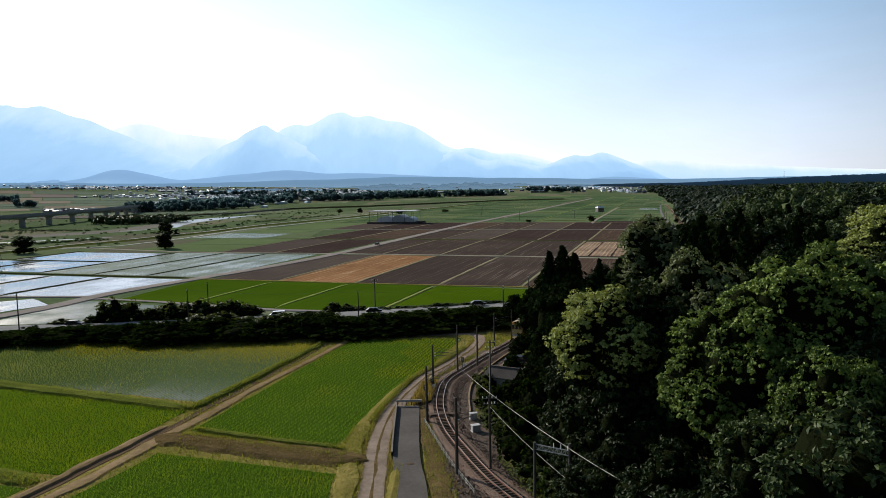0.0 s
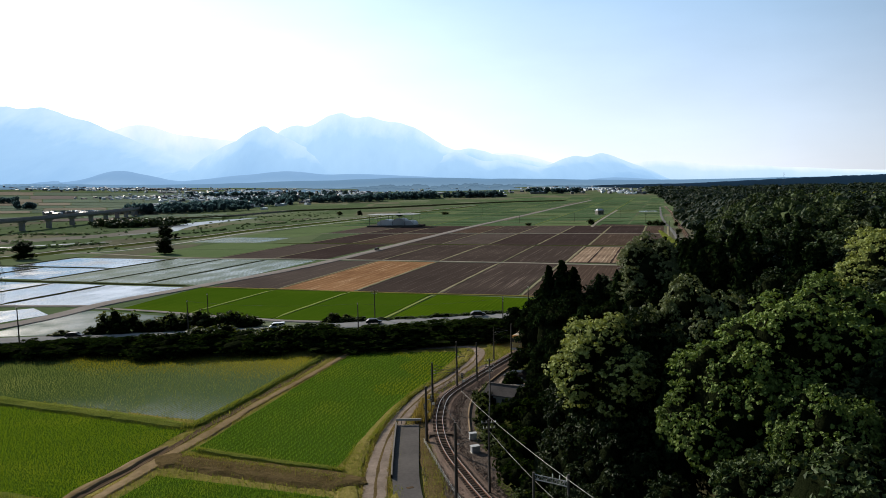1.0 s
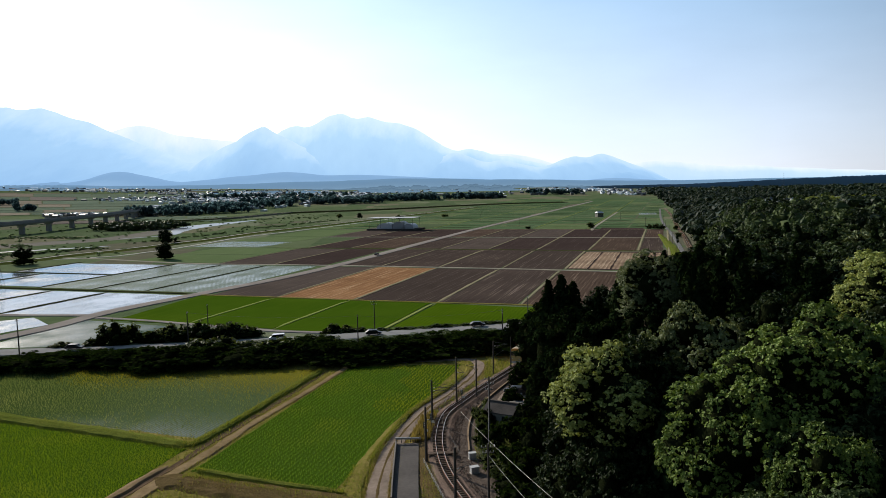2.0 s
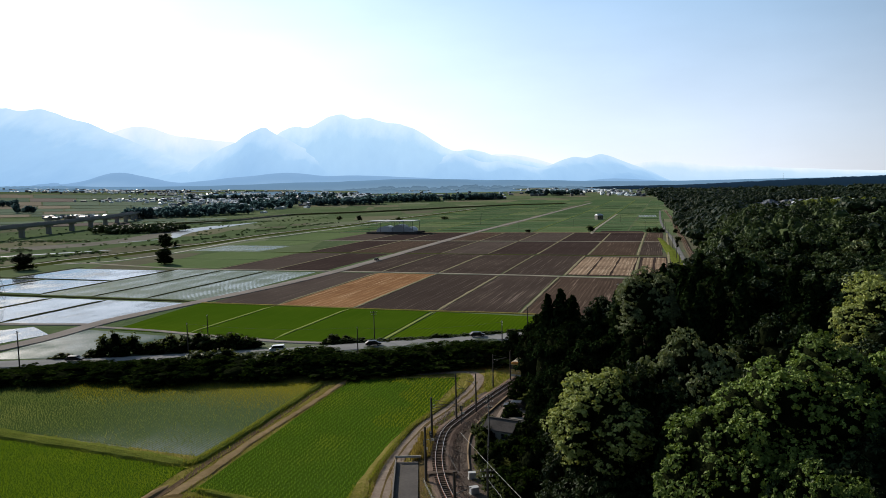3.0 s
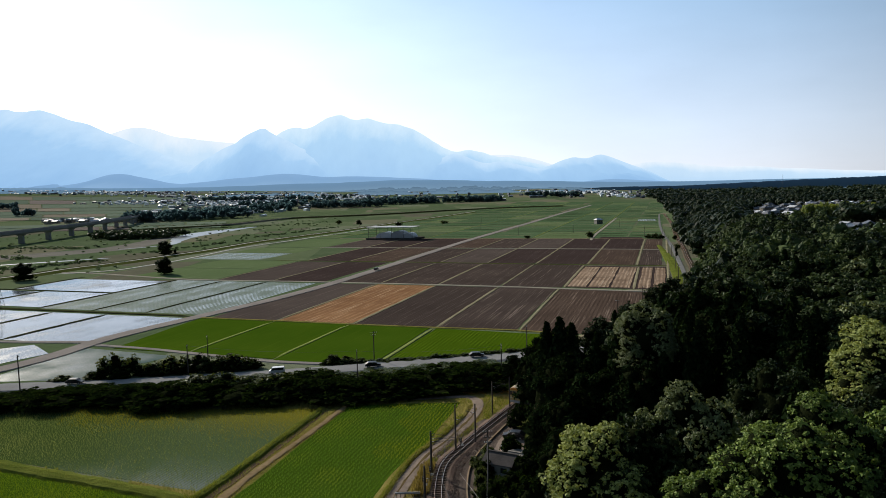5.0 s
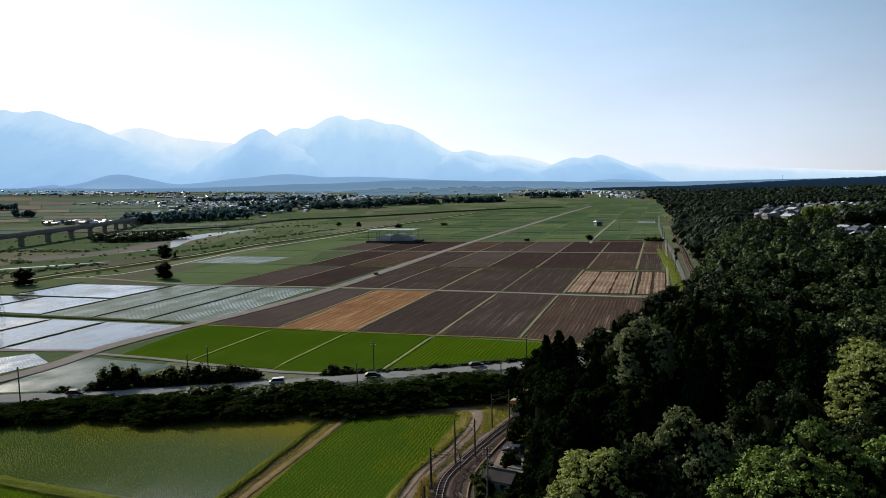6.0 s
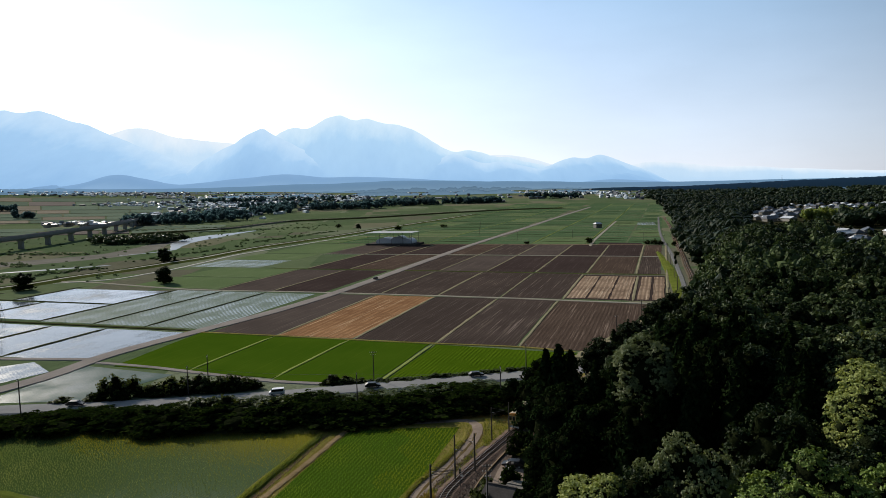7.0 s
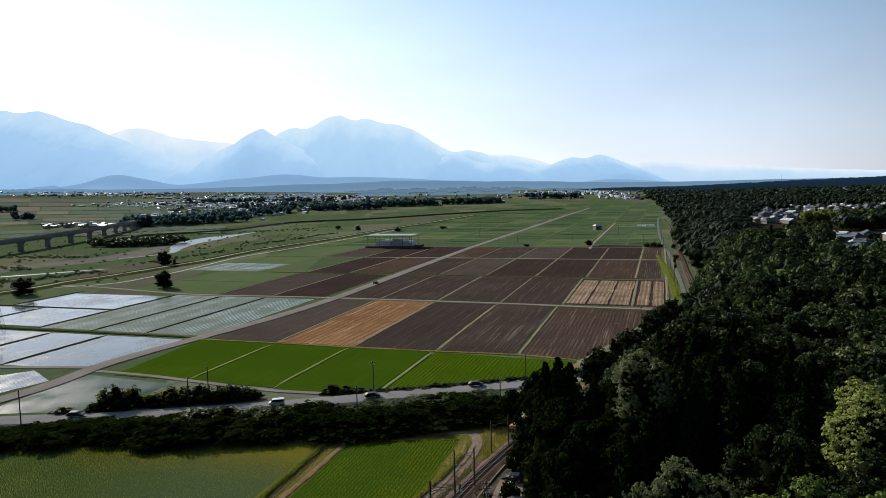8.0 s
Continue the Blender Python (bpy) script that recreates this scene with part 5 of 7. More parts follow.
for kind, x, y, top, wid, i in KEY_TREES:
    # Dark trees here get near-black leaves in place of the edge's shade.
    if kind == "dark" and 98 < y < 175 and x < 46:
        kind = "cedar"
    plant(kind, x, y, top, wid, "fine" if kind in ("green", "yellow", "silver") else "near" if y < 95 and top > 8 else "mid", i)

CLEAR = [(150, 388, 13), (158, 408, 14), (164, 428, 12)]


def clear(x, y):
    q = x / max(y, 1.0)
    if (q > 0.555 and 312 < y < 610) or (0.44 < q < 0.57 and 480 < y < 905) or (0.455 < q < 0.53 and 880 < y < 1060) or (0.50 < q < 0.70 and 780 < y < 1330):
        return True
    return any((x - a) ** 2 + (y - b) ** 2 < c * c for a, b, c in CLEAR)


rail_gap = lambda x, y: x - wood_edge(y) < (4.5 if y < 150 else 3.5)
occupied = [(t[1], t[2], 4.4 * t[4]) for t in KEY_TREES]
filler = []
for (ya, yb, step, detail) in ((44, 86, 6.4, "near"), (86, 135, 6.6, "mid"), (135, 430, 8.4, "coarse")):
    j = 0
    y = ya
    while y < yb:
        x = float(wood_edge(y)) + 3.5 + (j % 2) * step / 2
        while x < 0.665 * y + 12:
            xx, yy = x + rng.normal(0, step * 0.16), y + rng.normal(0, step * 0.16)
            if not rail_gap(xx, yy) and not clear(xx, yy) and all((xx - a) ** 2 + (yy - b) ** 2 > c * c for a, b, c in occupied):
                n = noise.noise((xx * 0.045, yy * 0.045, 4.4))
                n2 = noise.noise((xx * 0.2, yy * 0.2, 9.4))
                inside = xx - float(wood_edge(yy))
                top = float(ground_z(xx, yy)) + 9.5 + 6.0 * float(smoothstep(2, 22, inside)) + 2.6 * n + 1.8 * n2
                if 80 < yy < 112 and xx < 52:
                    top -= 10.5
                if yy < 60:
                    top = min(top, 20.5 + 0.12 * (xx - 20))
                filler.append((xx, yy, top, detail, n))
            x += step
        y += step * 0.87
        j += 1
filler.sort(key=lambda t: math.hypot(t[0], t[1]))
COUNTED = 235
behind = filler[COUNTED:]
for xx, yy, top, detail, n in filler[:COUNTED]:
    q = rng.random()
    # In this zone near-black leaf colours stand in for shade.
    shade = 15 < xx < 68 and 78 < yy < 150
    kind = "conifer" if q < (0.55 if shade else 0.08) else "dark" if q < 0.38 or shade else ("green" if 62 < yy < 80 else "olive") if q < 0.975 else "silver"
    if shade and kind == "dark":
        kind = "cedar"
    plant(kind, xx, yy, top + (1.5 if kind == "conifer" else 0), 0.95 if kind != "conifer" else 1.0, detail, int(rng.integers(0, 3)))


def wood_stuff(name, pts, mat, label, h=(9, 14), leaf=1.3, nleaf=70, wide=1.0):
    """Woods too far off to count: crowns of a few lumps with sprays on them, one object."""
    r = np.random.default_rng(len(pts) + 5)
    g = Geo()
    lv, lf = ICO1
    lumps = 4
    for x, y in pts:
        z = float(ground_z(x, y))
        H = h[0] + (h[1] - h[0]) * r.random()
        R = H * (0.36 + 0.16 * r.random()) * wide
        g.tube((x, y, z - 0.5), (x, y, z + H * 0.4), 0.25, 0.15, 5, False)
        off = unit(r.normal(0, 1, (lumps, 3)) + np.array((0, 0, 0.25)))
        c = np.array((x, y, z + H * 0.5)) + off * np.array((R, R, H * 0.46)) * 0.5
        size = np.array((R, R, H * 0.46)) * (0.48 + 0.2 * r.random((lumps, 1)))
        for k in range(lumps):
            g.add(c[k] + lv * size[k] * 0.86 * (1 + 0.13 * r.normal(0, 1, (len(lv), 1))), lf)
        k = r.integers(0, lumps, nleaf)
        n = unit(r.normal(0, 1, (nleaf, 3)) + np.array((0, -0.2, 0.5)) + off[k] * 0.5)
        leaf_quads(g, c[k] + n * size[k] * (0.85 + 0.35 * r.random((nleaf, 1))), n, leaf, r)
    return thing(name, g, mat, label, "woods", kind="stuff")


def wood_mass(name, trees, mat, label, seed):
    """The wood behind the counted trees: lobed crowns joined into one object."""
    r = np.random.default_rng(seed)
    shapes = []
    for i in range(6):
        q = lobed_crown(seed + i, 5.0, 5.6, 640, 0.42, 14, -0.3, (0.22, 0.42), 9)
        shapes.append((np.concatenate(q.v), np.array([f[:3] + (f[3] if len(f) == 4 else f[2],) for f in q.f])))
    vs, fs, n = [], [], 0
    for x, y, top in trees:
        v, f = shapes[int(r.integers(6))]
        a = r.random() * 6.28
        k = 0.9 + 0.3 * r.random() if r.random() < 0.6 else 1.45 + 0.5 * r.random()
        top += 2.2 * (k - 1.0)
        m = np.array(((math.cos(a), -math.sin(a), 0), (math.sin(a), math.cos(a), 0), (0, 0, 1.15)))
        vs.append((v * k) @ m.T + np.array((x, y, top - 5.0 * k)))
        fs.append(f + n)
        n += len(v)
    fs = np.concatenate(fs)
    faces = [tuple(q) if q[2] != q[3] else tuple(q[:3]) for q in fs.tolist()]
    g = Geo()
    g.v, g.f = vs, faces
    return thing(name, g, mat, label, "woods", kind="stuff")


wood_mass("forest", [(t[0], t[1], t[2]) for i, t in enumerate(behind) if i % 2], LEAF_DARK, "dark evergreen trees of the terrace wood", 41)
wood_mass("forest", [(t[0], t[1], t[2]) for i, t in enumerate(behind) if i % 2 == 0], LEAF_MID, "green broadleaf trees of the terrace wood", 67)

far = []
y = 430.0
while y < 1900:
    step = 9.0 + max(0, y - 600) * 0.016
    x = float(wood_edge(y)) + 5
    lim = 0.70 * y + 10
    while x < lim:
        xx, yy = x + rng.normal(0, step * 0.33), y + rng.normal(0, step * 0.33)
        if not clear(xx, yy):
            far.append((xx, yy))
        x += step
    y += step * 0.9
wood_stuff("forest", far, LEAF_DARK, "dark evergreen woods covering the distant terrace", (9, 16.5), 0.80, 90, 1.28)

# hedge of shrubs on the bank below the road
HEDGE = smooth_line([(-150, 160), (-113, 165.5), (-90, 167), (-60, 169.2), (-40, 171), (-22, 174), (-4, 178.5), (12, 182)], 1.0)
# Forest-floor colour darkens the bank in place of the hedge's shade.
ribbon("bank", [(-150, 158), (-113, 163.5), (-90, 165), (-60, 167.5), (-40, 169.5), (-22, 172.5), (-4, 177), (12, 180)], 12.0, FOREST_FLOOR, 0.35, 0.1, "bank below the road, coloured dark for hedge shade", "bank", step=3, edge=0.8, side=4.0)
hn = normals2(HEDGE)
d = 0.0
while d < len(HEDGE) - 1:
    i = int(d)
    x, y = HEDGE[i, :2]
    for off, hh in ((-7.0, 1.0), (-3.6, 1.8), (0.2, 2.5), (3.8, 3.0), (7.4, 3.5), (11.2, 3.5), (14.4, 2.0)):
        if (x < -78 and off in (-7.0, 11.2)) or (off == 14.4 and x < -34):
            continue
        if off < 1 and -66 < x < -30:
            hh *= 1.55
        o = off + rng.normal(0, 0.6)
        px, py = x + hn[i, 0] * o + rng.normal(0, 0.9), y + hn[i, 1] * o
        # Back rows take the paler bush leaves as the hedge's lit top.
        plant("bush" if off < 1 and x > -70 and rng.random() < 0.7 else "shrub", px, py, hh * (0.85 + 0.4 * rng.random()) * (0.8 if x < -78 else 1.0), 1.65 + 0.25 * rng.random(), "fine", int(rng.integers(0, 4)), 0.0)
    d += 5.2
for x, y, top, w in ((-91.5, 186, 6.2, 1.35), (-88, 188, 5.2, 1.1), (-77, 189, 4.6, 1.2), (-73, 191, 4.2, 1.1), (-68.5, 190, 5.0, 1.3), (-64, 191.5, 4.0, 1.1), (-60, 191, 4.4, 1.2), (-56, 193, 3.2, 1.0),
                     (-33, 195.5, 2.6, 0.9), (-29, 196, 2.0, 0.8), (-81, 188, 3.6, 1.0), (-96, 183.5, 1.8, 0.8), (-104, 183, 1.6, 0.9)):
    plant("bush", x, y, top, w, "fine", int(rng.integers(0, 4)))
    for side in (-1, 1):
        plant("shrub", x + side * 1.9 * w + rng.normal(0, 0.4), y - 0.9 + rng.normal(0, 0.5), top * (0.42 + 0.2 * rng.random()), 0.85 * w, "fine", int(rng.integers(0, 4)), -0.3)
VERGE = smooth_line([(-30, 194.5), (-12, 196.6), (2, 199.4), (16, 202.4), (28, 205.5)], 2.3)
for p in VERGE:
    plant("bush", p[0] + rng.normal(0, 0.4), p[1] + rng.normal(0, 0.3), 0.7 + 0.7 * rng.random(), 0.72, "fine", int(rng.integers(0, 4)), 0.0)
# verge plants round the railway
for x, y, top, w in ((8.5, 84, 3.6, 0.9), (10.5, 80, 4.4, 1.0), (7.6, 88.5, 3.0, 0.8), (9.0, 96, 4.2, 0.9), (7.0, 106, 3.4, 0.8), (9.5, 108, 4.6, 1.0),
                     (11.5, 124, 4.0, 0.9), (6.6, 116, 2.6, 0.6), (15.5, 142, 4.0, 0.9), (13.5, 139, 2.4, 0.6), (12, 73, 4.6, 1.1), (10.5, 92, 5.0, 1.0), (12.5, 101, 5.5, 1.1), (13.5, 113, 5.2, 1.0)):
    plant("shrub", x, y, top, w, "fine", int(rng.integers(0, 4)))
for i in range(30):
    y = 92 + 1.1 * i
    plant("bush", float(np.interp(y, (90, 100, 112, 120, 126), (7.6, 5.8, 5.6, 6.4, 9.0))) + rng.normal(0, 0.7), y, 1.0 + 1.6 * rng.random(), 0.36 + 0.2 * rng.random(), "fine", int(rng.integers(0, 4)))
for x, y, top, w in ((10.5, 76, 3.0, 0.8), (9.2, 79.5, 2.4, 0.7), (12.0, 71.5, 3.2, 0.9), (13.4, 67.5, 3.4, 0.9)):
    plant("bush", x, y, top, w, "fine", int(rng.integers(0, 4)))
tufts("weeds", np.vstack([quad_points([(-15.2, 84), (-11.6, 84), (-11.6, 100), (-14.4, 100)], 500), quad_points([(-7.6, 74), (-6.1, 74), (-6.1, 85), (-7.4, 85)], 300),
                          quad_points([(-3.4, 74), (0.8, 74), (-2.4, 99), (-4.0, 99)], 600), quad_points([(-5.5, 110), (-3.0, 108), (-1.8, 124), (-3.5, 124)], 700), quad_points([(3.6, 100), (5.4, 100), (6.6, 124), (5.0, 124)], 260), quad_points([(-2.0, 126), (-0.4, 124), (6.5, 140), (5.0, 141)], 300), quad_points([(7.6, 145), (10, 144), (16, 158), (9, 163)], 900)]), WEED, 0.45, 0.3, 3, "dry yellow-green weeds on the verges", "weeds")
for line, w in (([(-38, 96.6), (-30, 93.4), (-22, 90.2), (-14, 87.3)], 1.3), ([(-140, 145), (-83.4, 125.0), (-69.8, 119.8), (-57.7, 115.2), (-42, 108.6)], 1.5), ([(-37.5, 98.9), (-30, 95.6), (-22, 92.6), (-14.5, 90.2)], 0.6), ([(-75, 88.6), (-62, 85.5), (-50.5, 81.5)], 1.2), ([(-42.0, 108.5), (-38.9, 117.5), (-34.2, 134), (-28.6, 154)], 0.8), ([(-11.9, 101), (-10.2, 110), (-7.2, 123), (-3.4, 131.5), (0.2, 139), (3.2, 147)], 0.6)):
    L = np.vstack([smooth_line(line, 0.3)] * 7)
    nn = np.vstack([normals2(smooth_line(line, 0.3))] * 7)
    o = rng.uniform(-w, w, (len(L), 1))
    tufts("bank_grass", L[:, :2] + nn * o, WEED, 0.40, 0.3, 4, "long grass on the bunds", "grass", 0.42 * np.clip(1.15 - np.abs(o[:, 0]) / w, 0.0, 1.0))

tufts("dry_bush", quad_points([(-6.2, 108.5), (-3.4, 108.5), (-2.2, 121), (-4.6, 121)], 420), DRY_WEED, 1.1, 0.5, 5, "tall dry brown weeds beside the track", "weeds")

# dry grass on the earth bund and along the edges of lane and track
dry = []
for line, offs, w, times in ((LANE[:10], (-1.6, 1.6), 0.28, 3), (TRACK_LINE, (-0.95, 0.95), 0.25, 2),
                             ([(-6.2, 58), (-6.6, 76), (-7.9, 87.5), (-8.8, 107)], (0.0,), 0.3, 3), ([(1.0, 76), (-1.2, 84), (-3.2, 92), (-4.9, 101)], (0.0,), 0.9, 4)):
    L = smooth_line(line, 0.35)
    nn = normals2(L)
    for o in offs:
        for _ in range(times):
            dry.append(L[:, :2] + nn * (o + rng.uniform(-w, w, (len(L), 1))))
dry = np.vstack(dry)
dry = dry[dry[:, 1] > 66]
tufts("dry_grass", dry, DRY_WEED, 0.34, 0.26, 3, "dry brown grass on bund and lane edges", "grass")

# rough grass, dry and green, on the brown earth bund
earth = smooth_line([(-38.5, 95.2), (-30, 92.5), (-22, 89.9), (-14, 87.1)], 0.3)
L = np.vstack([earth] * 8)
o = rng.uniform(-2.1, 2.1, (len(L), 1))
spots = L[:, :2] + np.vstack([normals2(earth)] * 8) * o
rise = 0.50 * np.clip(1.5 - 0.62 * np.abs(o[:, 0]), 0.0, 1.0)
green = rng.random(len(L)) < 0.3
tufts("dry_grass", spots[~green], DRY_WEED, 0.30, 0.26, 3, "short dry brown grass on the earth bund", "grass", rise[~green])
tufts("wild_grass", spots[green], WEED, 0.34, 0.26, 3, "rough green grass on the earth bund", "grass", rise[green])


def far_from(p, lines, d):
    ok = np.ones(len(p), bool)
    for L in lines:
        for q in L[::2]:
            ok &= (p[:, 0] - q[0]) ** 2 + (p[:, 1] - q[1]) ** 2 > d * d
    return ok


def in_quad(p, c):
    c = np.array(c, float)
    ok = np.ones(len(p), bool)
    for i in range(4):
        a, b = c[i], c[(i + 1) % 4]
        ok &= (b[0] - a[0]) * (p[:, 1] - a[1]) - (b[1] - a[1]) * (p[:, 0] - a[0]) > 0
    return ok


wild = np.column_stack([rng.uniform(-75, 8, 26000), rng.uniform(68, 163, 26000)])
for c in (N1, N2, N3, N4, N5):
    wild = wild[~in_quad(wild, c)]
track_line = smooth_line(TRACK_LINE, 0.5)
wild = wild[far_from(wild, [track_line], 0.95) & far_from(wild, [smooth_line(LANE, 0.8)], 1.6)]
wild = wild[(wild[:, 1] > 103) | far_from(wild, [smooth_line(DITCH_LINE, 0.5)], 2.0)]
wild = wild[(wild[:, 0] < -7) | ((wild[:, 1] > 135) & (wild[:, 0] < 6))]
tufts("wild_grass", wild, WEED, 0.42, 0.3, 3, "rough yellow-green grass between the plots", "grass")

# scattered trees of the plain
for x, y, top, w, kind in ((-174, 424, 10.6, 1.4, "dark"), (-227, 557, 11.0, 1.5, "dark"), (-218, 555, 4.6, 0.7, "dark"), (-252, 409, 10.5, 1.6, "dark"), (-112, 905, 9, 1.3, "dark"), (-150, 980, 8, 1.2, "dark"), (133, 630, 8, 0.9, "dark"), (77, 640, 4, 0.7, "dark"), (179, 605, 6, 0.8, "dark"), (184, 603, 7, 0.9, "dark"), (189, 601, 6, 0.8, "dark"),
                           (205, 560, 10, 0.9, "dark"), (150, 445, 5, 0.5, "dark"), (172, 508, 5.5, 0.6, "dark"), (160, 476, 5, 0.5, "dark"), (197, 590, 6, 0.6, "dark"), (170, 470, 7, 0.7, "green"), (-60, 900, 8, 1.2, "dark"), (0, 930, 6, 1.4, "dark")):
    if x < -160:
        plant("dark", x, y, top, 0.95 * w, "near", int(rng.integers(0, 3)))
        plant("shrub", x + 1.6, y - 1.2, 0.42 * top, 1.5 * w, "fine", int(rng.integers(0, 4)))
    elif y > 500 and top < 9:
        plant("bush", x, y, top * 0.7, 1.5 * w, "fine", int(rng.integers(0, 4)))
    else:
        plant(kind, x, y, top, w, "coarse", int(rng.integers(0, 3)))

# ------------------------------------------------------------------ railway
RAIL = smooth_line([(12, 62), (8.4, 71), (4.6, 79.5), (1.8, 88), (-0.4, 96), (-1.5, 104), (-1.6, 112), (-0.5, 121), (3.0, 129), (7.2, 137.5), (14.5, 151), (24, 168), (37, 188), (56, 218), (74, 251),
                    (95, 287), (114, 322), (128, 352), (143, 397), (158, 448), (177, 510), (218, 650), (263, 795), (335, 1050)], 1.6)


def along(line, s):
    """The place and the way at s metres along a line."""
    seg = np.linalg.norm(np.diff(line[:, :2], axis=0), axis=1)
    cum = np.concatenate([[0], np.cumsum(seg)])
    x, y = np.interp(s, cum, line[:, 0]), np.interp(s, cum, line[:, 1])
    x2, y2 = np.interp(s + 0.5, cum, line[:, 0]), np.interp(s + 0.5, cum, line[:, 1])
    return x, y, math.atan2(y2 - y, x2 - x)


def swept(line, off, profile):
    """A profile (sideways, up) swept along a line at an offset to the right."""
    nr = normals2(line)
    n, k = len(line), len(profile)
    v = []
    for i in range(n):
        for a, z in profile:
            v.append((line[i, 0] + nr[i, 0] * (off + a), line[i, 1] + nr[i, 1] * (off + a), z))
    f = [(i * k + j, i * k + (j + 1) % k, (i + 1) * k + (j + 1) % k, (i + 1) * k + j) for i in range(n - 1) for j in range(k)]
    return Geo().add(v, f)


track = holder("railway_track", "single railway track on rusty brown ballast", "railway track")
track["kind"] = "structure"
NEAR_RAIL, FAR_RAIL = RAIL[RAIL[:, 1] < 200], RAIL[RAIL[:, 1] > 198]
part("ballast", swept(NEAR_RAIL, 0, [(-3.4, -0.3), (-1.5, 0.42), (1.5, 0.42), (3.4, -0.3)]), BALLAST, track)
part("ballast", swept(FAR_RAIL, 0, [(-2.6, -0.3), (-1.5, 0.42), (1.5, 0.42), (2.6, -0.3)]), BALLAST_OLD, track, "dark overgrown ballast")
for off in (-0.5335, 0.5335):
    rail = part("rail", swept(RAIL, off, [(-0.07, 0.55), (-0.02, 0.57), (-0.035, 0.70), (0.035, 0.70), (0.02, 0.57), (0.07, 0.55)]), RUST, track)
    part("running_surface", swept(RAIL, off, [(-0.034, 0.69), (-0.034, 0.706), (0.034, 0.706), (0.034, 0.69)]), RAIL_TOP, rail, "worn bright rail head")
ribbon("railway_ground", [(9.8, 62), (6, 72), (3.2, 80), (1.0, 88), (-0.6, 96), (-1.2, 104), (-1.0, 112), (0.6, 121), (4.2, 129), (8.2, 137.5), (15, 150)], [9, 8, 8, 8, 8, 8, 8, 8.5, 9, 8, 6], YARD, 0.12, 0, "dark gravelly ground along the railway", "railway ground", step=2, edge=0.6, side=0.8)
# trackside path and ground
ribbon("verge", [(14.5, 60), (10.5, 72), (9.5, 82), (8.2, 92), (7.8, 104), (8.6, 114), (11.5, 124), (15.0, 134), (20, 146), (27, 160)], [7, 6, 6, 6, 7, 7, 6, 6, 6, 6], GRASS, 0.1, 0.1, "rough weedy ground at the foot of the wood", "verge", step=2, edge=0.8, side=0.8)


def loose_stones(n):
    """Ballast that lies about on the ground on both sides of the track."""
    r = np.random.default_rng(77)
    g = Geo()
    octa = np.array([(1, 0, 0), (-1, 0, 0), (0, 1, 0), (0, -1, 0), (0, 0, 1), (0, 0, -1)], float)
    of = [(0, 2, 4), (2, 1, 4), (1, 3, 4), (3, 0, 4)]
    L = RAIL[(RAIL[:, 1] > 70) & (RAIL[:, 1] < 138)]
    nr = normals2(L)
    for _ in range(n):
        i = int(r.integers(len(L)))
        off = r.choice((-1, 1)) * r.uniform(1.7, 4.2)
        p = L[i, :2] + nr[i] * off + r.normal(0, 0.5, 2)
        z = max(0.16, 0.42 - 0.38 * (abs(off) - 1.5))
        g.add(np.array((p[0], p[1], z)) + octa * r.uniform(0.05, 0.16, (1, 3)) * (1 + 0.3 * r.normal(0, 1, (6, 1))), of)
    return thing("loose_ballast", g, BALLAST, "loose brown stones beside the railway track", "stones", kind="stuff")


loose_stones(5200)
ribbon("trackside_yard", [(7.8, 86), (4.0, 97), (3.2, 108), (4.4, 118), (7.6, 126), (11.5, 133.5), (14.5, 140)], [3.6, 3.4, 3.2, 3.0, 4.2, 5.2, 3.0], YARD, 0.2, 0, "bare earth yard beside the railway", "yard", step=2, edge=0.5)
wall_line = smooth_line([(3.0, 104), (3.1, 112), (3.9, 119.3), (5.9, 126.3), (9.1, 133.9), (12.5, 141.4)], 1.6)
yard_wall = holder("yard_wall", "low weathered concrete wall along the railway yard", "wall")
yard_wall["kind"] = "structure"
part("wall_body", swept(wall_line, 0, [(-0.09, -0.2), (-0.08, 0.42), (0.08, 0.42), (0.09, -0.2)]), DIRT, yard_wall)
part("coping", swept(wall_line, 0, [(-0.12, 0.42), (-0.12, 0.48), (0.12, 0.48), (0.12, 0.42)]), DIRT, yard_wall)
ribbon("paved_yard", [(9.4, 119.5), (11.4, 127), (13.6, 136)], [5.0, 5.4, 4.4], LANE_GRAVEL, 0.26, 0, "pale paved yard behind the sheds", "yard", step=2, edge=0.2)


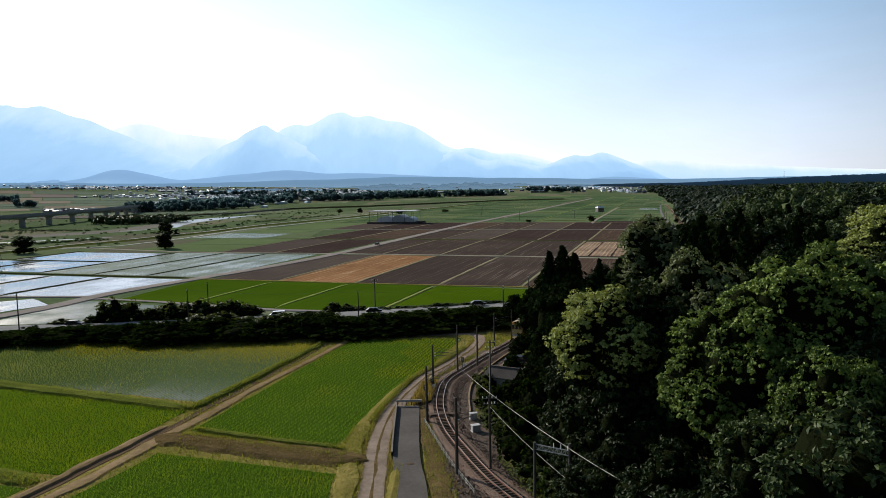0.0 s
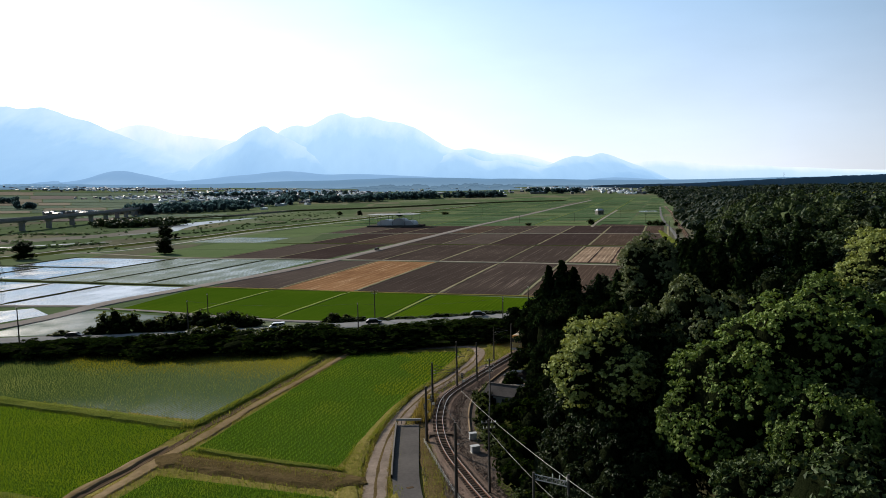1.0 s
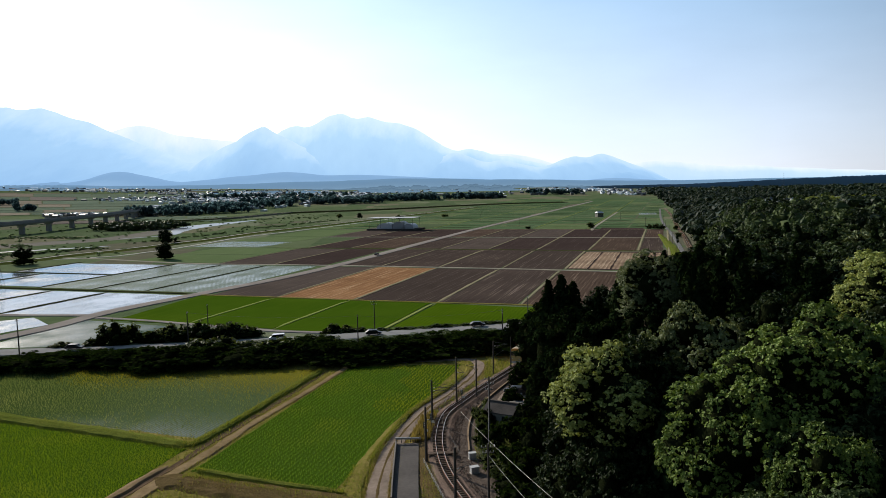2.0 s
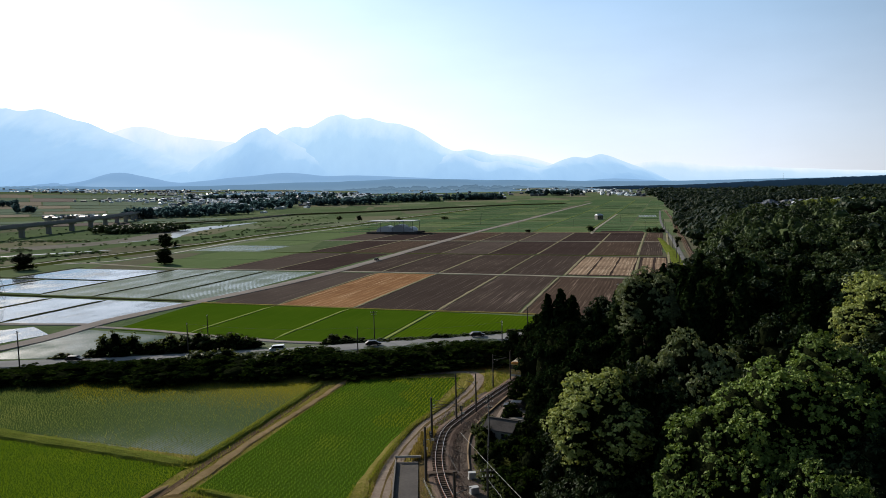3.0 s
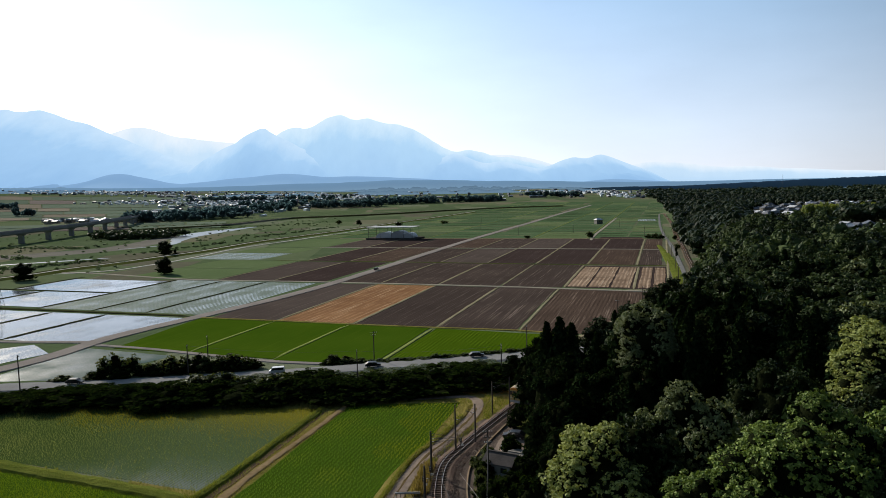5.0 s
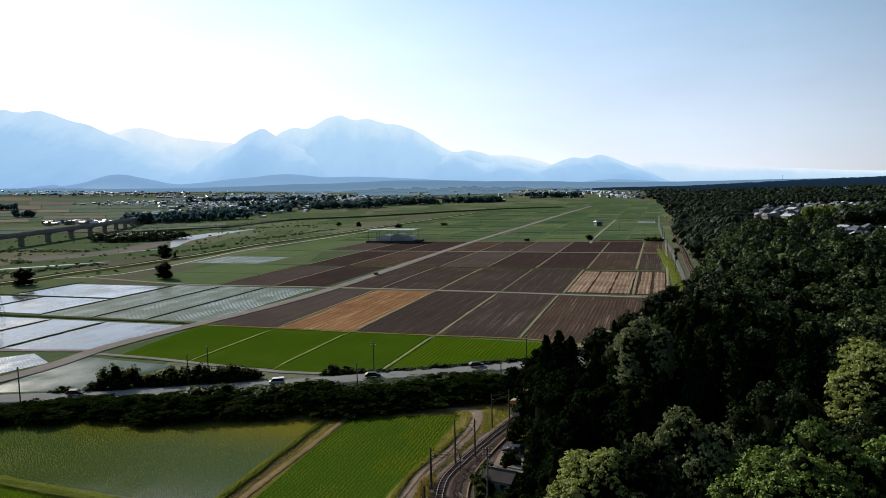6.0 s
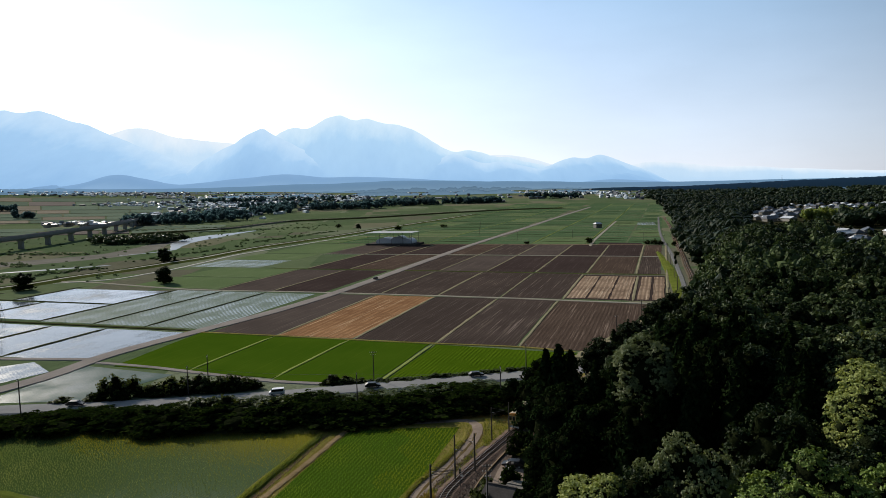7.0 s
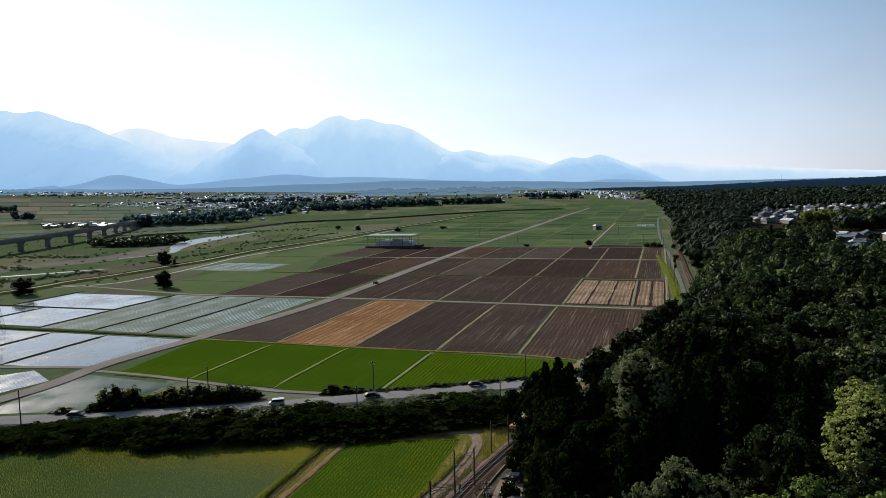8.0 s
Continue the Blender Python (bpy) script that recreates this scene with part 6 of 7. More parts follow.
def pole(x, y, h, label, arms=(), brackets=(), r=0.15, steel=False, lamp=False):
    """A pole with cross-arms: (height, half length, bearing in degrees)."""
    z = float(ground_z(x, y))
    ob = holder("utility_pole" if not brackets else "catenary_pole", label, "pole", "poles", pose(x, y, z))
    m = POLE_STEEL if steel else POLE_CONCRETE
    part("shaft", Geo().tube((0, 0, -0.8), (0, 0, h), r * 1.15, r * 0.75, 10), m, ob, smooth=False)
    for hz, half_len, bearing in arms:
        a = radians(bearing)
        dx, dy = math.cos(a), math.sin(a)
        arm = part("crossarm", Geo().box(0, 0, hz, 2 * half_len, 0.09, 0.10, 1.0, a), POLE_STEEL, ob)
        for k in (-0.92, -0.35, 0.35, 0.92):
            g = Geo().tube((dx * half_len * k, dy * half_len * k, hz + 0.05), (dx * half_len * k, dy * half_len * k, hz + 0.28), 0.05, 0.035, 6)
            part("insulator", g, WHITE_PAINT, arm)
    for hz, reach, bearing in brackets:
        a = radians(bearing)
        dx, dy = math.cos(a), math.sin(a)
        g = Geo().tube((0, 0, hz), (dx * reach, dy * reach, hz + 0.05), 0.05, 0.04, 6)
        g.tube((0, 0, hz + 1.0), (dx * reach * 0.95, dy * reach * 0.95, hz + 0.1), 0.035, 0.03, 6)
        g.tube((0, 0, hz - 0.7), (dx * reach * 0.5, dy * reach * 0.5, hz), 0.035, 0.03, 6)
        br = part("bracket_arm", g, POLE_STEEL, ob)
        part("insulator", Geo().tube((dx * 0.25, dy * 0.25, hz), (dx * 0.55, dy * 0.55, hz), 0.075, 0.075, 8), WHITE_PAINT, br)
    return ob


ROADSIDE = "grey concrete utility pole with crossarms beside the road"
pole(-22.7, 173.0, 9.2, ROADSIDE, [(8.8, 0.75, 100)])
pole(-21.0, 197.4, 8.8, ROADSIDE, [(8.3, 1.0, 10), (7.6, 0.7, 10)])
pole(-70.8, 186.0, 8.6, ROADSIDE, [(8.2, 0.7, 100)])
pole(-69.0, 196.8, 8.8, ROADSIDE, [(8.4, 0.7, 100)])
pole(-62.9, 196.0, 3.6, "short wooden post among the shrubs")
pole(13.9, 172.0, 10.2, ROADSIDE, [(9.7, 0.8, 95), (9.0, 0.6, 95)])
pole(24.6, 208.0, 7.4, "leaning grey utility pole at the field edge", [(7.0, 0.6, 95)])
pole(-106.9, 169.6, 10.6, "tall grey utility pole rising from the hedge", [(10.1, 0.8, 100)])
TRACKSIDE = "dark weathered railway catenary pole beside the track"
pole(-3.5, 100.5, 8.6, TRACKSIDE, brackets=[(6.6, 2.3, 10)], r=0.2)
pole(0.6, 81.8, 9.6, TRACKSIDE, brackets=[(6.8, 2.6, 35)], r=0.2)
pole(4.7, 82.6, 9.6, "grey utility pole beside the railway", [(9.2, 0.9, 5), (8.5, 0.7, 5)])
pole(-2.9, 117.0, 7.9, TRACKSIDE, brackets=[(6.0, 4.4, 5), (6.5, 4.4, 5)], r=0.2)
pole(5.4, 131.2, 8.0, TRACKSIDE, brackets=[(6.2, 2.2, 150)], r=0.17)
pole(6.7, 112.4, 9.6, "grey utility pole with stacked crossarms", [(9.2, 0.8, 5), (8.3, 0.8, 5), (7.4, 0.6, 5)])
pole(9.9, 148.3, 7.4, TRACKSIDE, brackets=[(6.2, 3.6, 25)], r=0.15)
pole(14.0, 151.6, 7.4, TRACKSIDE, r=0.15)
pole(1.5, 127.3, 9.2, TRACKSIDE, brackets=[(6.4, 1.8, -30)], r=0.17)
for x, y in ((62, 247), (80, 278), (101, 309), (118, 347), (133, 396), (150, 455), (172, 530), (195, 610)):
    pole(x, y, 8.0, "thin grey pole along the far railway", [(7.5, 0.8, 20)])
for u0, v0 in ((-60, 440), (-10, 470), (-120, 520), (60, 430), (30, 560), (-200, 460), (-150, 640), (76, 455)):
    q = uv(u0, v0)
    pole(q[0], q[1], 9.0, "distant utility pole among the rice plots", [(8.5, 0.9, 20)])


def portal(x0, y0, x1, y1, h):
    """Two posts with a lattice beam between them."""
    ob = holder("lattice_portal", "steel lattice beam on two dark posts over the railway", "catenary portal", "", pose(x0, y0, 0))
    dx, dy = x1 - x0, y1 - y0
    n = math.hypot(dx, dy)
    for k in (0, 1):
        part("post", Geo().tube((dx * k, dy * k, -0.5), (dx * k, dy * k, h + (0.7 if k else 0.2)), 0.16, 0.14, 8), POLE_STEEL, ob)
    g = Geo()
    for z in (h - 0.5, h):
        g.tube((0, 0, z), (dx, dy, z), 0.045, 0.045, 6)
    steps = 9
    for i in range(steps):
        a, b = i / steps, (i + 1) / steps
        z0, z1 = (h - 0.5, h) if i % 2 else (h, h - 0.5)
        g.tube((dx * a, dy * a, z0), (dx * b, dy * b, z1), 0.03, 0.03, 5)
        g.tube((dx * a, dy * a, h - 0.5), (dx * a, dy * a, h), 0.03, 0.03, 5)
    part("lattice_beam", g, GREY_PAINT, ob, "pale steel lattice")
    for k in (0.55, 0.75, 0.95):
        part("insulator", Geo().tube((dx * k, dy * k, h), (dx * k, dy * k, h + 0.45), 0.05, 0.04, 6), WHITE_PAINT, ob)
    return ob


portal(8.1, 66.5, 11.2, 64.6, 9.6)


def cable(name, a, b, sag, r, mat, label):
    g = Geo()
    a, b = np.array(a, float), np.array(b, float)
    pts = [a + (b - a) * t - np.array((0, 0, sag * 4 * t * (1 - t))) for t in np.linspace(0, 1, 17)]
    way = Vector(b - a).normalized()
    right = way.cross(Vector((0, 0, 1))).normalized()
    over = right.cross(way)
    k = 6
    v = [p + r * (np.array(right) * math.cos(2 * math.pi * j / k) + np.array(over) * math.sin(2 * math.pi * j / k)) for p in pts for j in range(k)]
    g.add(v, [(i * k + j, i * k + (j + 1) % k, (i + 1) * k + (j + 1) % k, (i + 1) * k + j) for i in range(16) for j in range(k)])
    return thing(name, g, mat, label, "cable", "cables")


cable("cable", (1.7, 97, 8.9), (10.9, 65, 9.9), 0.4, 0.016, WIRE, "bright bare cable slung between railway poles")
cable("cable", (10.9, 65, 9.9), (17.5, 47, 11.2), 0.3, 0.016, WIRE, "bright bare cable slung between railway poles")
cable("cable", (4.7, 82.6, 8.2), (11.0, 65, 6.6), 0.3, 0.016, WIRE, "thin grey cable beside the railway")
cable("cable", (6.7, 112.4, 8.4), (4.7, 82.6, 8.5), 0.5, 0.025, DARK_WIRE, "thin dark cable between utility poles")
cable("contact_wire", (1.4, 90, 5.6), (-1.0, 102, 5.6), 0.05, 0.02, DARK_WIRE, "thin contact wire above the track")
cable("contact_wire", (-1.0, 102, 5.6), (-0.4, 117, 5.6), 0.05, 0.02, DARK_WIRE, "thin contact wire above the track")
cable("contact_wire", (-0.4, 117, 5.6), (3.4, 129.5, 5.6), 0.05, 0.02, DARK_WIRE, "thin contact wire above the track")
cable("contact_wire", (3.4, 129.5, 5.6), (12.0, 147, 5.6), 0.05, 0.02, DARK_WIRE, "thin contact wire above the track")
cable("cable", (-22.7, 173, 8.9), (-70.8, 186, 8.3), 0.9, 0.02, DARK_WIRE, "thin dark cable along the road")
cable("cable", (-22.7, 173, 8.9), (13.9, 172, 9.8), 0.9, 0.02, DARK_WIRE, "thin dark cable along the road")


# asphalt slab with its low rail at the railway
def slab():
    z = 0.36
    ob = holder("asphalt_slab", "dark asphalt slab ending in a low guard rail", "paved slab", "", pose(0, 0, 0))
    ob["kind"] = "structure"
    line = np.array([(-4.0, 58.0), (-4.6, 76.0), (-5.9, 87.5), (-6.7, 107.6)])
    L = smooth_line(line, 2.0)
    part("slab_surface", swept(L, 0, [(-1.75, 0.0), (-1.75, z), (1.75, z), (1.75, 0.0)]), ASPHALT, ob)
    part("kerb", swept(L[L[:, 1] > 86], -1.85, [(-0.1, 0.0), (-0.1, z + 0.5), (0.1, z + 0.5), (0.1, 0.0)]), OLD_CONCRETE, ob, "weathered concrete kerb wall")
    for i in range(6):
        part("rail_post", Geo().box(-8.45 + i * 0.74, 107.9, z + 0.35, 0.1, 0.1, 0.7), POLE_STEEL, ob)
    part("guard_rail", Geo().box(-6.6, 107.85, z + 0.72, 4.1, 0.12, 0.32), GREY_PAINT, ob, "pale steel guard rail")
    part("drain_cover", Geo().box(-5.2, 84.5, z + 0.01, 0.9, 0.5, 0.03, 1.0, 0.4), DITCH, ob)
    return ob


slab()


def fence(points, name, label, h, gap, mat):
    L = smooth_line(points, gap)
    ob = holder(name, label, "fence")
    for p in L:
        part("post", Geo().box(p[0], p[1], h / 2, 0.12, 0.12, h, 0.9), mat, ob)
    for k in (0.55, 0.92):
        part("wire", swept(L, 0, [(-0.02, h * k), (0, h * k + 0.03), (0.02, h * k)]), mat, ob)
    return ob


fence([(2.4, 76), (0.0, 84), (-2.0, 92), (-3.9, 100)], "trackside_fence", "low weathered white post fence along the track", 0.9, 1.3, CONCRETE)


# level crossing boards, signal gear
def cabinet(x, y, w, d, h, rz, mat, label):
    ob = holder("equipment_cabinet", label, "cabinet", "trackside cabinets", pose(x, y, 0.2, 0, 0, rz))
    bevel(part("body", Geo().box(0, 0, h / 2, w, d, h), mat, ob), 0.04)
    part("lid", Geo().box(0, 0, h + 0.04, w * 1.08, d * 1.1, 0.09, 0.96), mat, ob)
    part("door", Geo().box(0, -d / 2 - 0.015, h * 0.5, w * 0.84, 0.03, h * 0.84), GREY_PAINT, ob)
    part("plinth", Geo().box(0, 0, -0.1, w * 1.15, d * 1.15, 0.25), CONCRETE, ob)


cabinet(3.4, 101.2, 1.1, 0.7, 0.9, 10, GREY_PAINT, "pale grey railway equipment cabinet on a plinth")
cabinet(3.5, 96.2, 1.2, 0.8, 0.85, 20, GREY_PAINT, "wide pale railway equipment cabinet")
cabinet(12.2, 130.2, 0.9, 0.8, 1.0, 30, WHITE_PAINT, "small white box in the yard")
cabinet(10.4, 127.0, 0.7, 0.7, 0.9, 10, WHITE_PAINT, "small white box in the yard")
g = Geo()
x, y, w = along(RAIL, 43.0)
for k in range(-1, 2):
    g.box(x + 0.9 * k * math.sin(w), y - 0.9 * k * math.cos(w), 0.66, 0.62, 0.62, 0.1, 1.0, w)
thing("crossing_boards", g.box(x, y, 0.64, 1.0, 4.6, 0.08, 1.0, w), SLEEPER, "weathered grey boards of a small track crossing", "crossing")


def signal(x, y, h, label):
    ob = holder("railway_signal", label, "signal", "signals", pose(x, y, 0.2))
    part("post", Geo().tube((0, 0, -0.3), (0, 0, h), 0.07, 0.06, 8), POLE_STEEL, ob)
    head = part("signal_head", Geo().box(0, -0.1, h - 0.35, 0.42, 0.16, 0.9), POLE_STEEL, ob)
    for z in (0.2, -0.12):
        part("lens", Geo().tube((0, -0.18, h - 0.3 + z), (0, -0.24, h - 0.3 + z), 0.1, 0.1, 10), LAMP_GLASS, head)
    part("sign_plate", Geo().box(0.3, -0.05, h - 1.3, 0.5, 0.04, 0.4), WHITE_PAINT, ob)


signal(-3.0, 112.6, 3.2, "slim railway signal beside the curve")
signal(2.4, 124.4, 3.6, "slim railway signal with a white plate")
signal(-4.0, 109.6, 2.8, "short weathered railway signal")


# ------------------------------------------------------------------ buildings
def house(w, d, h, roof_h, roof_mat, label, hip=0.0, group="village houses", name="house", windows=3, cat="house"):
    """A house: walls, overhanging roof with gables or hips, ridge, windows, door."""
    ob = holder(name, label, cat, group)
    part("wall", Geo().box(0, 0, h / 2 - 0.2, w, d, h + 0.4), WALL_PLASTER, ob)
    o = 0.55
    a, b = w / 2 + o, d / 2 + o
    r = a - hip * b
    g = Geo().add([(-a, -b, h), (a, -b, h), (a, b, h), (-a, b, h), (-r, 0, h + roof_h), (r, 0, h + roof_h),
                   (-a, -b, h - 0.18), (a, -b, h - 0.18), (a, b, h - 0.18), (-a, b, h - 0.18)],
                  [(0, 1, 5, 4), (2, 3, 4, 5), (1, 2, 5), (3, 0, 4), (9, 8, 7, 6), (6, 7, 1, 0), (7, 8, 2, 1), (8, 9, 3, 2), (9, 6, 0, 3)])
    roof = part("roof", g, roof_mat, ob)
    part("ridge", Geo().box(0, 0, h + roof_h + 0.03, 2 * r, 0.36, 0.22), roof_mat, roof)
    for i in range(windows):
        x = -w / 2 + w * (i + 0.5) / windows
        win = part("window", Geo().box(x, -d / 2 - 0.02, h * 0.55, w / windows * 0.5, 0.06, min(1.2, h * 0.36)), GLASS_DARK, ob)
        part("window_frame", Geo().box(x, -d / 2 - 0.035, h * 0.55 - min(1.2, h * 0.36) / 2 - 0.05, w / windows * 0.56, 0.1, 0.09), GREY_PAINT, win)
    part("door", Geo().box(w / 2 + 0.02, 0, 1.0, 0.06, 0.95, 2.0), GREY_PAINT, ob)
    return ob


def stand(ob, x, y, rz, first):
    m = pose(x, y, float(ground_z(x, y)), 0, 0, rz)
    if first:
        ob.matrix_basis = m
        return ob
    return copy_thing(ob, m)


shed = house(4.6, 4.0, 2.5, 1.2, ROOF_DARK, "small trackside house with a dark gable roof", 0.0, "trackside sheds", "shed", 2, "shed")
stand(shed, 9.4, 117.2, -28, True)
shed2 = house(3.0, 4.4, 2.2, 0.4, OLD_CONCRETE, "low shed with a dull grey roof", 0.0, "trackside sheds", "shed", 2, "shed")
stand(shed2, 12.6, 119.6, -28, True)

HOUSE_KINDS = [house(11, 8, 3.2, 2.6, ROOF_TILE, "grey-tiled village house with plastered walls", 0.6),
               house(9, 7.5, 5.6, 2.2, ROOF_TILE, "two-storey grey-tiled village house", 0.5),
               house(14, 8.5, 3.6, 2.0, ROOF_METAL, "long house with a pale shining metal roof", 0.0),
               house(8, 6.5, 5.2, 1.8, ROOF_METAL, "narrow house with a pale metal roof", 0.4),
               house(24, 12, 5.5, 1.6, ROOF_METAL, "long low hall with a white metal roof", 0.0)]
used = set()


def village(cx, cy, rx, ry, count, turn, mix):
    for i in range(count):
        for _ in range(20):
            x, y = cx + rx * rng.uniform(-1, 1), cy + ry * rng.uniform(-1, 1)
            if all((x - a) ** 2 + (y - b) ** 2 > 15 ** 2 for a, b in placed_houses):
                break
        placed_houses.append((x, y))
        k = int(rng.choice(5, p=mix))
        stand(HOUSE_KINDS[k], x, y, turn + rng.normal(0, 12) + 90 * int(rng.integers(0, 2)), k not in used)
        used.add(k)


placed_houses = []
MIX, MIX_HALL = [0.48, 0.30, 0.12, 0.10, 0.0], [0.25, 0.2, 0.25, 0.15, 0.15]
village(262, 420, 32, 55, 13, 15, MIX)
village(320, 520, 30, 50, 9, 15, MIX)
village(357, 748, 15, 24, 8, 10, MIX)
village(402, 830, 20, 42, 11, 10, MIX)
village(458, 935, 26, 50, 11, 10, MIX)
village(575, 990, 55, 40, 14, 10, MIX)
village(700, 1190, 130, 100, 34, 5, MIX)
village(-630, 1195, 62, 30, 18, -20, [0.26, 0.26, 0.18, 0.30, 0.0])
village(-535, 1195, 30, 14, 6, -20, [0.2, 0.2, 0.3, 0.3, 0.0])
village(-555, 1560, 110, 100, 40, -10, MIX_HALL)
village(-470, 1830, 150, 220, 72, 0, MIX_HALL)

village(-200, 2500, 300, 300, 18, 0, MIX_HALL)
village(330, 2300, 200, 300, 16, 0, MIX_HALL)
for x, y in ((108, 1880), (132, 1883), (156, 1886), (270, 2080), (296, 2090), (-1040, 2540), (-1012, 2552)):
    stand(HOUSE_KINDS[4], x, y, 4, False)
stand(HOUSE_KINDS[3], 188, 842, 20, False)

def town(regions, mat, label, seed, pitch):
    """Roofs of towns too far off to count, joined: clusters of low houses turned every way."""
    r = np.random.default_rng(seed)
    g = Geo()
    for cx, cy, rx, ry, n in regions:
        for _ in range(n):
            x, y = cx + rx * r.normal(0, 0.6), cy + ry * r.normal(0, 0.6)
            if noise.noise((x * 0.008, y * 0.005, 0.37)) < -0.3:
                continue
            z = float(ground_z(x, y))
            w, d, h, rh = r.uniform(8, 17), r.uniform(6, 10), r.uniform(3, 6.5), r.uniform(*pitch)
            a = r.normal(0.35, 0.25) + (1.57 if r.random() < 0.5 else 0)
            c, q = math.cos(a), math.sin(a)
            v = [(-w / 2, -d / 2, -1), (w / 2, -d / 2, -1), (w / 2, d / 2, -1), (-w / 2, d / 2, -1), (-w / 2, -d / 2, h), (w / 2, -d / 2, h), (w / 2, d / 2, h), (-w / 2, d / 2, h), (-w / 2, 0, h + rh), (w / 2, 0, h + rh)]
            g.add([(x + c * p[0] - q * p[1], y + q * p[0] + c * p[1], z + p[2]) for p in v], [(0, 1, 5, 4), (1, 2, 6, 9, 5), (2, 3, 7, 6), (3, 0, 4, 8, 7), (4, 5, 9, 8), (6, 7, 8, 9)])
    return thing("far_town", g, mat, label, "town", kind="stuff")


TOWNS = [(-430, 1480, 70, 110, 60), (-560, 2050, 190, 230, 190), (-700, 2600, 330, 200, 230), (-330, 2300, 160, 260, 110), (-1450, 2900, 520, 160, 260), (-900, 2150, 160, 120, 60),
         (60, 2800, 320, 120, 60), (575, 2120, 70, 230, 34), (460, 2550, 260, 180, 110), (-620, 1240, 70, 30, 16), (1350, 2350, 160, 60, 26)]
town(TOWNS, WHITE_ROOF, "pale low roofs of villages across the valley", 3, (0.4, 1.1))
town([(a, b, c, d, n * 2 // 3) for a, b, c, d, n in TOWNS], ROOF_TILE, "grey tiled roofs of villages across the valley", 5, (1.4, 2.6))
# far woods of the valley
def patch(cx, cy, rx, ry, n):
    a = rng.random(n) * 2 * np.pi
    k = np.sqrt(rng.random(n))
    return list(zip(cx + rx * k * np.cos(a), cy + ry * k * np.sin(a)))


woods = patch(-490, 1215, 80, 45, 90) + patch(-420, 1270, 60, 40, 50) + patch(-440, 1400, 60, 80, 45) + patch(-390, 1560, 45, 90, 60) + patch(-240, 1690, 90, 60, 120) + patch(-110, 1860, 110, 80, 170)
woods += patch(82, 1880, 78, 40, 130) + patch(-420, 1800, 120, 60, 50) + patch(330, 2100, 90, 25, 60) + patch(-560, 2200, 260, 60, 90)
woods += patch(-1170, 1800, 60, 25, 40) + patch(-900, 1480, 26, 10, 12)
wood_stuff("valley_woods", woods, LEAF_FAR_HAZED, "dark patches of woodland among the far villages", (9, 21), 1.5, 44, 1.1)
lines = [((-420, 515), (-285, 468)), ((-400, 575), (-330, 548)), ((-430, 660), (-330, 640)), ((-300, 468), (-262, 520)), ((-255, 560), (-205, 700)), ((-210, 720), (-140, 900)), ((-400, 900), (-180, 1010)), ((-480, 1000), (-330, 1060))]
rowed = [(a[0] + (b[0] - a[0]) * t + rng.normal(0, 3), a[1] + (b[1] - a[1]) * t + rng.normal(0, 4)) for a, b in lines for t in rng.random(52)]
wood_stuff("hedgerows", rowed, LEAF_MEADOW, "overgrown dark hedgerows crossing the river meadow", (0.6, 2.0), 0.5, 40, 3.0)
wood_stuff("riverside_scrub", patch(-350, 785, 55, 34, 150), LEAF_MID, "tall green riverside thicket", (6, 10), 1.0, 60, 1.2)
scrub = [(x, y) for x, y in zip(rng.uniform(-620, -150, 420), rng.uniform(430, 1150, 420)) if x < -200 - (y - 500) * -0.12 and x > -0.66 * y]
wood_stuff("meadow_bushes", scrub, LEAF_MEADOW, "low bushes scattered over the river meadow", (0.4, 1.6), 0.5, 30, 3.4)
wood_stuff("ridge_woods", [(x, y) for x, y in zip(rng.uniform(420, 1900, 900), rng.uniform(1850, 2700, 900)) if x > 0.29 * y], LEAF_DARK, "dark woods under the far ridge", (12, 18), 2.4, 24, 1.9)
wood_stuff("bamboo_grove", patch(416, 728, 42, 12, 90), BAMBOO, "bright yellow-green bamboo grove between houses", (10, 14), 0.9, 90, 0.8)
village_trees = [(x, y) for x, y in patch(300, 480, 60, 90, 80) + patch(440, 800, 70, 60, 40) + patch(690, 1180, 150, 110, 80) + patch(560, 920, 70, 60, 50) + patch(350, 640, 30, 40, 24) if all((x - a) ** 2 + (y - b) ** 2 > 100 for a, b in placed_houses)]
wood_stuff("village_trees", village_trees, LEAF_DARK, "dark garden trees between village houses", (3.5, 6.5), 1.0, 50)
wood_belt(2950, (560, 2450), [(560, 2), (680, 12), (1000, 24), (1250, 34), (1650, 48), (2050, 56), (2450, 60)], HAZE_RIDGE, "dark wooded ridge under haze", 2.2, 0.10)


def field_station():
    """The open-sided station in the plots: plinth, rounded sheds, flat canopy on posts."""
    ob = holder("pumping_station", "pale blue-grey sheds under a thin grey canopy roof", "station", "", pose(-48, 672, 0, 0, 0, -17))
    # The plinth's dark colour stands in for the shadow on it.
    bevel(part("plinth", Geo().box(0, 0, 0.8, 52, 24, 1.6), ROOF_DARK, ob, "concrete plinth coloured dark for its shadow"), 0.1)
    for x, w, h in ((-9, 17, 5.4), (5, 15, 6.6), (15, 11, 4.6)):
        prof = [(w / 2 * math.cos(a), 1.6 + h * math.sin(a)) for a in np.linspace(0, math.pi, 14)]
        g = Geo().prism(prof, 15, "y", -7.5)
        g.v[-1][:, 0] += x
        part("arched_shed", g, ROOF_METAL, ob, "rounded pale sheet-metal shed")
    part("canopy", Geo().box(-2, 0, 12.0, 48, 22, 0.35), GREY_PAINT, ob, "thin flat pale grey canopy")
    for x in (-24, -12, 0, 12, 21):
        for y in (-10, 10):
            part("post", Geo().tube((x, y, 1.5), (x, y, 11.8), 0.18, 0.18, 6), POLE_STEEL, ob)


field_station()


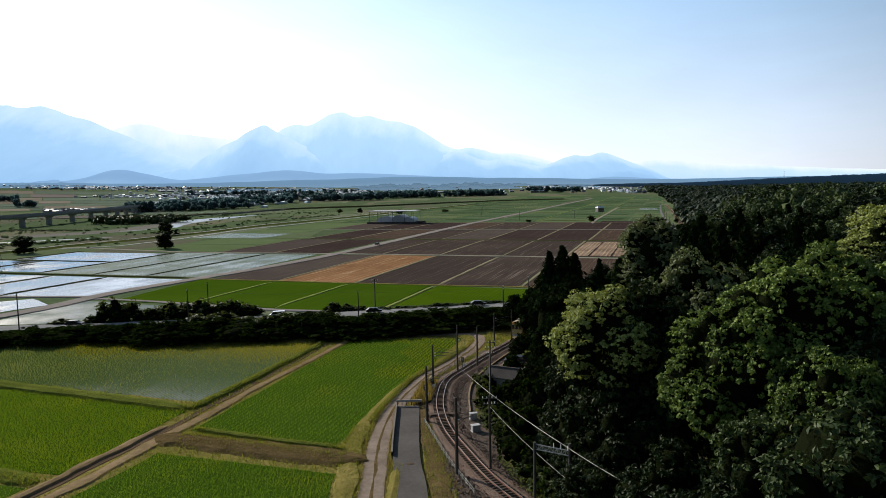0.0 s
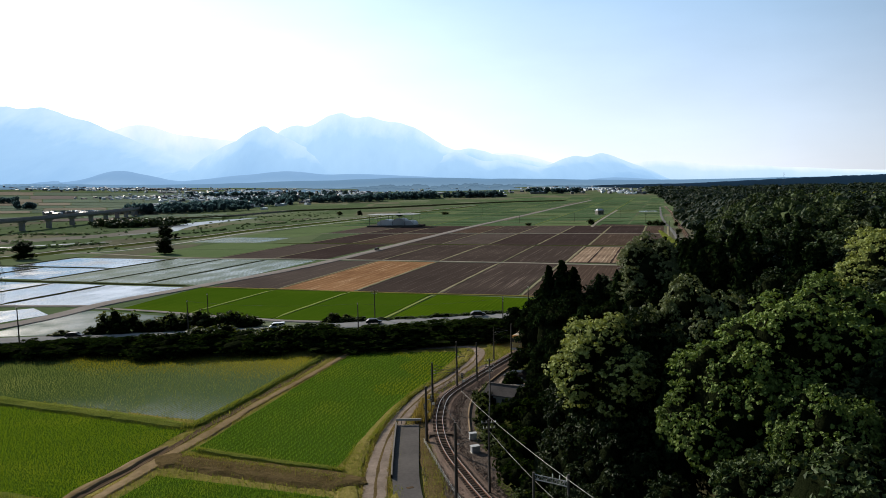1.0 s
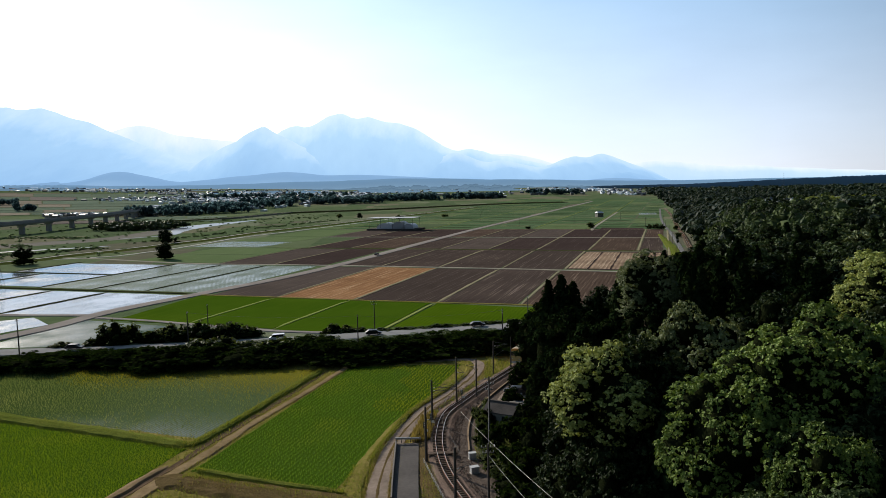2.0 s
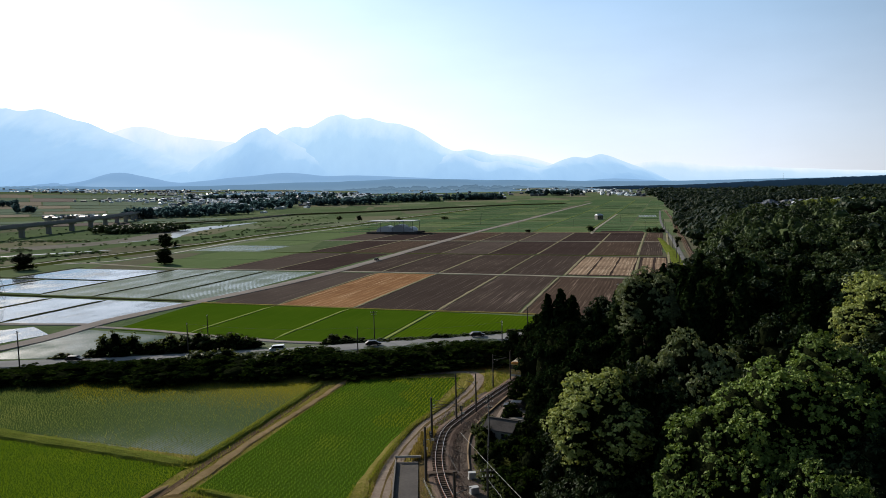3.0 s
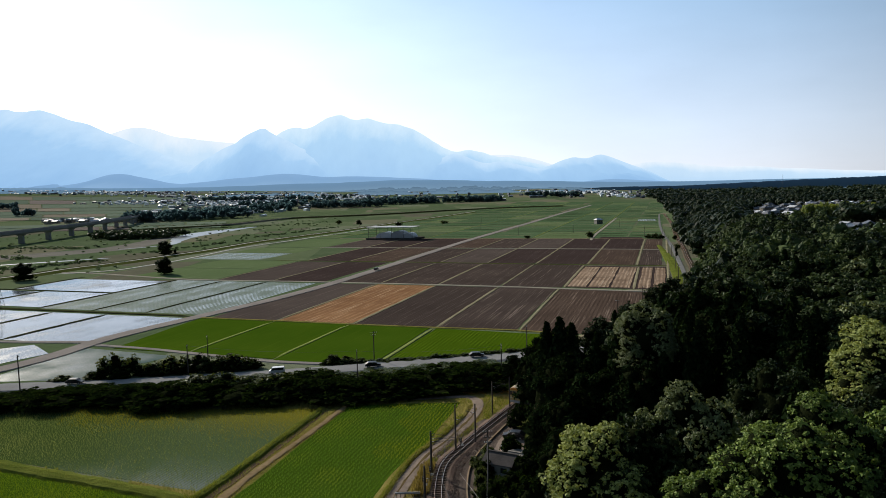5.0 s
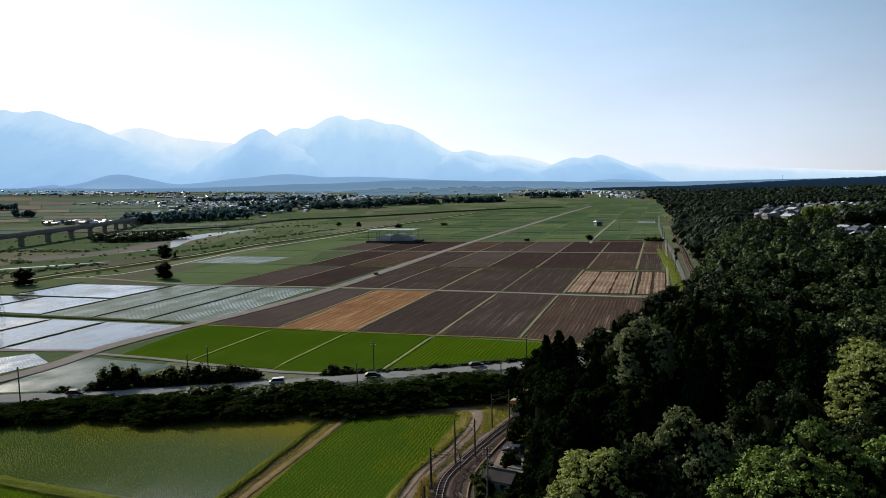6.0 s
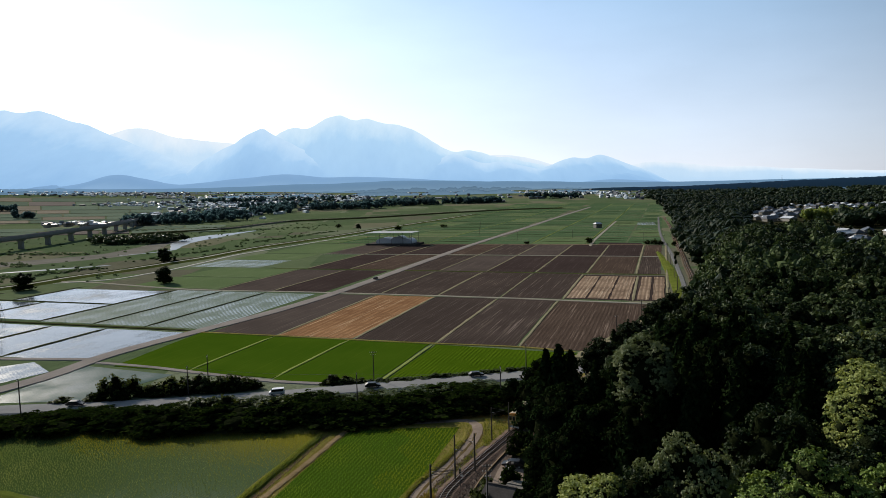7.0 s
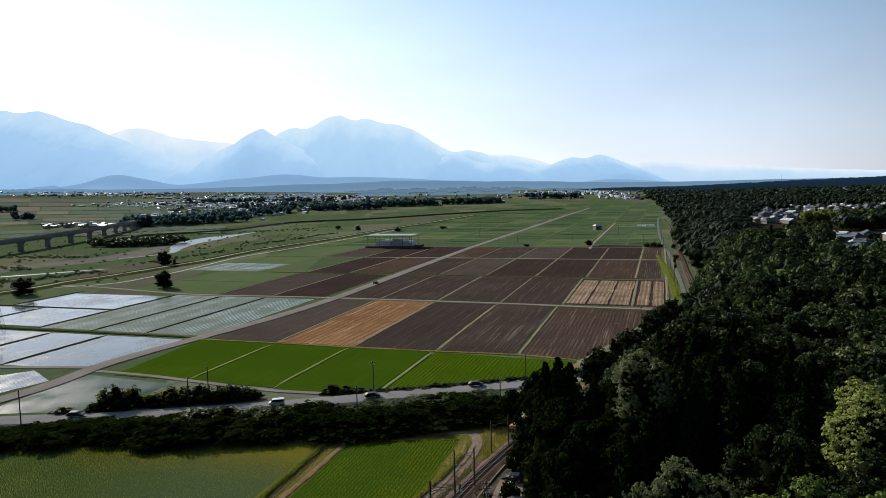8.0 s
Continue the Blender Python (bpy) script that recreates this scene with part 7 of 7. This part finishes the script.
def viaduct():
    ob = holder("viaduct", "grey concrete road viaduct on broad piers", "viaduct")
    ob["kind"] = "structure"
    L = smooth_line([(-440, 560), (-446, 640), (-449, 715), (-451, 770), (-456, 829), (-463, 891), (-478, 990), (-510, 1130), (-560, 1260)], 13)
    part("deck", swept(L, 0, [(-4.5, 10.0), (-6, 11.6), (-6, 14.2), (-5.7, 14.2), (-5.7, 12.4), (5.7, 12.4), (5.7, 14.2), (6, 14.2), (6, 11.6), (4.5, 10.0)]), VIADUCT_GREY, ob)
    for i in range(4, len(L), 4):
        x, y = L[i, :2]
        p = part("pier", Geo().box(x, y, 4.2, 5.2, 3.4, 9.4, 0.9, 0.0), VIADUCT_GREY, ob)
        part("pier_cap", Geo().box(x, y, 9.2, 6.4, 3.6, 1.9, 1.5, 0.0), VIADUCT_GREY, p)


viaduct()


def pylon(x, y, h, label):
    ob = holder("lattice_pylon", label, "pylon", "pylons", pose(x, y, float(ground_z(x, y)), 0, 0, 20))
    wid = lambda z: 2.6 * (1 - z / h) + 0.5
    for sx in (-1, 1):
        for sy in (-1, 1):
            part("leg", Geo().tube((sx * wid(0), sy * wid(0), -0.5), (sx * wid(h), sy * wid(h), h), 0.07, 0.05, 5), POLE_STEEL, ob)
    g = Geo()
    n = 9
    for i in range(n):
        z0, z1 = h * i / n, h * (i + 1) / n
        for k in range(4):
            c = [(-1, -1), (1, -1), (1, 1), (-1, 1)]
            a, b = c[k], c[(k + 1) % 4]
            g.tube((a[0] * wid(z0), a[1] * wid(z0), z0), (b[0] * wid(z1), b[1] * wid(z1), z1), 0.03, 0.03, 4, False)
            g.tube((b[0] * wid(z0), b[1] * wid(z0), z0), (a[0] * wid(z1), a[1] * wid(z1), z1), 0.03, 0.03, 4, False)
    part("bracing", g, POLE_STEEL, ob)
    for z, r in ((h * 0.74, 4.4), (h * 0.86, 3.8), (h * 0.97, 3.2)):
        part("crossarm", Geo().box(0, 0, z, 2 * r, 0.18, 0.18, 0.9), POLE_STEEL, ob)


pylon(-199, 302, 18, "grey steel lattice pylon standing by the paddies")
for x, y in ((1150, 2350), (1700, 2600)):
    pylon(x, y, 60, "faint lattice pylon on the far ridge")


# ------------------------------------------------------------------ train and cars
def train():
    ob = holder("train", "two-car orange and cream commuter train on the curve", "train")
    start = 0.0
    seg = np.linalg.norm(np.diff(RAIL[:, :2], axis=0), axis=1)
    cum = np.concatenate([[0], np.cumsum(seg)])
    start = float(np.interp(152.5, RAIL[:, 1], cum))
    for c in range(2):
        x, y, w = along(RAIL, start + 9.7 + 20.0 * c)
        m = pose(x, y, 0.7, 0, 0, math.degrees(w) - 90)
        car = new("carriage")
        car.parent, car.matrix_basis = ob, m
        car.empty_display_size = 0.3
        prof = [(-1.4, 1.0), (1.4, 1.0), (1.4, 3.1), (1.32, 3.45), (1.0, 3.68), (0.5, 3.8), (-0.5, 3.8), (-1.0, 3.68), (-1.32, 3.45), (-1.4, 3.1)]
        bevel(part("body", Geo().prism(prof, 19.4, "y", -9.7), TRAIN_ORANGE, car), 0.08)
        part("roof", Geo().prism([(-1.25, 3.52), (1.25, 3.52), (1.0, 3.74), (0.5, 3.86), (-0.5, 3.86), (-1.0, 3.74)], 19.0, "y", -9.5), TRAIN_ROOF, car)
        for yy in (-7.0, -4.2, -1.4, 1.4, 4.2, 7.0):
            part("roof_unit", Geo().box(0, yy, 4.0, 1.3, 1.7, 0.34, 0.9), TRAIN_ROOF, car, "grey roof ventilator")
        for s in (-1, 1):
            part("side_band", Geo().box(s * 1.405, 0, 1.45, 0.03, 19.2, 0.6), TRAIN_CREAM, car)
            for yy in (-8.4, -4.2, -2.1, 2.1, 4.2, 8.4):
                part("side_window", Geo().box(s * 1.41, yy, 2.55, 0.03, 1.5, 0.85), GLASS_DARK, car)
            for yy in (-6.3, 0.0, 6.3):
                part("side_door", Geo().box(s * 1.42, yy, 2.05, 0.04, 1.2, 1.95), TRAIN_ORANGE, car)
        part("underframe", Geo().box(0, 0, 0.75, 2.3, 18.4, 0.5), DITCH, car)
        for yy in (-6.8, 6.8):
            for e in (-1.05, 1.05):
                part("wheel", Geo().tube((-0.62, yy + e, 0.43), (0.62, yy + e, 0.43), 0.43, 0.43, 14), RUBBER, car)
        if c == 0:
            part("front_mask", Geo().box(0, -9.74, 2.15, 2.72, 0.1, 2.2), TRAIN_CREAM, car)
            for s in (-0.85, 0, 0.85):
                part("windscreen", Geo().box(s, -9.81, 2.65, 0.72 if s else 0.6, 0.05, 0.9), GLASS_DARK, car)
            for s in (-0.85, 0.85):
                part("headlight", Geo().tube((s, -9.79, 1.55), (s, -9.86, 1.55), 0.13, 0.13, 10), LAMP_GLASS, car)
            part("skirt", Geo().box(0, -9.6, 0.72, 2.4, 0.2, 0.5), GREY_PAINT, car)
    return ob


train()


def car(x, y, z, rz, paint, label, van=False):
    ob = holder("van" if van else "car", label, "van" if van else "car", "cars", pose(x, y, z, 0, 0, rz))
    L, W = (4.2, 1.75) if van else (4.4, 1.72)
    if van:
        low = [(-L / 2, 0.35), (L / 2, 0.35), (L / 2, 1.0), (L / 2 - 0.5, 1.15), (L / 2 - 1.0, 1.85), (-L / 2 + 0.15, 1.92), (-L / 2, 1.0)]
        glass = [(L / 2 - 0.56, 1.18), (L / 2 - 1.02, 1.78), (-L / 2 + 0.4, 1.82), (-L / 2 + 0.3, 1.18)]
    else:
        low = [(-L / 2, 0.35), (L / 2, 0.35), (L / 2, 0.7), (L / 2 - 0.9, 0.92), (L / 2 - 1.6, 1.42), (-L / 2 + 0.9, 1.45), (-L / 2 + 0.2, 0.98), (-L / 2, 0.9)]
        glass = [(L / 2 - 1.0, 0.95), (L / 2 - 1.62, 1.37), (-L / 2 + 0.95, 1.39), (-L / 2 + 0.5, 0.98)]
    g = Geo().prism([(p, q) for p, q in low], W, "x", -W / 2)
    body = part("body", g, paint, ob)
    body.data.transform(Matrix.Rotation(radians(-90), 4, "Z"))
    bevel(body, 0.09)
    for s in (-1, 1):
        g = Geo().prism(glass, 0.02, "x", s * (W / 2 + 0.002) - 0.01)
        w = part("side_window", g, GLASS_DARK, ob)
        w.data.transform(Matrix.Rotation(radians(-90), 4, "Z"))
    part("windscreen", Geo().box(L / 2 - (0.72 if van else 1.28), 0, 1.5 if van else 1.19, 0.1, W * 0.84, 0.5 if van else 0.36), GLASS_DARK, ob)
    for sx in (-1, 1):
        for sy in (-1, 1):
            wh = part("wheel", Geo().tube((sx * L * 0.3, sy * (W / 2 - 0.2), 0.32), (sx * L * 0.3, sy * (W / 2 + 0.01), 0.32), 0.32, 0.32, 14), RUBBER, ob)
            part("hubcap", Geo().tube((sx * L * 0.3, sy * (W / 2 + 0.0), 0.32), (sx * L * 0.3, sy * (W / 2 + 0.02), 0.32), 0.17, 0.17, 10), GREY_PAINT, wh)
    for s in (-0.6, 0.6):
        part("headlight", Geo().box(L / 2 + 0.005, s, 0.68 if not van else 0.8, 0.04, 0.3, 0.16), LAMP_GLASS, ob)
    return ob


car(-20.5, 189.2, 0.5, 10, CAR_BLACK, "black car driving on the road")
car(-46.0, 184.0, 0.5, 190, CAR_WHITE, "white van driving on the road", True)
car(-98.0, 178.6, 0.5, 2, CAR_BLACK, "dark car driving on the road")
car(8.8, 197.8, 0.5, 10, CAR_BLACK, "dark car driving on the road")
car(13.1, 133.2, 0.28, 165, CAR_BLACK, "black car parked in the paved yard")
car(-42, 418, 0.3, 75, CAR_BLACK, "dark car on the gravel farm road")

# field clearing beyond the far railway
field("meadow", [(147, 372), (157, 378), (174, 436), (163, 440)], GRASS, 0.5, "small grassy field at the wood's edge")

# ------------------------------------------------------------------ sleepers
sl = Geo().box(0, 0, 0, 2.1, 0.22, 0.16).mesh("sleeper", SLEEPER)
s0 = 8.0
while s0 < 105:
    x, y, w = along(RAIL, s0)
    ob = new("sleeper", sl)
    ob.parent = track
    ob.matrix_basis = pose(x, y, 0.47, 0, 0, math.degrees(w) + 90 + rng.normal(0, 0.8))
    s0 += 0.66
